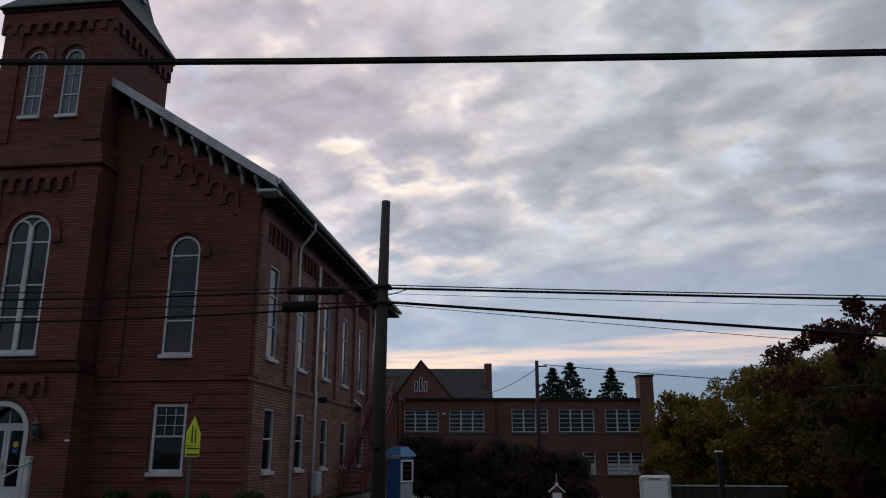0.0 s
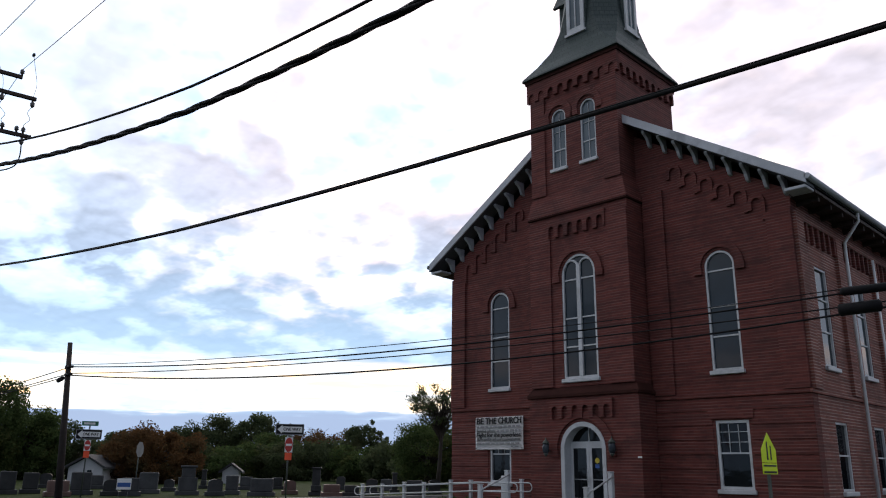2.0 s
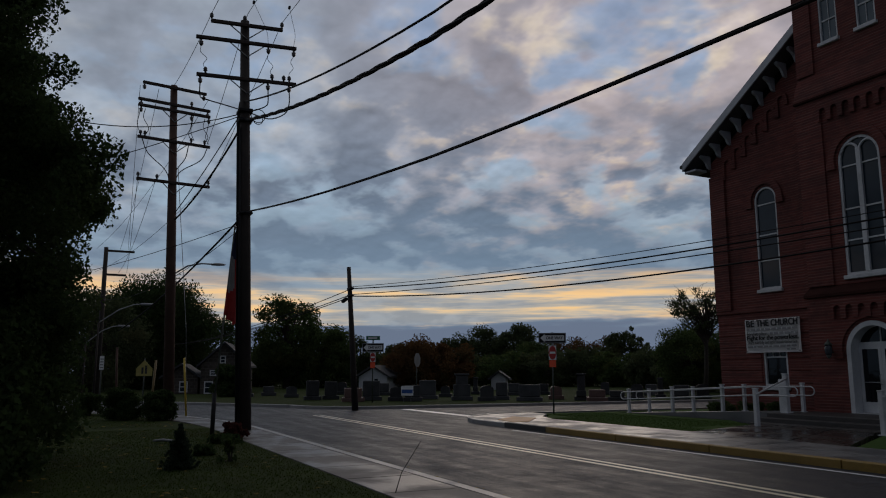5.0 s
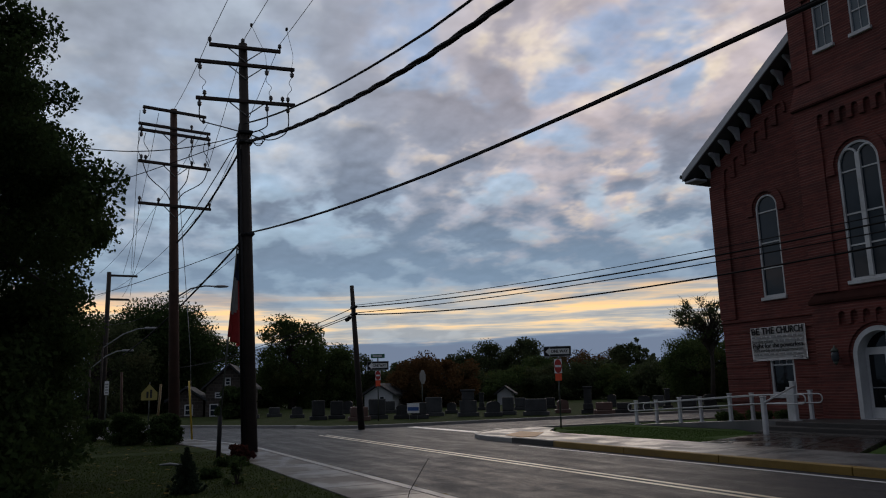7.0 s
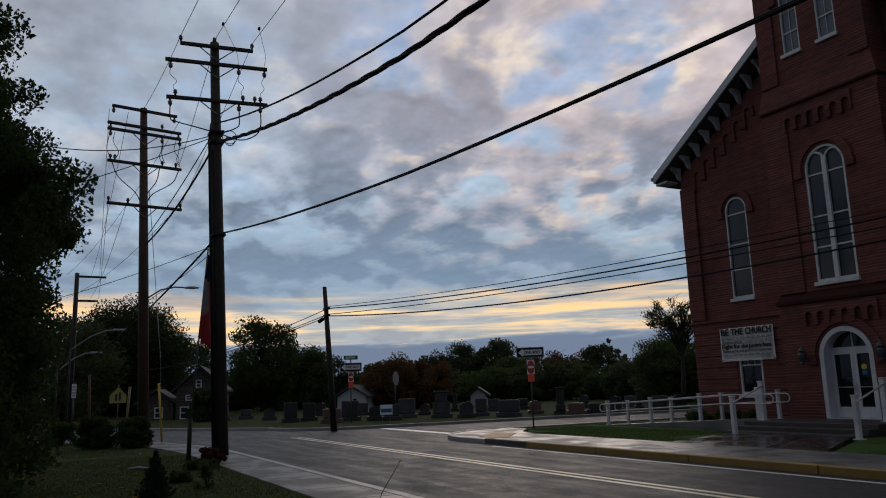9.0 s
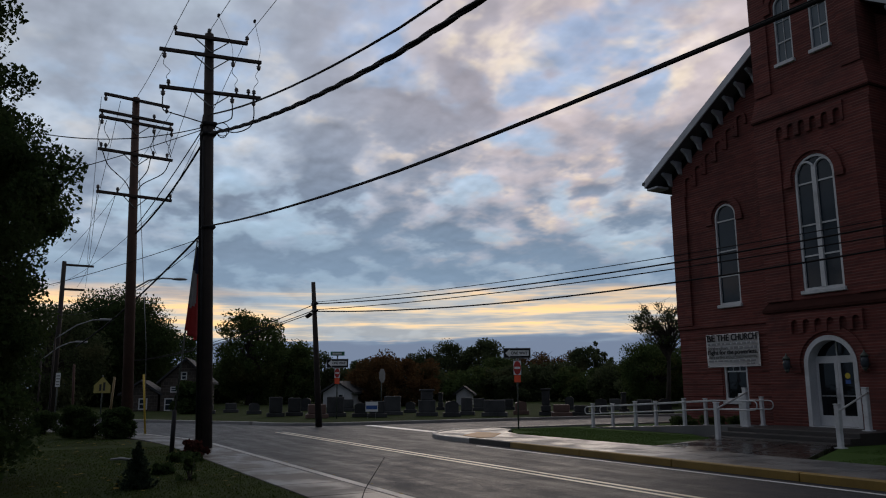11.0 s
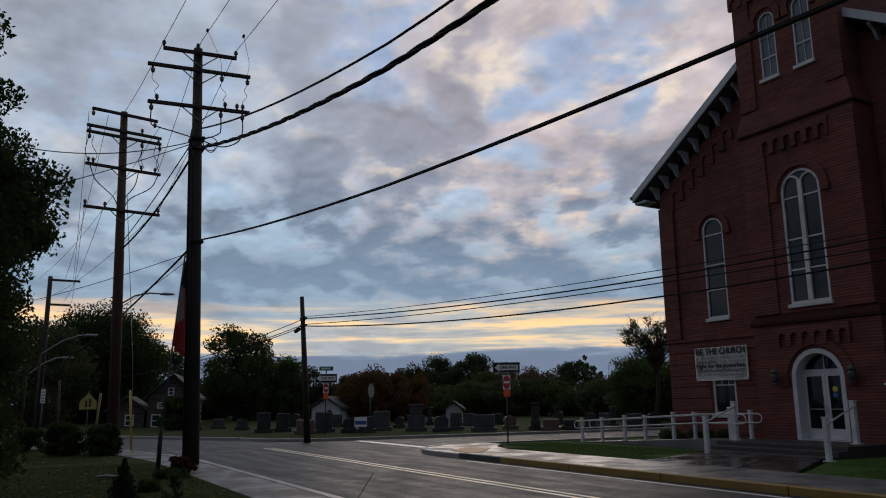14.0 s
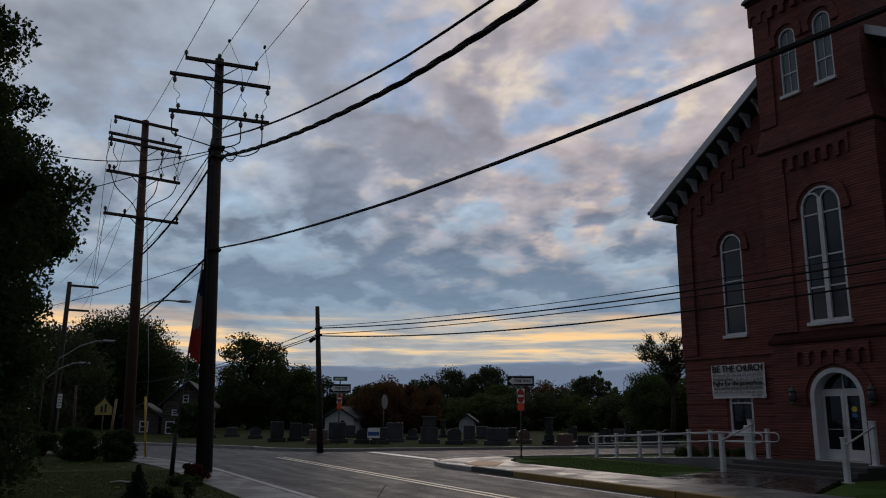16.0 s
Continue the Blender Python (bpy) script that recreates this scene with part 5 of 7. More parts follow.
def near_cable(z_a, x0, z0, r, label, dy=0.0, name="overhead_cable"):
    """A cable from the near pole along the kerb, lowest at x0, height z0 there; it ends at the next pole."""
    k = (z_a - z0) / (PA.x - x0) ** 2
    pts = []
    for j in range(41):
        x = PA.x + (PN.x - PA.x) * j / 40
        f = max(0.0, 1 - j / 10)
        pts.append((x, 4.6 + dy - f * 0.041 * z_a, z0 + k * (x - x0) ** 2))
    return solo(name, tubed(pts, r, 6), M_CABLE, label, "cable", group="overhead wires"), pts


def twisted(pts, r, turns, label):
    bm = bmesh.new()
    dense = []
    for a, b in zip(pts, pts[1:]):
        for k in range(6):
            dense.append(Vector(a).lerp(Vector(b), k / 6))
    for ph in (0, 2.1, 4.2):
        tube(bm, [p + Vector((0, math.cos(turns * k + ph), math.sin(turns * k + ph))) * r for k, p in enumerate(dense)], r * 0.95, 5)
    return solo("twisted_cable", bm, M_CABLE, label, "cable", group="overhead wires")


def build_pole_a():
    po = thing("utility_pole", pose(*PA, 2.15, -0.45, 0), "dark creosoted utility pole with three crossarms on the pavement", "utility pole", group="utility poles")
    part("shaft", tubed([(0, 0, -0.2), (0, 0, 5.0), (0, 0, 11.75)], [0.185, 0.165, 0.125], 14), M_POLE, po)
    part("riser", tubed([(-0.12, -0.16, 0), (-0.10, -0.14, 8.8), (-0.05, -0.1, 9.3)], [0.075, 0.07, 0.05], 8), M_BLACK, po, "black cable riser guard")
    part("riser", tubed([(0.1, -0.17, 0), (0.08, -0.15, 8.5)], 0.035, 6), M_BLACK, po)
    crossarm(po, PA, 11.56, 1.02, (-1.0, 1.0), ())
    crossarm(po, PA, 11.03, 1.42, (), (1.28, -0.6, -1.34))
    crossarm(po, PA, 9.92, 1.40, (1.16, -0.7, -1.04, -1.2), (1.3, -0.58, -1.19))
    part("insulator", insulator(bmesh.new(), (0, 0, 11.75)), M_INSUL, po)
    b = DIR * 0.17
    for d0, z0, d1, z1, out in ((1.28, 10.8, 1.16, 10.1, 0.09), (-0.6, 10.8, -0.7, 10.1, 0.07), (-1.34, 10.8, -1.2, 10.1, 0.06)):
        a, c = b + SIDE * d0 + Vector((0, 0, z0)), b + SIDE * d1 + Vector((0, 0, z1))
        part("jumper", tubed(eased([a, a.lerp(c, 0.3) + SIDE * 0.05, a.lerp(c, 0.55) - SIDE * out, a.lerp(c, 0.8) + SIDE * out * 0.4, c]), 0.008, 5), M_CABLE, po)
    for d, line_d in ((-0.6, 0.0), (-1.32, -1.0)):
        a, c = b + SIDE * d + Vector((0, 0, 11.0)), b + SIDE * line_d + Vector((0.85, 0.0, 11.88))
        part("jumper", tubed(eased([a, a.lerp(c, 0.35) - SIDE * 0.10, a.lerp(c, 0.7) - SIDE * 0.05, c]), 0.006, 5), M_CABLE, po)
        part("line_clamp", boxed(c.x - 0.05, c.x + 0.05, c.y - 0.03, c.y + 0.03, c.z - 0.04, c.z + 0.04, bevel=0.01), M_BLACK, po)
    for d, zz in ((1.3, 9.15), (-0.58, 9.1), (-1.19, 8.85)):
        a, c = b + SIDE * d + Vector((0, 0, 9.8)), Vector((0, 0, 8.95)) + b
        mid = a.lerp(c, 0.5)
        part("jumper", tubed(eased([a, a + Vector((0, 0, -0.5)), Vector((a.x, a.y, zz)).lerp(mid, 0.25), Vector((mid.x, mid.y, zz - 0.05)), c]), 0.018, 5), M_CABLE, po)
    for z in (9.0, 8.72):
        part("clamp", boxed(-0.22, 0.22, -0.2, 0.2, z - 0.05, z + 0.05, bevel=0.02), M_BLACK, po)
    part("clamp", boxed(-0.2, 0.2, -0.19, 0.19, 5.98, 6.06, bevel=0.02), M_BLACK, po)
    for r, up in ((0.20, 8.86), (0.13, 8.74)):
        ring = [b + SIDE * (-0.30 + r * math.cos(6.283 * k / 14)) + Vector((0, 0, up + r * math.sin(6.283 * k / 14))) for k in range(15)]
        part("cable_loop", tubed(ring, 0.013, 5), M_CABLE, po)


def build_pole_b():
    po = thing("utility_pole", pose(*PB, 2.05, -0.4, 0), "brown utility pole with several crossarms and a street lamp", "utility pole", group="utility poles")
    part("shaft", tubed([(0, 0, -0.1), (0, 0, 6), (0.0, 0, 11.9)], [0.19, 0.165, 0.12], 12), M_POLE_RED, po)
    crossarm(po, PB, 11.75, 1.15, (), (-1.05, 1.1), brace=0, side=SIDE_B)
    crossarm(po, PB, 11.12, 1.3, (-0.6,), (-1.2, 1.2), brace=0, side=SIDE_B)
    crossarm(po, PB, 10.90, 1.3, (), (-1.25, -0.6, 1.2), brace=0.5, side=SIDE_B)
    crossarm(po, PB, 9.75, 1.3, (-1.1, -0.6, 1.05, 1.2), (), brace=0.5, side=SIDE_B)
    crossarm(po, PB, 8.25, 1.3, (-1.25, 0.6, 1.25), (), brace=0.45, side=SIDE_B)
    b = DIR * 0.17
    for d, z0, z1 in ((-1.25, 10.7, 9.85), (-0.62, 10.7, 9.85), (1.2, 10.9, 9.85), (1.05, 10.8, 9.8), (-0.7, 11.0, 9.9), (-1.1, 10.8, 9.85)):
        a = b + SIDE_B * d + Vector((0, 0, z0))
        part("jumper", tubed(eased([a, a + SIDE_B * 0.06 + Vector((0, 0, -0.35)), a + SIDE_B * 0.12 * rnd.choice((-1, 1)) + Vector((0, 0, (z1 - z0) * 0.7)), a + Vector((0, 0, z1 - z0))]), 0.012, 5), M_CABLE, po)
    for d in (-1.2, 1.15, -0.5):
        a = b + SIDE_B * d + Vector((0, 0, 9.7))
        part("jumper", tubed(eased([a, a * 0.8 + Vector((0, 0, 1.45)), Vector((0, 0, 8.75)) + SIDE_B * d * 0.25, Vector((0, 0, 8.3)) + SIDE_B * d * 0.06]), 0.018, 5), M_CABLE, po)
    lamp = tubed([(0, 0, 4.95), (0.15, 0.55, 5.30), (0.25, 1.0, 5.38), (0.3, 1.35, 5.36)], 0.03, 6)
    arm = part("lamp_arm", lamp, M_STEEL, po)
    bm = lathe(bmesh.new(), [(0.02, -0.05), (0.10, -0.03), (0.12, 0.02), (0.05, 0.07)], 10)
    head = part("lamp_head", bm, M_STEEL, po)
    head.matrix_basis = pose(0.33, 1.55, 5.34) @ Matrix.Diagonal((0.9, 2.4, 0.8, 1))


def build_other_poles():
    po = thing("utility_pole", pose(*PE), "slim dark utility pole at the street corner", "utility pole", group="utility poles")
    part("shaft", tubed([(0.0, 0.0, -0.1), (-0.06, -0.18, 3), (-0.13, -0.38, 6.25)], [0.15, 0.125, 0.09], 10), M_POLE, po)
    for z in (5.28, 4.97):
        part("clamp", boxed(-0.24, 0.2, -0.42, -0.22, z - 0.05, z + 0.05, bevel=0.02), M_BLACK, po)
    part("splice_case", tubed([(-0.8, -0.4, 4.78), (-0.45, -0.36, 4.86)], 0.09, 8), M_BLACK, po)
    po = thing("utility_pole", pose(*PC), "weathered grey utility pole beside the church", "utility pole", group="utility poles")
    part("shaft", tubed([(0.02, 0, -0.1), (0.0, 0, 3.5), (0.07, 0, 8.1)], [0.19, 0.165, 0.112], 14), M_POLE_GREY, po)
    for z in (5.78, 5.36):
        part("clamp", boxed(-0.25, 0.25, -0.22, 0.22, z - 0.04, z + 0.04, bevel=0.02), M_BLACK, po)
    part("climbing_box", boxed(-0.14, 0.10, -0.34, -0.15, 1.75, 1.95, bevel=0.02), M_BLACK, po)
    p = Vector((0.42, 50.0, fall(0.4, 50)))
    po = thing("utility_pole", pose(*p), "dark utility pole before the school", "utility pole", group="utility poles")
    part("shaft", tubed([(0, 0, 0), (0.05, 0, 10.1)], [0.17, 0.11], 8), M_POLE, po)
    part("transformer_rack", boxed(0.1, 0.7, -0.08, 0.08, 9.7, 9.78), M_BLACK, po)
    p = Vector((-50.3, 1.85, 0))
    po = thing("utility_pole", pose(*p), "distant utility pole with two crossarms", "utility pole", group="utility poles")
    part("shaft", tubed([(0, 0, 0), (0, 0, 9.1)], [0.16, 0.12], 8), M_POLE, po)
    for z, h in ((8.9, 0.95), (7.45, 0.75)):
        part("crossarm", boxed(-0.06, 0.06, -0.1, 2 * h - 0.3, z - 0.06, z + 0.06), M_ARM, po)
    p = PN
    po = thing("utility_pole", pose(*p), "dark utility pole further along the pavement", "utility pole", group="utility poles")
    part("shaft", tubed([(0, 0, 0), (0, 0, 11.9)], [0.185, 0.13], 10), M_POLE, po)


def on_b(v):
    """A point of the leaning brown pole."""
    return pose(*PB, 2.05, -0.4, 0) @ Vector(v)


def on_a(v):
    """A point of the leaning near pole."""
    return pose(*PA, 2.15, -0.45, 0) @ Vector(v)


def build_wires():
    low, pts = near_cable(6.05, 9.6, 3.712, 0.0165, "thick black telephone cable along the road")
    solo("lashed_strand", tubed([(x, y, z + 0.0215) for x, y, z in pts], 0.007, 5), M_CABLE, "thin strand lashed over the telephone cable", "cable", group="overhead wires")
    _, pts = near_cable(8.72, 1.25, 5.69, 0.004, "thin messenger strand of the power cable")
    twisted(pts, 0.026, 0.55, "thick twisted black power cable along the road")
    near_cable(9.27, 1.9, 5.96, 0.022, "black service cable along the road")
    b = DIR * 0.17
    for d in (-1.0, 0.0, 1.0):
        z = 11.79 if d else 11.9
        wire(on_a(b + SIDE * d + Vector((0, 0, z))), PN + Vector((0, -d, z)), 1.0, 0.009, "thin bare power line between poles", sides=5)
    for d, end in ((1.0, Vector((0, 0, 11.9))), (0.0, b + SIDE_B * -1.2 + Vector((0, 0, 9.85))), (-1.0, b + SIDE_B * -1.25 + Vector((0, 0, 8.4)))):
        wire(on_b(end), on_a(b + SIDE * d + Vector((0, 0, 11.9 if not d else 11.79))), 0.12, 0.009, "thin bare power line between poles", sides=5)
    for d in (-1.25, 0.6, 1.25):
        wire(on_b(b + SIDE_B * d + Vector((0, 0, 8.45))), Vector((-50.3, 2.2 + 0.7 * d, 7.6)), 0.5, 0.009, "thin bare power line between poles", sides=5)
        wire(on_b(b + SIDE_B * d + Vector((0, 0, 11.6))), Vector((-50.3, 2.2 + 0.7 * d, 9.0)), 0.6, 0.009, "thin bare power line between poles", sides=5)
    wire(on_b((0.1, 0.1, 6.95)), on_a((-0.1, 0, 8.75)), 0.25, 0.030, "thick black cable between poles")
    wire(on_b((0.1, 0.1, 7.2)), on_a((-0.1, 0, 9.15)), 0.1, 0.016)
    wire(on_a((-0.1, 0, 6.02)), (-40.0, 2.3, 3.6), 0.25, 0.032, "thick black telephone cable beyond the pole")
    wire(on_a((-0.1, 0, 9.0)), (-24.5, -4.5, 10.35), 1.15, 0.016, "service drop to the lawn side")
    wire(on_a((-0.1, 0, 8.95)), (-27.5, -3.5, 6.9), 0.2, 0.014, "service drop to the lawn side")
    wire(on_a((-0.1, 0, 5.8)), (-42.0, -5.5, 5.2), 0.5, 0.010, "thin service drop wire to houses")
    wire(on_a((-0.1, 0, 5.7)), (-48.0, 1.0, 5.9), 0.9, 0.010, "thin service drop wire to houses")
    # pole at the corner to the pole beside the church, and on
    e, c = PE + Vector((0.0, -0.32, 0)), PC
    wire(e + Vector((0, 0, 5.36)), c + Vector((0, 0, 5.82)), 0.42, 0.012, "thin black telephone wire before the church")
    wire(e + Vector((0, 0, 5.28)), c + Vector((0, 0, 5.76)), 0.55, 0.022)
    wire(e + Vector((0, 0, 5.02)), c + Vector((0, 0, 5.40)), 0.40, 0.016)
    wire(e + Vector((0, 0, 4.95)), c + Vector((0, 0, 5.33)), 0.72, 0.024)
    for z0, z1, sag, r in ((5.84, 5.05, 0.1, 0.014), (5.76, 4.85, 0.05, 0.030), (5.62, 4.75, 0.1, 0.006), (5.40, 3.22, 0.0, 0.036), (5.34, 2.8, 0.05, 0.008)):
        wire(c + Vector((0, 0, z0)), Vector((24, 19.0, z1 - 0.35)), sag, r, "black telephone cable beside the church")
    wire(c + Vector((0.05, 0, 5.55)), c + Vector((0.8, -0.02, 5.75)), 0.02, 0.012, "short stay wire at the pole")
    for f0, f1, z, r in ((0.920, 0.968, 5.60, 0.10), (0.917, 0.947, 5.18, 0.140)):
        p, q = e.lerp(c, f0) + Vector((0, 0, z)), e.lerp(c, f1) + Vector((0, 0, z + 0.05))
        solo("splice_closure", tubed([p, p.lerp(q, 0.05), p.lerp(q, 0.95), q], [r * 0.6, r, r, r * 0.6], 12), M_CABLE, "black cylindrical splice closure hung on the cables", "splice closure", group="splice closures")
    for z in (5.25, 5.0, 4.9):
        wire(PE + Vector((-0.2, -0.32, z)), Vector((-70, 3.2 + z, 3.0 + 0.2 * z)), 0.4, 0.018, "black cable leading away along the road")
    wire((0.9, 50.0, fall(0.5, 50) + 9.85), (34, 44, 4.2), 0.3, 0.025, "black cable behind the lot")
    wire((0.45, 50.0, fall(0.5, 50) + 9.6), (-4.2, 59.2, 5.9), 0.3, 0.02, "service drop to the school")
    # stay wire with a yellow guard
    g = thing("guy_wire", pose(0, 0, 0), "steel stay wire with a yellow plastic guard", "guy wire")
    foot = Vector((-29.6, 4.15, 0.05))
    top = on_b((-0.1, 0.2, 8.9))
    part("wire", tubed([foot, foot.lerp(top, 0.35) + Vector((0, 0.1, 0)), top], 0.012, 5), M_STEEL, g)
    part("guard", tubed([foot, foot.lerp(top, 0.235)], 0.035, 8), M_GUARD, g, "yellow plastic guard")


build_pole_a()
build_pole_b()
build_other_poles()
build_wires()


# ---------------------------------------------------------------- signs
def arrow_board(parent, z, w, h, y=0.0):
    part("board", boxed(-w / 2, w / 2, y - 0.006, y, z - h / 2, z + h / 2), M_BLACK, parent, "black one-way board")
    part("border", holed(bmesh.new(), [(-w / 2, z - h / 2), (w / 2, z - h / 2), (w / 2, z + h / 2), (-w / 2, z + h / 2)],
                         [[(-w / 2 + 0.03, z - h / 2 + 0.03), (w / 2 - 0.03, z - h / 2 + 0.03), (w / 2 - 0.03, z + h / 2 - 0.03), (-w / 2 + 0.03, z + h / 2 - 0.03)]], y - 0.009, y - 0.0065), M_SIGNGREY, parent)
    k = h * 0.41
    part("arrow", prism(bmesh.new(), [(-w / 2 + 0.07, z), (-w / 2 + 0.07 + k * 1.1, z + k), (-w / 2 + 0.07 + k * 1.0, z + k * 0.64), (w / 2 - 0.07, z + k * 0.64), (w / 2 - 0.07, z - k * 0.64),
                                      (-w / 2 + 0.07 + k * 1.0, z - k * 0.64), (-w / 2 + 0.07 + k * 1.1, z - k)], y - 0.010, y - 0.0068), M_SIGNWHITE, parent, "white arrow")
    lettering("lettering", "ONE WAY", h * 0.40, pose(0.08, y - 0.013, z) @ FACE, M_INK, parent, w * 0.60, 0.005)


def build_signs():
    turn = 57.0
    sg = thing("one_way_sign", pose(-25.27, 16.97, 0, 0, 0, turn), "black one-way sign over a red do-not-enter sign and orange panel", "road sign", group="one-way signs")
    part("post", tubed([(0, 0.03, 0.0), (0, 0.03, 3.15)], 0.032, 6), M_DARKSTEEL, sg)
    arrow_board(sg, 2.93, 1.05, 0.40)
    part("plate", boxed(-0.145, 0.145, -0.006, 0.0, 2.10, 2.64), M_SIGNWHITE, sg)
    disc = prism(bmesh.new(), [(0.142 * math.cos(2 * math.pi * k / 20), 2.37 + 0.262 * math.sin(2 * math.pi * k / 20)) for k in range(20)], -0.010, -0.0065)
    part("red_disc", disc, M_SIGNRED, sg)
    part("bar", boxed(-0.11, 0.11, -0.014, -0.0105, 2.33, 2.41), M_SIGNWHITE, sg)
    part("orange_panel", boxed(-0.125, 0.125, -0.006, 0.0, 1.82, 2.09, bevel=0.002), M_ORANGE, sg, "bright orange reflective panel")
    sg = thing("one_way_sign", pose(-38.2, 14.5, 0.05, 0, 0, turn + 8), "black one-way sign under a green street name blade", "road sign", group="one-way signs")
    part("post", tubed([(0, 0.03, 0), (0, 0.03, 3.4)], 0.035, 6), M_DARKSTEEL, sg)
    arrow_board(sg, 2.86, 1.12, 0.45)
    part("street_blade", boxed(-0.36, 0.36, -0.01, 0.01, 3.25, 3.46), M_SIGNGREEN, sg, "green street name blade")
    part("name_bar", boxed(-0.26, 0.22, -0.016, -0.0105, 3.31, 3.40), M_SIGNWHITE, sg)
    part("plate", boxed(-0.14, 0.14, -0.006, 0.0, 2.12, 2.60), M_SIGNWHITE, sg)
    disc = prism(bmesh.new(), [(0.137 * math.cos(2 * math.pi * k / 20), 2.36 + 0.232 * math.sin(2 * math.pi * k / 20)) for k in range(20)], -0.010, -0.0065)
    part("red_disc", disc, M_SIGNRED, sg)
    part("bar", boxed(-0.10, 0.10, -0.014, -0.0105, 2.32, 2.40), M_SIGNWHITE, sg)
    part("orange_panel", boxed(-0.125, 0.125, -0.006, 0.0, 1.80, 2.11, bevel=0.002), M_ORANGE, sg, "bright orange reflective panel")
    sg = thing("stop_sign", pose(-39.1, 17.4, 0.05, 0, 0, 130), "grey back of an eight-sided stop sign on a post", "road sign")
    part("post", tubed([(0, 0, 0), (0, 0, 2.6)], 0.03, 6), M_DARKSTEEL, sg)
    part("plate", prism(bmesh.new(), [(0.40 * math.cos(math.pi / 8 + k * math.pi / 4), 2.25 + 0.40 * math.sin(math.pi / 8 + k * math.pi / 4)) for k in range(8)], -0.045, -0.035), M_SIGNGREY, sg)
    # lime school sign by the church, seen at a slant
    sg = thing("school_crossing_sign", pose(-5.52, 12.72, 0.1, 0, 0, 86), "fluorescent lime school crossing sign on a steel post", "road sign")
    part("post", boxed(-0.03, 0.03, 0.012, 0.045, 0.0, 2.05), M_DARKSTEEL, sg)
    part("panel", prism(bmesh.new(), [(-0.235, 1.66), (0.235, 1.66), (0.235, 1.86), (0.0, 2.12), (-0.235, 1.86)], -0.004, 0.0), M_LIME, sg)
    part("lower_panel", boxed(-0.235, 0.235, -0.004, 0.0, 1.485, 1.652), M_LIME, sg)
    bm = bmesh.new()
    for x, z0, z1, w in ((-0.05, 1.70, 1.98, 0.022), (0.06, 1.70, 1.92, 0.020)):
        prism(bm, [(x - w, z0), (x + w, z0), (x + w * 0.8, z1), (x - w * 0.8, z1)], -0.008, -0.0045)
    part("symbol", bm, M_INK, sg, "plain black bars")
    for z0, z1 in ((1.50, 1.53), (1.60, 1.625)):
        part("lower_bar", boxed(-0.2, 0.2, -0.008, -0.0045, z0, z1), M_INK, sg)
    # far signs past the bushes
    sg = thing("school_sign", pose(-37.2, 3.3, 0.05, 0, 0, 78), "yellow school sign on a post behind the bushes", "road sign")
    part("post", tubed([(0, 0.03, 0), (0, 0.03, 2.2)], 0.03, 6), M_DARKSTEEL, sg)
    part("panel", prism(bmesh.new(), [(-0.34, 1.42), (0.34, 1.42), (0.34, 1.75), (0.0, 2.12), (-0.34, 1.75)], -0.006, 0.0), M_LIMEBACK, sg)
    for x, z1 in ((-0.075, 1.80), (0.075, 1.88)):
        part("symbol", boxed(x - 0.045, x + 0.045, -0.012, -0.007, 1.52, z1, bevel=0.002), M_INK, sg, "plain black bars")
    sg = thing("notice_sign", pose(-33.3, 1.4, 0.05, 0, 0, 84), "small white notice on a thin post", "road sign")
    part("post", tubed([(0, 0.03, 0), (0, 0.03, 2.25)], 0.028, 6), M_DARKSTEEL, sg)
    part("panel", boxed(-0.08, 0.08, -0.006, 0.0, 1.68, 2.2), M_SIGNWHITE, sg)
    for k in range(4):
        part("print_bar", boxed(-0.06, 0.06, -0.010, -0.0065, 1.74 + 0.11 * k, 1.78 + 0.11 * k), M_INKGREY, sg)
    sg = thing("yard_sign", pose(-37.6, 16.2, 0.09, 0, 0, 60), "small blue and white yard sign in the cemetery grass", "yard sign")
    part("panel", boxed(-0.32, 0.32, -0.004, 0.004, 0.35, 0.85), M_SIGNWHITE, sg)
    part("blue_field", boxed(-0.29, 0.29, -0.010, -0.0045, 0.47, 0.66), M_BLUE, sg)
    for x in (-0.2, 0.2):
        part("stake", tubed([(x, 0, 0), (x, 0, 0.36)], 0.006, 4), M_STEEL, sg)


build_signs()


# ---------------------------------------------------------------- trees and shrubs
def leaf_mesh(name, centres, radii, per, size, material, flat=0.8, squash=1.0):
    """Clumps of small folded leaves round the given centres."""
    c = np.repeat(np.asarray(centres, float), per, axis=0)
    r = np.repeat(np.asarray(radii, float), per)
    n = len(c)
    d = nrg.normal(size=(n, 3))
    d /= np.linalg.norm(d, axis=1)[:, None]
    rad = r * nrg.random(n) ** 0.45
    p = c + d * rad[:, None] * np.array((1, 1, flat))
    a = nrg.normal(size=(n, 3))
    a /= np.linalg.norm(a, axis=1)[:, None]
    b = np.cross(a, nrg.normal(size=(n, 3)))
    b /= np.linalg.norm(b, axis=1)[:, None]
    s = size * (0.6 + 0.8 * nrg.random(n))[:, None]
    quad = np.stack([p - a * s, p + b * s * 0.55 * squash, p + a * s, p - b * s * 0.55 * squash], axis=1).reshape(-1, 3)
    me = bpy.data.meshes.new(name)
    me.vertices.add(4 * n)
    me.vertices.foreach_set("co", quad.ravel())
    me.loops.add(4 * n)
    me.loops.foreach_set("vertex_index", np.arange(4 * n))
    me.polygons.add(n)
    me.polygons.foreach_set("loop_start", np.arange(0, 4 * n, 4))
    me.update(calc_edges=True)
    me.validate()
    me.materials.append(material)
    return me


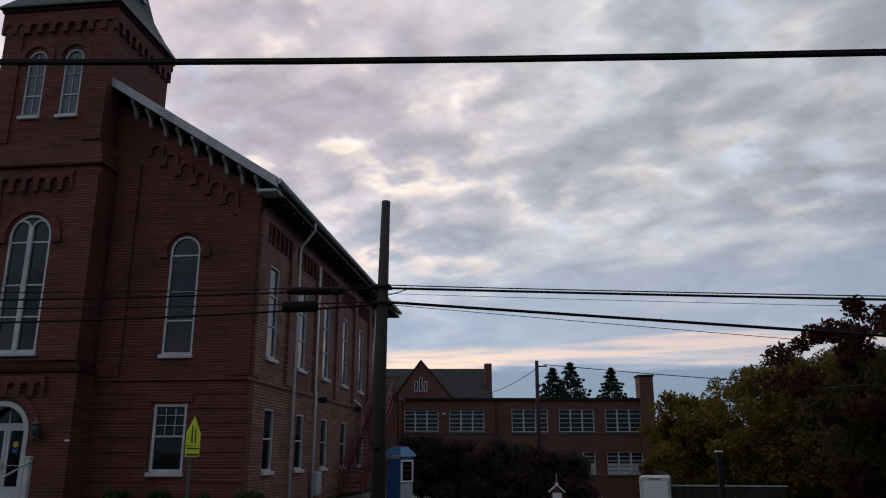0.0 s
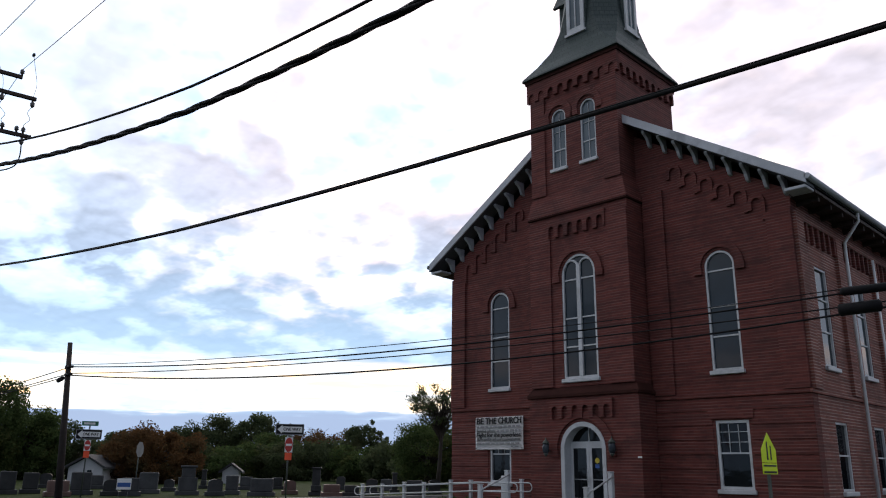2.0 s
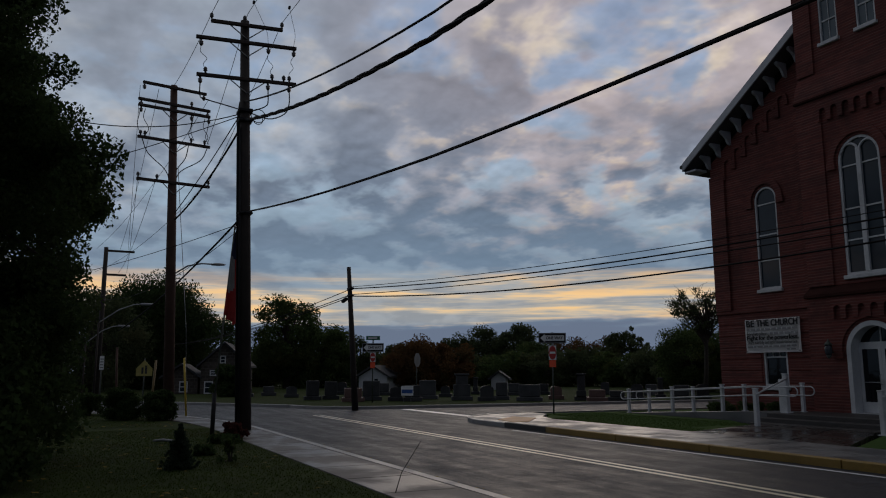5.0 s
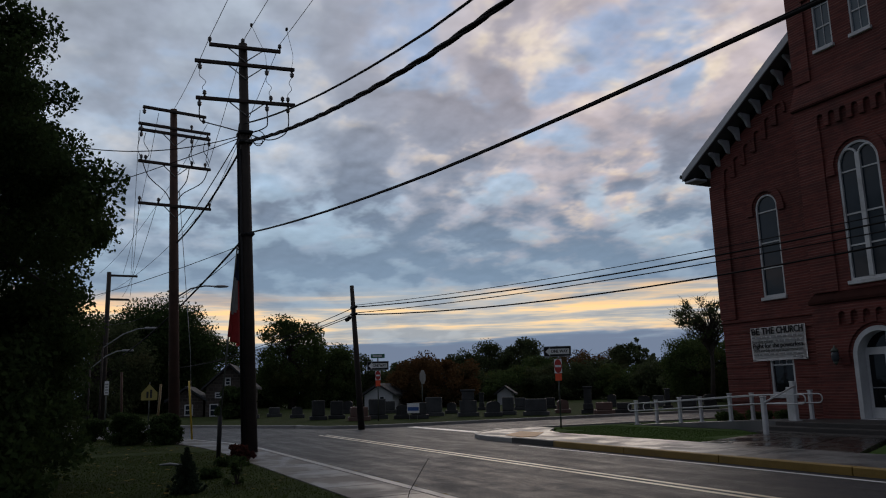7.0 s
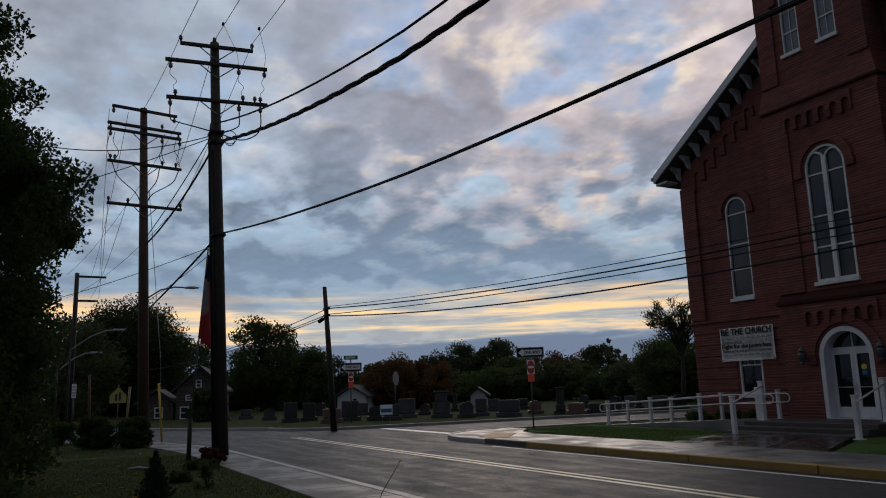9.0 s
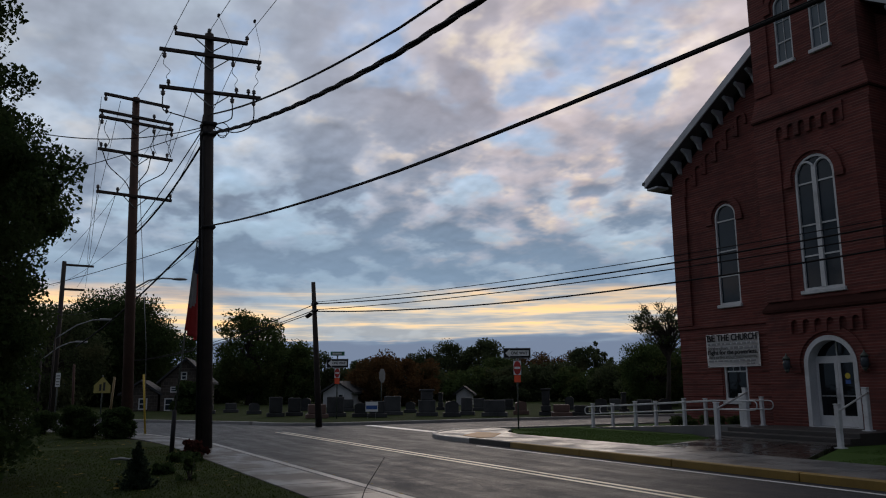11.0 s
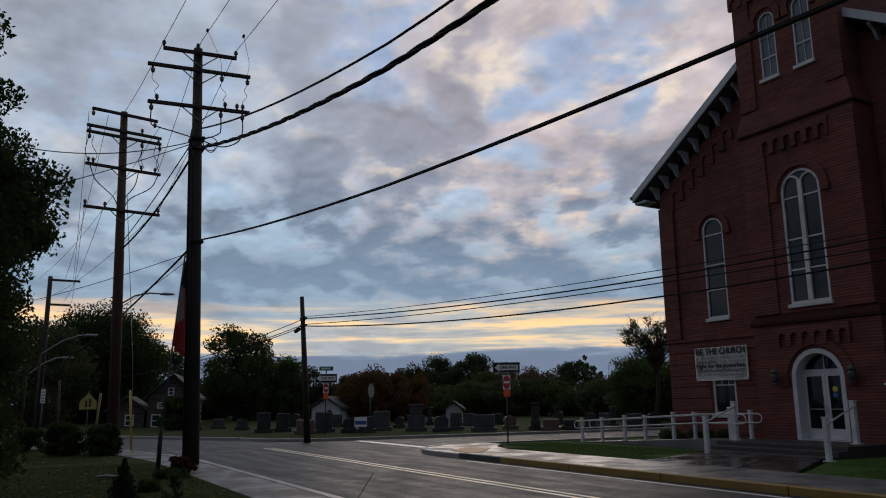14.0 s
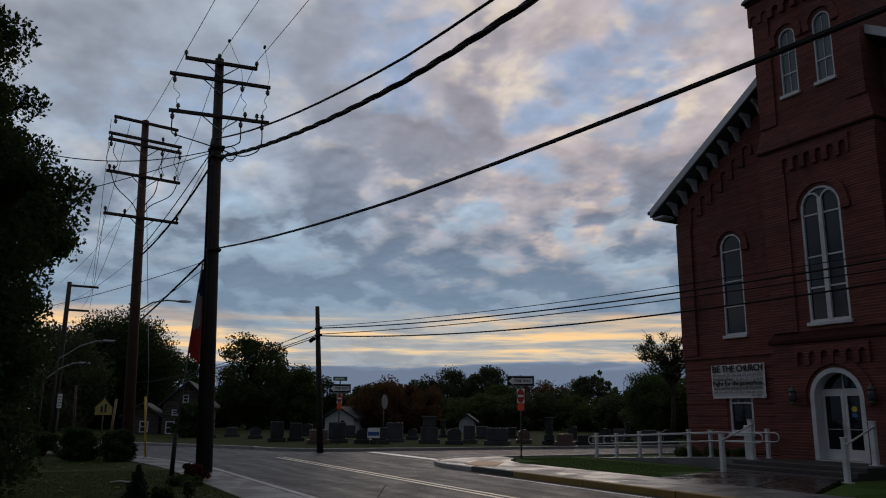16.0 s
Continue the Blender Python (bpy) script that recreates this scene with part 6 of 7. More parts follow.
def tree(x, y, z, height, rx, rz, material, label, clumps=40, per=70, leaf=0.22, clump_r=0.28, trunk=0.25, crown_base=None, ry=None, sparse=False, shape=None, name="tree"):
    t = thing(name, pose(x, y, z), label, "tree", group="trees")
    ry = ry or rx
    if not sparse and leaf > 0.11:
        clumps, per, leaf = int(clumps * 1.9), int(per * 2.2), leaf * 0.54
        clump_r = max(clump_r, 0.31)
    if not sparse and material is not M_LEAF_RED:
        rz = max(rz, 0.49 * height)
    cz = height - rz
    cent, rad = [], []
    for k in range(clumps):
        while True:
            v = Vector((rnd.uniform(-1, 1), rnd.uniform(-1, 1), rnd.uniform(-1, 1)))
            if 0.35 < v.length < 1.0:
                break
        if not sparse:
            v = v.normalized() * (0.5 + 0.5 * rnd.random() ** 0.6)
        wob = 1 + 0.22 * noise.noise(Vector((v.x * 1.7 + x, v.y * 1.7 + y, v.z * 1.7)))
        q = Vector((v.x * rx * wob, v.y * ry * wob, cz + v.z * rz * wob * 0.95))
        if shape:
            q = shape(q)
        if q.z < 0.3:
            q.z = 0.3 + rnd.random() * 0.5
        cent.append(tuple(q))
        rad.append(min(rx, rz) * clump_r * rnd.uniform(0.65, 1.25))
    bm = bmesh.new()
    lean = Vector((rnd.uniform(-0.3, 0.3), rnd.uniform(-0.3, 0.3), 0))
    stem = [Vector((0, 0, -0.2)), Vector((0, 0, max(0.3, cz * 0.35))) + lean * 0.5, Vector((0, 0, cz)) + lean, Vector((0, 0, cz + rz * 0.6)) + lean * 0.4]
    tube(bm, stem, [trunk * 1.25, trunk, trunk * 0.6, trunk * 0.15], 8)
    part("trunk", bm, M_BARK, t)
    bm = bmesh.new()
    picks = cent if sparse else cent[::3]
    for q in picks:
        q = Vector(q)
        h = rnd.uniform(0.3, 0.85)
        start = stem[1].lerp(stem[2], h)
        mid = start.lerp(q, 0.5) + Vector((0, 0, 0.12 * (q - start).length))
        tube(bm, [start, mid, q], [trunk * 0.34, trunk * 0.2, trunk * 0.06], 5, caps=False)
        if sparse:
            for _ in range(4):
                w = q + Vector((rnd.uniform(-1, 1), rnd.uniform(-1, 1), rnd.uniform(-0.2, 1))) * rx * 0.28
                tube(bm, [mid.lerp(q, 0.6), q.lerp(w, 0.6), w], [trunk * 0.12, trunk * 0.07, trunk * 0.03], 4, caps=False)
    part("branchwork", bm, M_BARK, t)
    ob = new("crown", leaf_mesh("crown", cent, rad, per, leaf, material))
    ob.parent = t
    return t


def conifer(x, y, z, height, r, label, tiers=16, name="conifer", leaf=0.35, per=16):
    t = thing(name, pose(x, y, z), label, "tree", group="trees")
    part("trunk", tubed([(0, 0, -0.1), (0, 0, height)], [max(0.02, 0.022 * height), 0.01], 7), M_BARK, t)
    cent, rad = [], []
    for k in range(tiers):
        f = k / (tiers - 1)
        rr = r * (1 - f) ** 0.9 * (1 + 0.18 * ((k % 3) - 1)) + 0.02 * r
        zz = height * (0.10 + 0.88 * f)
        m = max(3, int(9 * (1 - f) + 3))
        for j in range(m):
            a = 6.283 * j / m + k * 0.7 + rnd.uniform(-0.25, 0.25)
            reach = rr * rnd.uniform(0.75, 1.15)
            for s in (0.35, 0.68, 1.0):
                cent.append((reach * s * math.cos(a), reach * s * math.sin(a), zz - 0.16 * reach * s))
                rad.append(0.11 * r * (1.2 - 0.75 * s) * (0.45 + 0.55 * (1 - f)))
    ob = new("crown", leaf_mesh("crown", cent, rad, per, leaf, M_NEEDLE, 0.6, 0.5))
    ob.parent = t
    return t


def shrub(x, y, z, r, h, material, label, per=90, clumps=30, leaf=0.05, name="shrub", group="shrubs"):
    t = thing(name, pose(x, y, z), label, "shrub", group=group)
    cent, rad = [], []
    bm = bmesh.new()
    for k in range(clumps):
        a, u = rnd.uniform(0, 6.283), rnd.random() ** 0.5
        f = rnd.random()
        q = (r * u * math.cos(a) * (1 - 0.35 * f), r * u * math.sin(a) * (1 - 0.35 * f), 0.12 * h + 0.75 * h * f)
        cent.append(q)
        rad.append(r * rnd.uniform(0.25, 0.42))
        if k % 3 == 0:
            tube(bm, [(0.05 * q[0], 0.05 * q[1], -0.05), (0.4 * q[0], 0.4 * q[1], 0.5 * q[2]), q], [0.02, 0.014, 0.005], 4, caps=False)
    part("stems", bm, M_BARK, t)
    ob = new("foliage", leaf_mesh("foliage", cent, rad, per, leaf, material))
    ob.parent = t
    return t


def at(az, dist):
    return -dist * math.sin(radians(az)), dist * math.cos(radians(az))


def build_near_trees():
    # the broad maple on the lawn: reaches from the grass past the picture's top
    def lean_out(q):
        z = q.z
        profile = ((0.0, 3.4), (1.3, 3.55), (3.0, 3.6), (3.8, 3.9), (4.7, 3.8), (5.4, 3.1), (6.0, 2.85), (6.5, 3.3), (7.0, 2.75), (7.5, 2.05), (7.9, 1.1), (8.2, -0.4), (11.0, -1.6))
        edge = profile[-1][1]
        for (z0, e0), (z1, e1) in zip(profile, profile[1:]):
            if z0 <= z < z1:
                edge = e0 + (e1 - e0) * (z - z0) / (z1 - z0)
        edge -= 0.34 + 0.85 * max(0.0, noise.noise(Vector((q.x * 0.22, q.z * 1.25, 3.0))))
        if q.y > edge:
            q.y = edge - 0.5 * rnd.random() ** 2
        return q
    tree(-14.6, -3.05, 0, 10.9, 3.9, 5.4, M_LEAF_DARK, "broad dark maple tree in full leaf on the lawn", clumps=620, per=500, leaf=0.039, clump_r=0.115, trunk=0.28, ry=5.2, shape=lean_out)
    for px, py, h, r in ((-14.6, -1.15, 3.6, 1.5), (-17.2, -1.1, 3.4, 1.6), (-12.6, -1.3, 2.6, 1.2)):
        shrub(px, py, 0.05, r, h, M_LEAF_DARK, "dark overgrown shrub under the maple", per=300, clumps=60, leaf=0.055)
    # lawn shrubs
    shrub(-28.25, 1.98, 0.06, 0.62, 1.1, M_LEAF_DARK, "clipped round dark bush on the lawn", per=300, clumps=50, leaf=0.035)
    shrub(-27.5, 3.02, 0.06, 0.55, 1.02, M_LEAF_DARK, "clipped round dark bush on the lawn", per=300, clumps=50, leaf=0.035)
    shrub(-31.5, 1.0, 0.06, 0.6, 0.8, M_LEAF_DARK, "low dark bush on the lawn", per=200, clumps=30, leaf=0.04)
    conifer(-13.63, 1.90, 0.06, 0.72, 0.27, "small dark dwarf conifer on the lawn", 14, "dwarf_conifer", 0.035, 26)
    shrub(-15.6, 2.60, 0.06, 0.20, 0.20, M_LEAF_DARK, "leafy green border plants on the lawn", per=26, clumps=18, leaf=0.045)
    shrub(-14.4, 2.85, 0.06, 0.20, 0.5, M_LEAF_DARK, "tall thin border plant on the lawn", per=9, clumps=16, leaf=0.05)
    shrub(-18.0, 3.40, 0.06, 0.36, 0.18, M_LEAF_DARK, "low green border plants by the pole", per=60, clumps=22, leaf=0.04)
    shrub(-19.2, 3.85, 0.06, 0.28, 0.42, M_LEAF_RED, "small dark red shrub by the pole", per=60, clumps=20, leaf=0.05)
    bm = tubed([(-18.7, 2.0, 0.13), (-18.55, 2.2, 0.15), (-18.3, 2.35, 0.14), (-18.1, 2.62, 0.12)], [0.02, 0.032, 0.03, 0.012], 7)
    solo("fallen_branch", bm, M_SIGNGREY, "pale fallen branch lying on the lawn", "branch")
    solo("marker_stick", tubed([(-9.75, 4.05, 0.05), (-10.0, 4.25, 0.30), (-10.42, 4.72, 0.66)], [0.007, 0.006, 0.005], 6), M_BLACK, "thin dark driveway marker stick leaning over the pavement", "marker stick")


def build_far_trees():
    d = 80
    tree(*at(84.6, d), 0, 10.9, 5.4, 5.6, M_LEAF_DARK, "rounded dark tree beyond the bend", clumps=230, per=90, leaf=0.22, clump_r=0.30, trunk=0.4)
    tree(*at(81.5, 95), 0, 8.8, 5.0, 4.4, M_LEAF_DARK, "rounded dark tree beyond the bend", clumps=60, per=100, leaf=0.25, trunk=0.4)
    tree(*at(88.5, 70), 0, 8.2, 4.5, 4.2, M_LEAF_MID, "dark tree behind the lawn", clumps=60, per=90, leaf=0.22, trunk=0.3)
    tree(*at(75.4, d), 0, 9.1, 3.4, 4.6, M_LEAF_GREEN, "green roadside tree with an open crown", clumps=90, per=80, leaf=0.22, clump_r=0.25, trunk=0.35)
    tree(*at(72.7, 82), 0, 6.6, 3.0, 3.4, M_LEAF_GREEN, "green roadside tree in full leaf", clumps=75, per=80, leaf=0.22, trunk=0.3)
    tree(*at(70.2, 84), 0, 5.4, 2.6, 2.7, M_LEAF_MID, "dark low tree beyond the graves", clumps=40, per=80, leaf=0.22, trunk=0.25)
    tree(*at(67.8, 95), 0, 5.3, 3.0, 2.7, M_LEAF_MID, "dark low tree beyond the graves", clumps=40, per=80, leaf=0.24, trunk=0.25)
    tree(*at(65.2, 70), 0, 4.7, 4.1, 2.6, M_LEAF_RUST, "low spreading tree with rust brown leaves", clumps=90, per=110, leaf=0.18, clump_r=0.3, trunk=0.3)
    tree(*at(63.0, 140), 0, 8.0, 4.6, 4.2, M_LEAF_MID, "dark distant tree beyond the cemetery", clumps=50, per=70, leaf=0.34, trunk=0.4)
    tree(*at(60.8, 140), 0, 10.1, 4.6, 5.6, M_LEAF_MID, "tall dark distant tree with an open crown", clumps=60, per=60, leaf=0.34, clump_r=0.22, trunk=0.4)
    tree(*at(58.6, 138), 0, 10.6, 4.0, 5.6, M_LEAF_MID, "tall dark distant tree with an open crown", clumps=60, per=60, leaf=0.34, clump_r=0.22, trunk=0.4)
    tree(*at(57.2, 120), 0, 6.6, 3.6, 3.4, M_LEAF_GREEN, "distant green tree beyond the cemetery", clumps=40, per=70, leaf=0.3, trunk=0.3)
    tree(*at(55.0, 150), 0, 8.8, 4.6, 4.6, M_LEAF_RUST, "distant half-bare tree beyond the cemetery", clumps=60, per=75, leaf=0.20, trunk=0.35, sparse=True)
    tree(*at(53.0, 140), 0, 8.8, 4.4, 4.6, M_LEAF_RUST, "distant half-bare tree beyond the cemetery", clumps=60, per=80, leaf=0.20, trunk=0.35, sparse=True)
    tree(*at(51.3, 120), 0, 7.6, 2.9, 4.0, M_LEAF_MID, "distant dark tree beyond the cemetery", clumps=44, per=70, leaf=0.3, trunk=0.3)
    tree(*at(50.0, 130), 0, 9.3, 2.0, 4.6, M_LEAF_MID, "distant slender half-bare tree", clumps=40, per=20, leaf=0.30, trunk=0.25, sparse=True)
    tree(*at(48.0, 90), 0, 5.4, 2.6, 3.0, M_LEAF_MID, "dark bushy tree by the cemetery", clumps=44, per=80, leaf=0.22, trunk=0.25)
    tree(*at(45.6, 80), 0, 6.0, 3.2, 3.2, M_LEAF_MID, "dark bushy tree by the cemetery", clumps=60, per=90, leaf=0.20, trunk=0.3)
    tree(*at(46.2, 66), 0, 5.4, 2.8, 2.6, M_LEAF_GREEN, "dark bushy tree beside the church", clumps=60, per=90, leaf=0.16, trunk=0.3)
    tree(*at(45.6, 60), 0, 7.9, 2.5, 1.75, M_LEAF_MID, "airy tree with fine branches beside the church", clumps=95, per=52, leaf=0.075, clump_r=0.24, trunk=0.15, sparse=True)
    tree(*at(42.2, 66), 0, 6.2, 2.6, 3.4, M_LEAF_MID, "dark tree beside the church", clumps=50, per=90, leaf=0.16, trunk=0.25)
    for az, dist, h, r, m in ((79, 90, 4.6, 4, M_LEAF_MID), (77, 92, 4.2, 4, M_LEAF_MID), (62, 96, 3.8, 4.4, M_LEAF_MID), (59, 92, 4.0, 4.6, M_LEAF_GREEN), (56, 90, 4.0, 4.4, M_LEAF_MID),
                              (53.5, 92, 4.2, 4.2, M_LEAF_MID), (51, 88, 3.9, 4.0, M_LEAF_GREEN), (68.5, 100, 4.0, 4.2, M_LEAF_MID), (72, 100, 4.4, 4.2, M_LEAF_MID), (48.5, 80, 3.8, 3.6, M_LEAF_MID), (46.5, 70, 3.2, 3.0, M_LEAF_MID)):
        tree(*at(az, dist), 0, h, r, h * 0.52, m, "low dark thicket behind the graves", clumps=50, per=70, leaf=0.26, clump_r=0.4, trunk=0.15)
    # right of the school
    for x, y, h, rx, m, lb in ((14.1, 50, 10.2, 4.3, M_LEAF_YELLOW, "tree with yellowing autumn leaves"), (10.6, 53, 8.7, 3.3, M_LEAF_YELLOW, "tree with yellowing autumn leaves"), (16.8, 48, 9.9, 4.4, M_LEAF_YELLOW, "tree with yellowing autumn leaves"),
                               (18.4, 43, 8.6, 4.0, M_LEAF_OLIVE, "dull olive tree behind the lot")):
        tree(x, y, fall(x, y), h, rx, h * 0.44, m, lb, clumps=165, per=300, leaf=0.105, clump_r=0.21, trunk=0.25)
    tree(13.9, 28.4, fall(12, 28), 7.6, 5.3, 2.9, M_LEAF_RED, "dark red maple tree at the lot's edge", clumps=110, per=230, leaf=0.09, clump_r=0.17, trunk=0.25)
    tree(14.6, 31.0, fall(12, 31), 6.0, 3.7, 3.0, M_LEAF_OLIVE, "dense olive tree at the lot's edge", clumps=140, per=260, leaf=0.10, clump_r=0.26, trunk=0.25)
    shrub(11.6, 30.0, fall(11, 30), 0.8, 1.6, M_LEAF_RED, "crimson shrub at the lot's edge", per=160, clumps=30, leaf=0.07)
    for x, y, h, r in ((3.2, 108, 17.0, 9.4), (5.8, 112, 18.2, 10.2), (11.3, 110, 17.2, 8.0)):
        conifer(x, y, -3.6, h, r, "dark spruce behind the school", 34, "spruce", 0.20, 46)
    tree(-7.6, 112, -3.6, 15.9, 3.0, 4.0, M_LEAF_DARK, "dark tree behind the school roof", clumps=30, per=60, leaf=0.3, trunk=0.3)
    for k, (x, h) in enumerate(((-5.3, 3.2), (-3.6, 3.5), (-1.8, 3.6), (0.0, 3.3), (1.5, 2.9))):
        shrub(x, 38.6 + 0.3 * (k % 2), fall(x, 38.6), 1.35, h, M_LEAF_HEDGE, "tall dark hedge shrub beside the lot", per=300, clumps=70, leaf=0.070, group="hedge shrubs")
    for x in (-22.0, -20.6, -19.4):
        shrub(x, 22.2, 0.05, 0.5, 0.55, M_LEAF_GREEN, "low green shrub under the church wall", per=120, clumps=26, leaf=0.04)
    for x in (-11.8, -10.6, -9.5, -7.9):
        shrub(x, 22.1, 0.05, 0.45, 0.6, M_LEAF_GREEN, "low green shrub under the church wall", per=120, clumps=26, leaf=0.04)


build_near_trees()
build_far_trees()


# ---------------------------------------------------------------- flag, graves, houses, school, lot
def build_flag():
    fp = thing("flagpole", pose(-20.2, 3.50, 0.06), "slim dark flagpole leaning beside the pole, flag hanging limp", "flagpole")
    part("sleeve", tubed([(0.0, 0, 0), (-0.02, 0.02, 1.05)], 0.055, 8), M_BLACK, fp, "dark post sleeve")
    part("staff", tubed([(-0.02, 0.02, 0.9), (-0.08, 0.35, 5.25)], 0.022, 7), M_DARKSTEEL, fp)
    part("finial", lathe(bmesh.new(), [(0.01, -0.04), (0.04, 0.0), (0.01, 0.05)], 8, (-0.08, 0.355, 5.28)), M_STEEL, fp)
    bm = bmesh.new()
    nu, nv = 20, 30
    rows = []
    for j in range(nv + 1):
        f = j / nv
        top = Vector((-0.08, 0.34, 5.18)).lerp(Vector((-0.05, 0.19, 3.0)), f)
        spread = 0.05 + 0.32 * f
        rows.append([bm.verts.new((top.x + 0.05 * math.sin(9 * i / nu + 2 * f) * (0.4 + f), top.y + spread * (0.25 + 0.75 * abs(math.sin(0.5 + 5.2 * i / nu))) * (i / nu) ** 0.6 - 0.05 * f,
                                   top.z - 0.25 * (i / nu) * (0.3 + 0.7 * f))) for i in range(nu + 1)])
    for j in range(nv):
        for i in range(nu):
            fc = bm.faces.new((rows[j][i], rows[j][i + 1], rows[j + 1][i + 1], rows[j + 1][i]))
            fc.smooth = True
            f = j / nv
            fc.material_index = 2 if f < 0.30 else (1 if f < 0.74 - 0.25 * abs(i / nu - 0.2) and i < 0.66 * nu else 0)
    bmesh.ops.solidify(bm, geom=bm.faces[:], thickness=0.004)
    part("flag", bm, (M_FLAG_R, M_FLAG_W, M_FLAG_B), fp, "limp red, white and dark blue flag")


def gravestone(kind, w, h, d, material):
    bm = bmesh.new()
    box(bm, -w / 2 - 0.12, w / 2 + 0.12, -d / 2 - 0.08, d / 2 + 0.08, 0, 0.22, bevel=0.02)
    if kind == "round":
        r = w / 2
        pts = [(-r, 0.22), (r, 0.22)] + [(r * math.cos(math.pi * k / 10), h - 0.25 * w + 0.25 * w * math.sin(math.pi * k / 10)) for k in range(11)]
        prism(bm, pts, -d / 2, d / 2)
    elif kind == "obelisk":
        box(bm, -w / 2, w / 2, -w / 2, w / 2, 0.22, 0.55, bevel=0.03)
        box(bm, -w * 0.4, w * 0.4, -w * 0.4, w * 0.4, 0.55, h - 0.1, bevel=0.03)
        box(bm, -w * 0.5, w * 0.5, -w * 0.5, w * 0.5, h - 0.1, h, bevel=0.03)
    elif kind == "stepped":
        box(bm, -w / 2, w / 2, -d / 2, d / 2, 0.22, h * 0.62, bevel=0.03)
        box(bm, -w * 0.36, w * 0.36, -d * 0.42, d * 0.42, h * 0.62, h - 0.06, bevel=0.03)
        box(bm, -w * 0.44, w * 0.44, -d / 2, d / 2, h - 0.06, h + 0.06, bevel=0.03)
    else:
        box(bm, -w / 2, w / 2, -d / 2, d / 2, 0.22, h, bevel=0.04)
    return mesh_of("gravestone", bm, material)


def build_graves():
    rows = [(73.5, "slab", 1.0, 1.5, 45), (72.2, "slab", 1.0, 1.4, 46), (70.6, "slab", 1.3, 0.95, 42), (69.3, "slab", 1.3, 1.5, 44), (67.5, "round", 0.9, 1.0, 43), (66.3, "slab", 1.15, 1.15, 42.5),
            (65.2, "slab", 1.35, 1.5, 46), (62.7, "stepped", 1.3, 2.0, 44), (60.9, "round", 1.0, 1.1, 43), (59.8, "slab", 0.9, 1.35, 45), (57.8, "slab", 1.6, 1.2, 43), (55.9, "round", 0.9, 1.0, 46),
            (54.1, "obelisk", 0.75, 2.1, 44.5), (53.0, "slab", 1.2, 0.8, 43), (51.6, "slab", 1.1, 0.7, 44), (50.2, "round", 0.9, 1.2, 46), (48.6, "obelisk", 0.5, 1.7, 50), (47.2, "slab", 1.2, 1.1, 47),
            (45.8, "round", 1.0, 1.15, 49), (78.2, "slab", 1.1, 0.7, 52), (76.6, "slab", 1.0, 0.8, 54), (75.0, "round", 0.9, 0.9, 50), (63.9, "round", 0.8, 0.9, 50), (58.9, "slab", 1.0, 1.1, 54),
            (56.8, "slab", 1.0, 1.0, 56), (52.4, "round", 0.8, 1.2, 56), (61.7, "obelisk", 0.5, 1.7, 56), (49.2, "slab", 1.0, 1.0, 55), (68.4, "slab", 1.0, 1.1, 54), (71.4, "round", 0.9, 1.2, 56), (43.9, "slab", 1.1, 1.2, 45), (42.7, "obelisk", 0.5, 1.6, 47)]
    for k, (az, kind, w, h, dist) in enumerate(rows):
        x, y = at(az, dist)
        red = k in (2, 11, 13)
        words = {"slab": "grey granite upright gravestone", "round": "round-topped grey gravestone", "obelisk": "tall grey granite pillar gravestone", "stepped": "large stepped granite family gravestone"}[kind]
        ob = new("gravestone", gravestone(kind, w * 0.72, h * 0.66 + 0.10, 0.28, M_GRANITE_RED if red else M_GRANITE))
        ob.matrix_basis = pose(x, y, 0.09, 0, 0, az + rnd.uniform(-14, 14))
        tagged(ob, (words.replace("grey", "reddish") if red else words) + " in the cemetery grass", "gravestone", "gravestones")


def house(name, m, w, d, wall_h, ridge_h, wall_mat, label, windows, chimney=True):
    h = thing(name, m, label, "house")
    part("wall", prism(bmesh.new(), [(-w / 2, -0.5), (w / 2, -0.5), (w / 2, wall_h), (0, ridge_h), (-w / 2, wall_h)], 0, d), wall_mat, h)
    for s in (-1, 1):
        k = (ridge_h - wall_h) / (w / 2)
        o = [(0, ridge_h + 0.06), (s * (w / 2 + 0.3), wall_h - 0.3 * k + 0.06), (s * (w / 2 + 0.3), wall_h - 0.3 * k + 0.22), (0, ridge_h + 0.22)]
        part("roof", prism(bmesh.new(), o if s > 0 else o[::-1], -0.3, d + 0.3), M_ROOF, h)
    if chimney:
        part("chimney", boxed(w * 0.22, w * 0.34, d * 0.4, d * 0.55, wall_h, ridge_h + 0.6), M_BRICK, h)
    for x, z, ww, hh in windows:
        wn = part("window", holed(bmesh.new(), [(x - ww / 2, z), (x + ww / 2, z), (x + ww / 2, z + hh), (x - ww / 2, z + hh)], [[(x - ww / 2 + 0.08, z + 0.08), (x + ww / 2 - 0.08, z + 0.08), (x + ww / 2 - 0.08, z + hh - 0.08), (x - ww / 2 + 0.08, z + hh - 0.08)]], -0.05, 0.02), M_WHITE, h)
        part("pane", boxed(x - ww / 2 + 0.08, x + ww / 2 - 0.08, -0.02, -0.01, z + 0.08, z + hh - 0.08), M_GLASS, wn)
        part("bar", boxed(x - ww / 2 + 0.08, x + ww / 2 - 0.08, -0.04, -0.021, z + hh / 2 - 0.03, z + hh / 2 + 0.03), M_WHITE, wn)


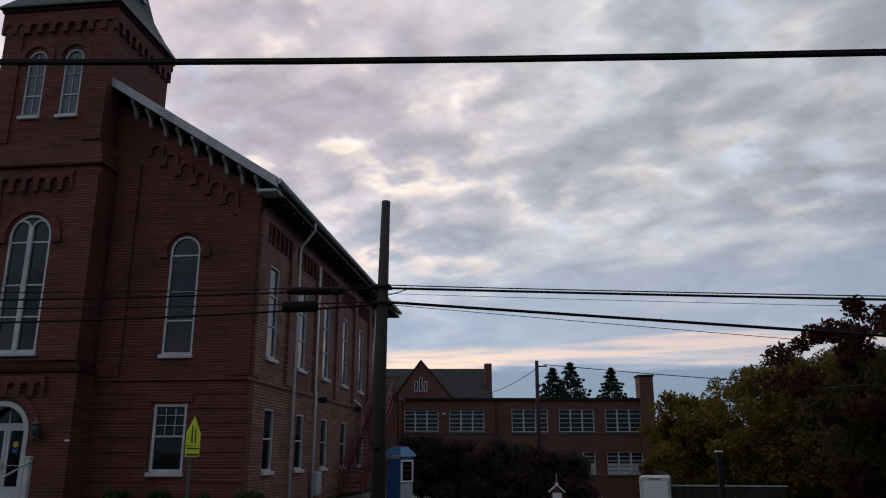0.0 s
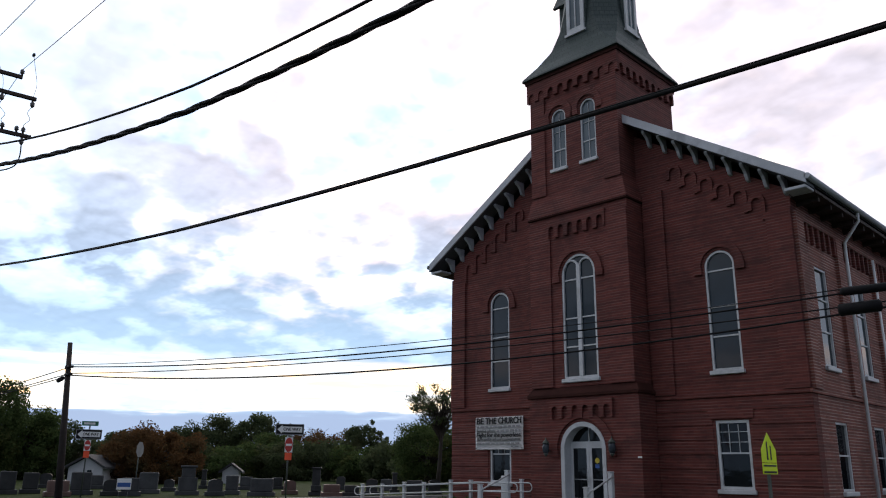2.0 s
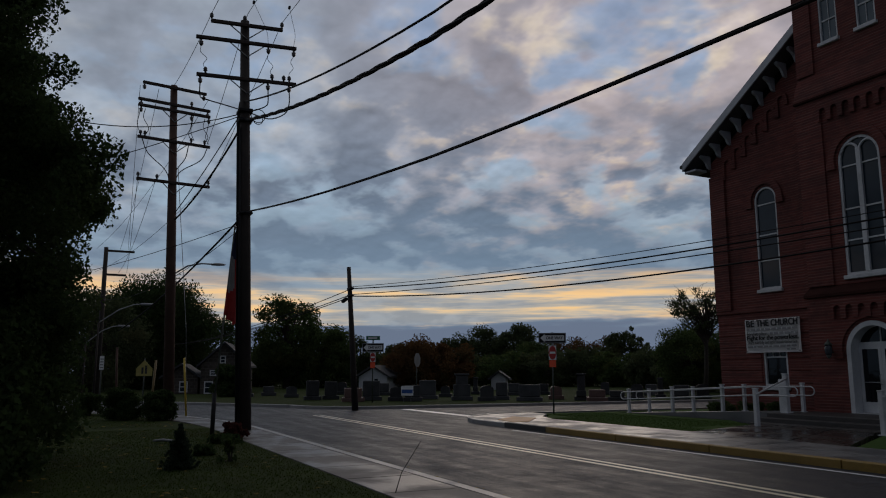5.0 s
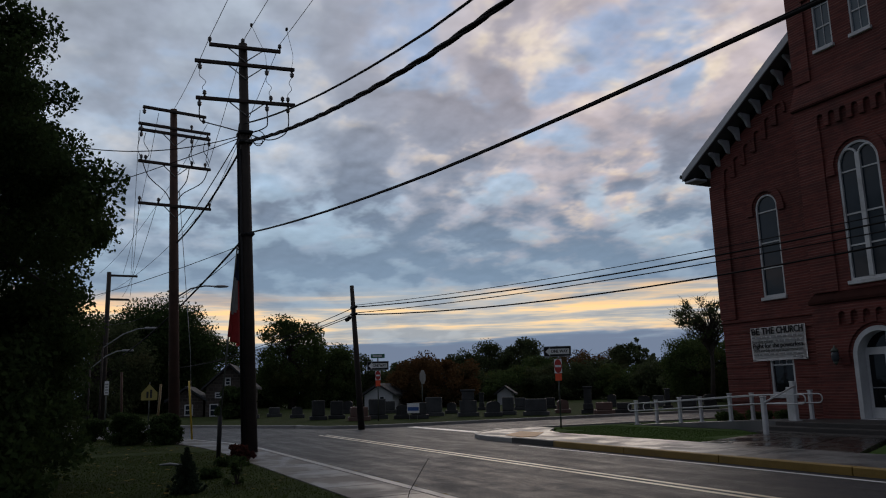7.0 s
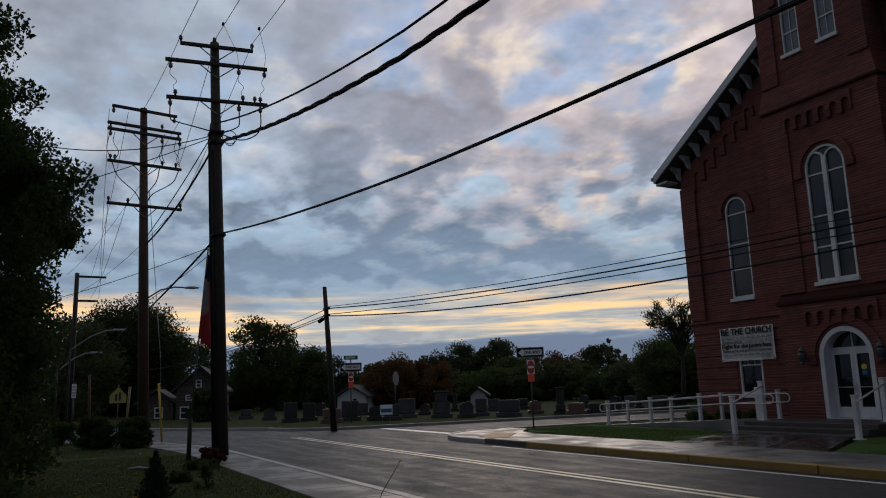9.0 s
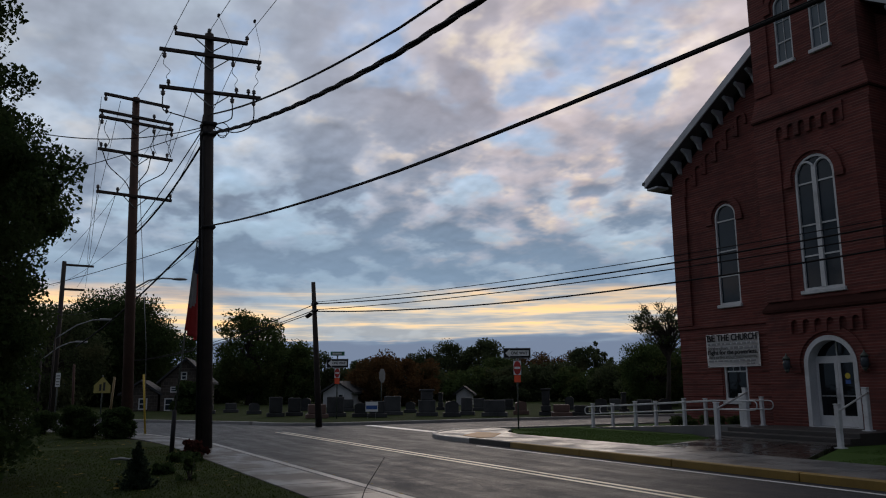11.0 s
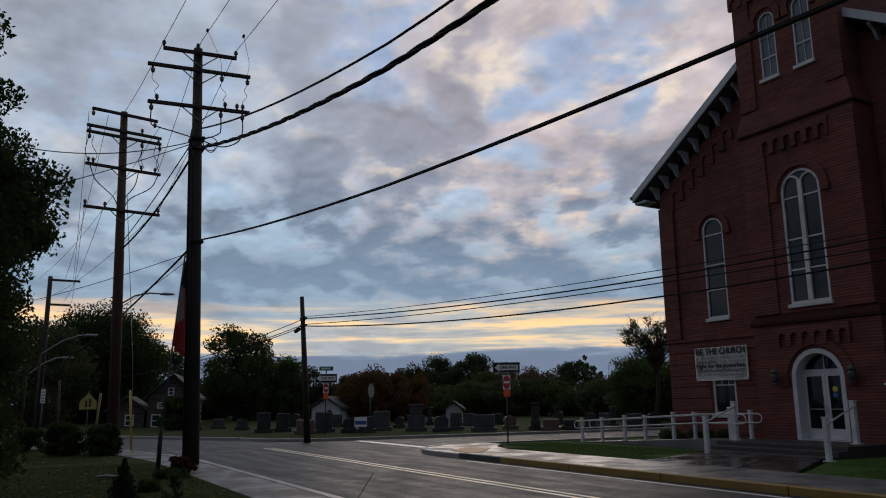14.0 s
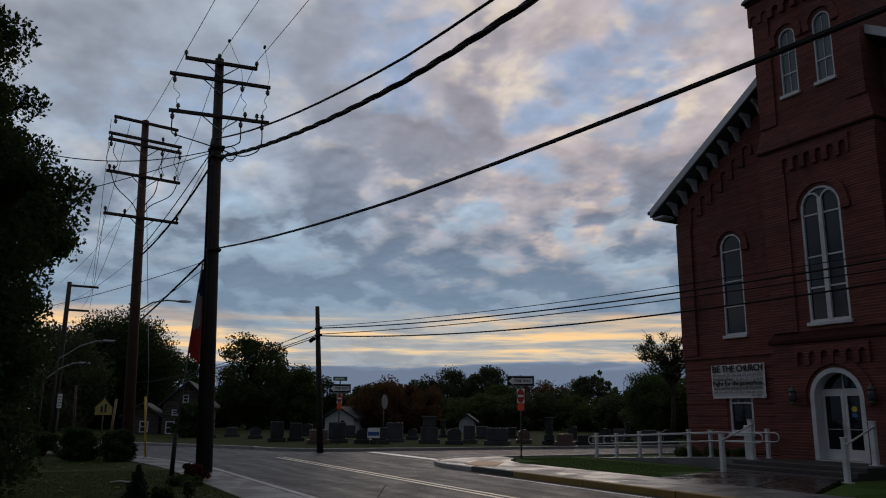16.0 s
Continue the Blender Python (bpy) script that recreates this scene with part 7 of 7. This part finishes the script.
def build_houses():
    x, y = at(79.75, 60)
    house("stone_house", pose(x, y, 0, 0, 0, 74), 3.3, 6, 2.2, 3.7, M_STONEHOUSE, "grey fieldstone house with a steep gable and white windows", [(-0.1, 2.3, 0.42, 0.58), (0.98, 1.25, 0.50, 0.85), (-1.05, 0.1, 0.62, 0.9), (-0.75, 1.40, 0.5, 0.42)], False)
    shrub(*at(79.3, 53), 0.05, 1.2, 2.1, M_LEAF_DARK, "dark bush before the stone house", per=260, clumps=50, leaf=0.10)
    x, y = at(82.6, 60.5)
    house("stone_wing", pose(x, y, 0, 0, 0, 76), 2.4, 5, 1.3, 2.1, M_STONEHOUSE, "low fieldstone wing beside the stone house", [(0.2, 0.2, 0.6, 0.8)], False)
    x, y = at(69.2, 66)
    house("white_house", pose(x, y, 0, 0, 0, 50), 2.5, 4, 1.3, 2.05, M_SIDING, "small pale sided house behind the graves", [(0.3, 0.5, 0.5, 0.7)], False)
    x, y = at(60.0, 72)
    house("white_house", pose(x, y, 0, 0, 0, 55), 1.4, 2, 1.1, 1.6, M_SIDING, "small pale sided shed behind the graves", [], False)
    x, y = 13.9, 62.0
    house("grey_house", pose(x, y, -3.6, 0, 0, -8), 3.2, 6, 5.0, 6.9, M_SIDING, "pale house seen through the yellow trees", [(-0.4, 2.9, 0.8, 1.2)], False)
    house("garage", pose(17.0, 57.0, fall(14, 57), 0, 0, -12), 6.0, 5, 1.55, 1.9, M_SIDING, "low pale garage at the lot's edge", [], False)


def build_school():
    yaw = 6.35
    a = radians(yaw)
    s = 60.0 / 88.0                                 # plan drawn at 88 m, set nearer
    base = Vector((-60 * math.sin(a), 60 * math.cos(a), 0))
    sc = thing("school", pose(*base, 0, 0, yaw), "two-storey red brick school with wide white window bands", "school")
    def Z(z):
        return 1.6 + (z - 1.6) * s
    def X(x):
        return x * s
    wins = [(-4.37, -0.5, 4.2, 6.48), (0.7, 4.6, 4.2, 6.48), (7.66, 11.7, 4.14, 6.61), (12.92, 16.85, 4.14, 6.61), (18.1, 22.13, 4.14, 6.61), (12.9, 16.8, -0.38, 2.02), (18.05, 22.07, -0.38, 2.02), (7.7, 11.7, -0.38, 2.02)]
    holes = [[(X(x0), Z(z0)), (X(x1), Z(z0)), (X(x1), Z(z1)), (X(x0), Z(z1))] for x0, x1, z0, z1 in wins]
    part("front_wall", holed(bmesh.new(), [(X(-22), -4), (X(22.7), -4), (X(22.7), Z(7.6)), (X(-22), Z(7.6))], holes, 0, 0.35), M_BRICK_SCHOOL, sc)
    part("flat_roof", boxed(X(-22.2), X(22.9), -0.15, 9.0, Z(7.6), Z(7.85)), M_BLACK, sc, "dark flat roof edge")
    part("side_wall", boxed(X(22.7) - 0.35, X(22.7), 0.35, 9, -4, Z(7.6)), M_BRICK_SCHOOL, sc)
    part("back_wall", boxed(X(-22), X(22.7), 8.7, 9, -4, Z(7.6)), M_BLACK, sc)
    part("chimney", boxed(X(22.05), X(23.6), -0.3, 1.0, -4, Z(10.2), bevel=0.03), M_BRICK_SCHOOL, sc)
    part("chimney_cap", boxed(X(21.95), X(23.7), -0.36, 1.06, Z(10.2), Z(10.42)), M_LEDGE, sc)
    for x0, x1, z0, z1 in wins:
        x0, x1, z0, z1 = X(x0), X(x1), Z(z0), Z(z1)
        wn = new("window")
        wn.parent = sc
        wn.empty_display_size = 0.2
        part("pane", boxed(x0, x1, 0.20, 0.21, z0, z1), M_GLASS_SCHOOL, wn)
        if z0 < 1.0:
            part("blind", boxed(x0 + 0.05, x1 - 0.05, 0.17, 0.19, z0, z0 + (z1 - z0) * 0.48), M_TRIM, wn, "pale lower panel")
        part("window_frame", holed(bmesh.new(), [(x0, z0), (x1, z0), (x1, z1), (x0, z1)], [[(x0 + 0.06, z0 + 0.06), (x1 - 0.06, z0 + 0.06), (x1 - 0.06, z1 - 0.06), (x0 + 0.06, z1 - 0.06)]], 0.05, 0.2), M_WHITE, wn)
        for k in (1, 2):
            xm = x0 + (x1 - x0) * k / 3
            part("mullion", boxed(xm - 0.05, xm + 0.05, 0.06, 0.195, z0 + 0.06, z1 - 0.06), M_WHITE, wn)
        for k in range(1, 5):
            zm = z0 + (z1 - z0) * k / 5
            part("bar", boxed(x0 + 0.06, x1 - 0.06, 0.09, 0.18, zm - 0.022, zm + 0.022), M_WHITE, wn)
        part("window_sill", boxed(x0 - 0.08, x1 + 0.08, -0.08, 0.06, z0 - 0.12, z0), M_CONCRETE, wn)
    part("belt", boxed(X(-6), X(5.4), -0.05, 0.0, Z(3.95), Z(4.08)), M_CONCRETE, sc)
    part("downpipe", tubed([(X(5.9), -0.1, Z(7.5)), (X(5.9), -0.1, -3.5)], 0.06, 6), M_BLACK, sc)
    part("bell", lathe(bmesh.new(), [(0.05, 0.0), (0.16, 0.06), (0.1, 0.22)], 8, (X(0.15), -0.1, Z(5.9))), M_TRIM, sc)
    # older steep-roofed block behind, with a gable towards the lot
    part("rear_block", boxed(X(-14), X(5.6), 9.2, 16, -4, Z(7.9)), M_BRICK_SCHOOL, sc)
    k = (9.2 + 60) / 60
    rz = 1.6 + (Z(11.14) - 1.6) * (12.5 + 60) / 60
    bm = bmesh.new()
    vs = [bm.verts.new(p) for p in ((X(-14), 9.0, Z(7.9)), (X(6.5), 9.0, Z(7.9)), (X(6.5), 12.6, rz), (X(-14), 12.6, rz), (X(-14), 16.2, Z(7.9)), (X(6.5), 16.2, Z(7.9)))]
    for f in ((0, 1, 2, 3), (3, 2, 5, 4), (1, 5, 2), (0, 3, 4), (0, 4, 5, 1)):
        bm.faces.new([vs[j] for j in f])
    part("rear_roof", bm, M_ROOF, sc, "dark slate pitched roof")
    gz, g0, g1, gm = 1.6 + (Z(11.91) - 1.6) * k, X(-6.1) * k, X(1.6) * k, X(-2.5) * k
    part("gable", prism(bmesh.new(), [(g0, Z(7.3)), (g1, Z(7.3)), (g1, Z(7.9)), (gm, gz), (g0, Z(7.9))], 9.05, 12.4), M_BRICK_SCHOOL, sc)
    for sgn, ge in ((-1, g0), (1, g1)):
        o = [(gm, gz + 0.02), (ge, Z(7.9) + 0.02), (ge, Z(7.9) + 0.18), (gm, gz + 0.18)]
        part("gable_coping", prism(bmesh.new(), o if sgn > 0 else o[::-1], 8.95, 12.5), M_LEDGE, sc)
    for dx, h in ((-0.42, 0.95), (0, 1.25), (0.42, 0.95)):
        w = new("lancet_window")
        w.parent, w.matrix_basis = sc, pose(gm + dx, 9.0, 1.6 + (Z(8.55) - 1.6) * k)
        w.empty_display_size = 0.2
        part("window_frame", holed(bmesh.new(), arch_outline(0.30, 0, h), [arch_outline(0.16, 0.07, h - 0.07)], 0.0, 0.04), M_WHITE, w)
        part("pane", prism(bmesh.new(), arch_outline(0.16, 0.07, h - 0.07), 0.02, 0.03), M_GLASS_DARK, w)
    part("chimney", boxed(X(5.55), X(6.5), 10.5, 11.6, Z(7.6), rz + 0.25), M_BRICK_SCHOOL, sc)


def build_lot_things():
    # blue shelter
    z = fall(-5, 30)
    ki = thing("blue_kiosk", pose(-4.97, 29.95, z, 0, 0, 49), "blue painted kiosk with a pitched roof and a grey display front", "kiosk")
    part("body", boxed(-0.31, 0.31, -0.40, 0.42, 0, 1.62, bevel=0.02), M_BLUE, ki)
    part("front_panel", boxed(-0.29, 0.29, -0.425, -0.401, 0.04, 0.66, bevel=0.008), M_TRIM, ki, "grey lower front panel")
    part("eave_board", boxed(-0.38, 0.38, -0.48, 0.49, 1.62, 1.68, bevel=0.015), M_SIGNWHITE, ki, "white eaves board")
    for k in range(9):
        part("dentil", boxed(-0.335, -0.315, -0.36 + 0.085 * k, -0.32 + 0.085 * k, 1.55, 1.61), M_SIGNWHITE, ki)
    bm = bmesh.new()
    lo = [bm.verts.new(v) for v in ((-0.40, -0.50, 1.68), (0.40, -0.50, 1.68), (0.40, 0.51, 1.68), (-0.40, 0.51, 1.68))]
    hi = [bm.verts.new(v) for v in ((-0.17, -0.26, 1.98), (0.17, -0.26, 1.98), (0.17, 0.27, 1.98), (-0.17, 0.27, 1.98))]
    bm.faces.new(lo[::-1])
    bm.faces.new(hi)
    for k in range(4):
        bm.faces.new((lo[k], lo[(k + 1) % 4], hi[(k + 1) % 4], hi[k]))
    part("roof", bm, M_BLUEROOF, ki)
    part("display_frame", holed(bmesh.new(), [(-0.29, 0.70), (0.29, 0.70), (0.29, 1.50), (-0.29, 1.50)], [[(-0.23, 0.76), (0.23, 0.76), (0.23, 1.44), (-0.23, 1.44)]], -0.45, -0.401), M_SIGNWHITE, ki)
    part("display_glass", boxed(-0.23, 0.23, -0.42, -0.41, 0.76, 1.44), M_GLASS_DARK, ki)
    for k in range(3):
        part("shelf", boxed(-0.23, 0.23, -0.44, -0.425, 0.92 + 0.18 * k, 0.95 + 0.18 * k), M_REDMETAL, ki)
    # white box trailer
    z = fall(5, 45)
    tr = thing("box_trailer", pose(6.6, 45, z, 0, 0, -10), "white box trailer parked at the lot's far side", "trailer")
    part("body", boxed(-0.82, 0.82, 0, 3.2, 0.55, 2.38, bevel=0.06), M_WHITE, tr)
    part("rear_door", boxed(-0.66, 0.66, -0.03, 0.0, 0.7, 2.15, bevel=0.02), M_SIGNWHITE, tr)
    for k in range(4):
        part("marker_lamp", boxed(-0.3 + 0.17 * k, -0.2 + 0.17 * k, -0.03, 0.0, 2.22, 2.28), M_INK, tr)
    for x in (-0.75, 0.75):
        bm = tubed([(x - 0.1, 1.6, 0.33), (x + 0.1, 1.6, 0.33)], 0.33, 14)
        part("wheel", bm, M_BLACK, tr)
    part("chassis", boxed(-0.6, 0.6, 0.1, 3.6, 0.42, 0.55), M_BLACK, tr)
    # little church-shaped sign
    mc = thing("model_church_sign", pose(1.04, 36.2, fall(1.04, 36.2), 0, 0, 0) @ Matrix.Diagonal((0.62, 0.62, 0.60, 1)), "small model church with a slim white steeple on a stand", "model church")
    part("body", prism(bmesh.new(), [(-0.45, 0.3), (0.45, 0.3), (0.45, 1.15), (0.0, 1.55), (-0.45, 1.15)], 0, 0.7), M_BRICK, mc)
    for s in (-1, 1):
        o = [(0, 1.56), (s * 0.58, 1.06), (s * 0.58, 1.16), (0, 1.66)]
        part("roof", prism(bmesh.new(), o if s > 0 else o[::-1], -0.08, 0.78), M_SIGNWHITE, mc)
    part("belfry", boxed(-0.11, 0.11, 0.05, 0.27, 1.45, 1.78), M_SIGNWHITE, mc)
    sp = lathe(bmesh.new(), [(0.15, 1.78), (0.06, 2.0), (0.008, 2.5)], 8, (0, 0.16, 0))
    part("steeple", sp, M_SIGNGREY, mc)
    part("notice", boxed(-0.32, 0.32, -0.02, 0.0, 0.45, 1.05), M_SIGNWHITE, mc)
    part("stand", boxed(-0.4, 0.4, 0.05, 0.65, 0, 0.3), M_STEP, mc)
    # parked vehicle half hidden by the hedge
    cz = fall(3, 47)
    car_at(3.2, 47.5, cz, 100, M_REDMETAL, "dark red parked car behind the hedge")
    car_at(15.6, 52.0, fall(15, 52), 175, M_SIDING, "pale parked car in front of the garage")
    # lamp post and rail at the lot's edge
    z = fall(10, 44)
    lp = thing("lot_lamp", pose(9.9, 44, z), "dark square lamp post with a pale top", "lamp post")
    part("post", boxed(-0.12, 0.12, -0.12, 0.12, 0, 3.5), M_BLACK, lp)
    part("lamp_head", boxed(-0.18, 0.18, -0.18, 0.18, 3.5, 3.58, bevel=0.02), M_SIGNWHITE, lp)
    fe = thing("lot_fence", pose(7.4, 46, fall(8, 46), 0, 0, -4), "dark board fence with a pale top rail", "fence")
    for k in range(14):
        part("board", boxed(0.45 * k, 0.45 * k + 0.42, -0.02, 0.02, 0.05, 2.0), M_BARK, fe)
    part("top_rail", boxed(0, 6.3, -0.06, 0.06, 2.0, 2.07), M_TRIM, fe)


def car_at(x, y, z, turn, paint, label):
    c = thing("parked_car", pose(x, y, z, 0, 0, turn), label, "car", group="parked cars")
    bm = prism(bmesh.new(), [(-2.1, 0.35), (2.1, 0.35), (2.12, 0.75), (1.2, 0.92), (-1.9, 0.95), (-2.14, 0.8)], -0.85, 0.85)
    bmesh.ops.bevel(bm, geom=bm.edges[:], offset=0.06, segments=2, affect="EDGES")
    part("body", bm, paint, c)
    bm = prism(bmesh.new(), [(-1.75, 0.93), (1.05, 0.93), (0.35, 1.42), (-1.15, 1.45)], -0.74, 0.74)
    bmesh.ops.bevel(bm, geom=bm.edges[:], offset=0.08, segments=2, affect="EDGES")
    part("cabin", bm, M_GLASS_DARK, c, "dark car windows")
    part("car_roof", boxed(-1.1, 0.3, -0.66, 0.66, 1.42, 1.48, bevel=0.03), paint, c)
    for wx in (-1.3, 1.3):
        for wy in (-0.82, 0.82):
            wh = part("wheel", tubed([(wx, wy - 0.1, 0.33), (wx, wy + 0.1, 0.33)], 0.33, 16), M_BLACK, c)
            part("rim", tubed([(wx, wy - 0.105, 0.33), (wx, wy + 0.105, 0.33)], 0.19, 10), M_STEEL, wh)
    for wy in (-0.6, 0.6):
        part("headlight", boxed(2.06, 2.13, wy - 0.16, wy + 0.16, 0.6, 0.72, bevel=0.02), M_SIGNWHITE, c)


build_flag()
build_graves()
build_houses()
build_school()
build_lot_things()


def build_street_lamps():
    for x, y, z, reach in ((-40.2, 1.4, 4.9, 1.9), (-45.2, 1.0, 4.1, 1.6)):
        la = thing("street_lamp", pose(x, y, 0), "slim grey street lamp with a long curved arm", "street lamp", group="street lamps")
        part("post", tubed([(0, 0, 0), (0, 0, z - 0.9)], 0.045, 7), M_POLE, la)
        part("arm", tubed([(0, 0, z - 0.95), (0, reach * 0.45, z - 0.3), (0, reach * 0.8, z - 0.03), (0, reach, z)], 0.03, 6), M_STEEL, la)
        part("lamp_head", boxed(-0.1, 0.1, reach - 0.1, reach + 0.5, z - 0.05, z + 0.06, bevel=0.03), M_STEEL, la)


build_street_lamps()


def build_stakes():
    for foot, top, mat, words in (((-33.0, 3.25, 0.05), (-33.0, 3.36, 2.1), M_GUARD_DULL, "dull yellow leaning stay guard behind the bushes"),
                                  ((-33.4, 2.02, 0.05), (-33.4, 1.92, 2.6), M_POLE_RED, "thin leaning wooden stake behind the bushes")):
        solo("leaning_stake", tubed([foot, top], 0.045, 8), mat, words, "stake")


build_stakes()
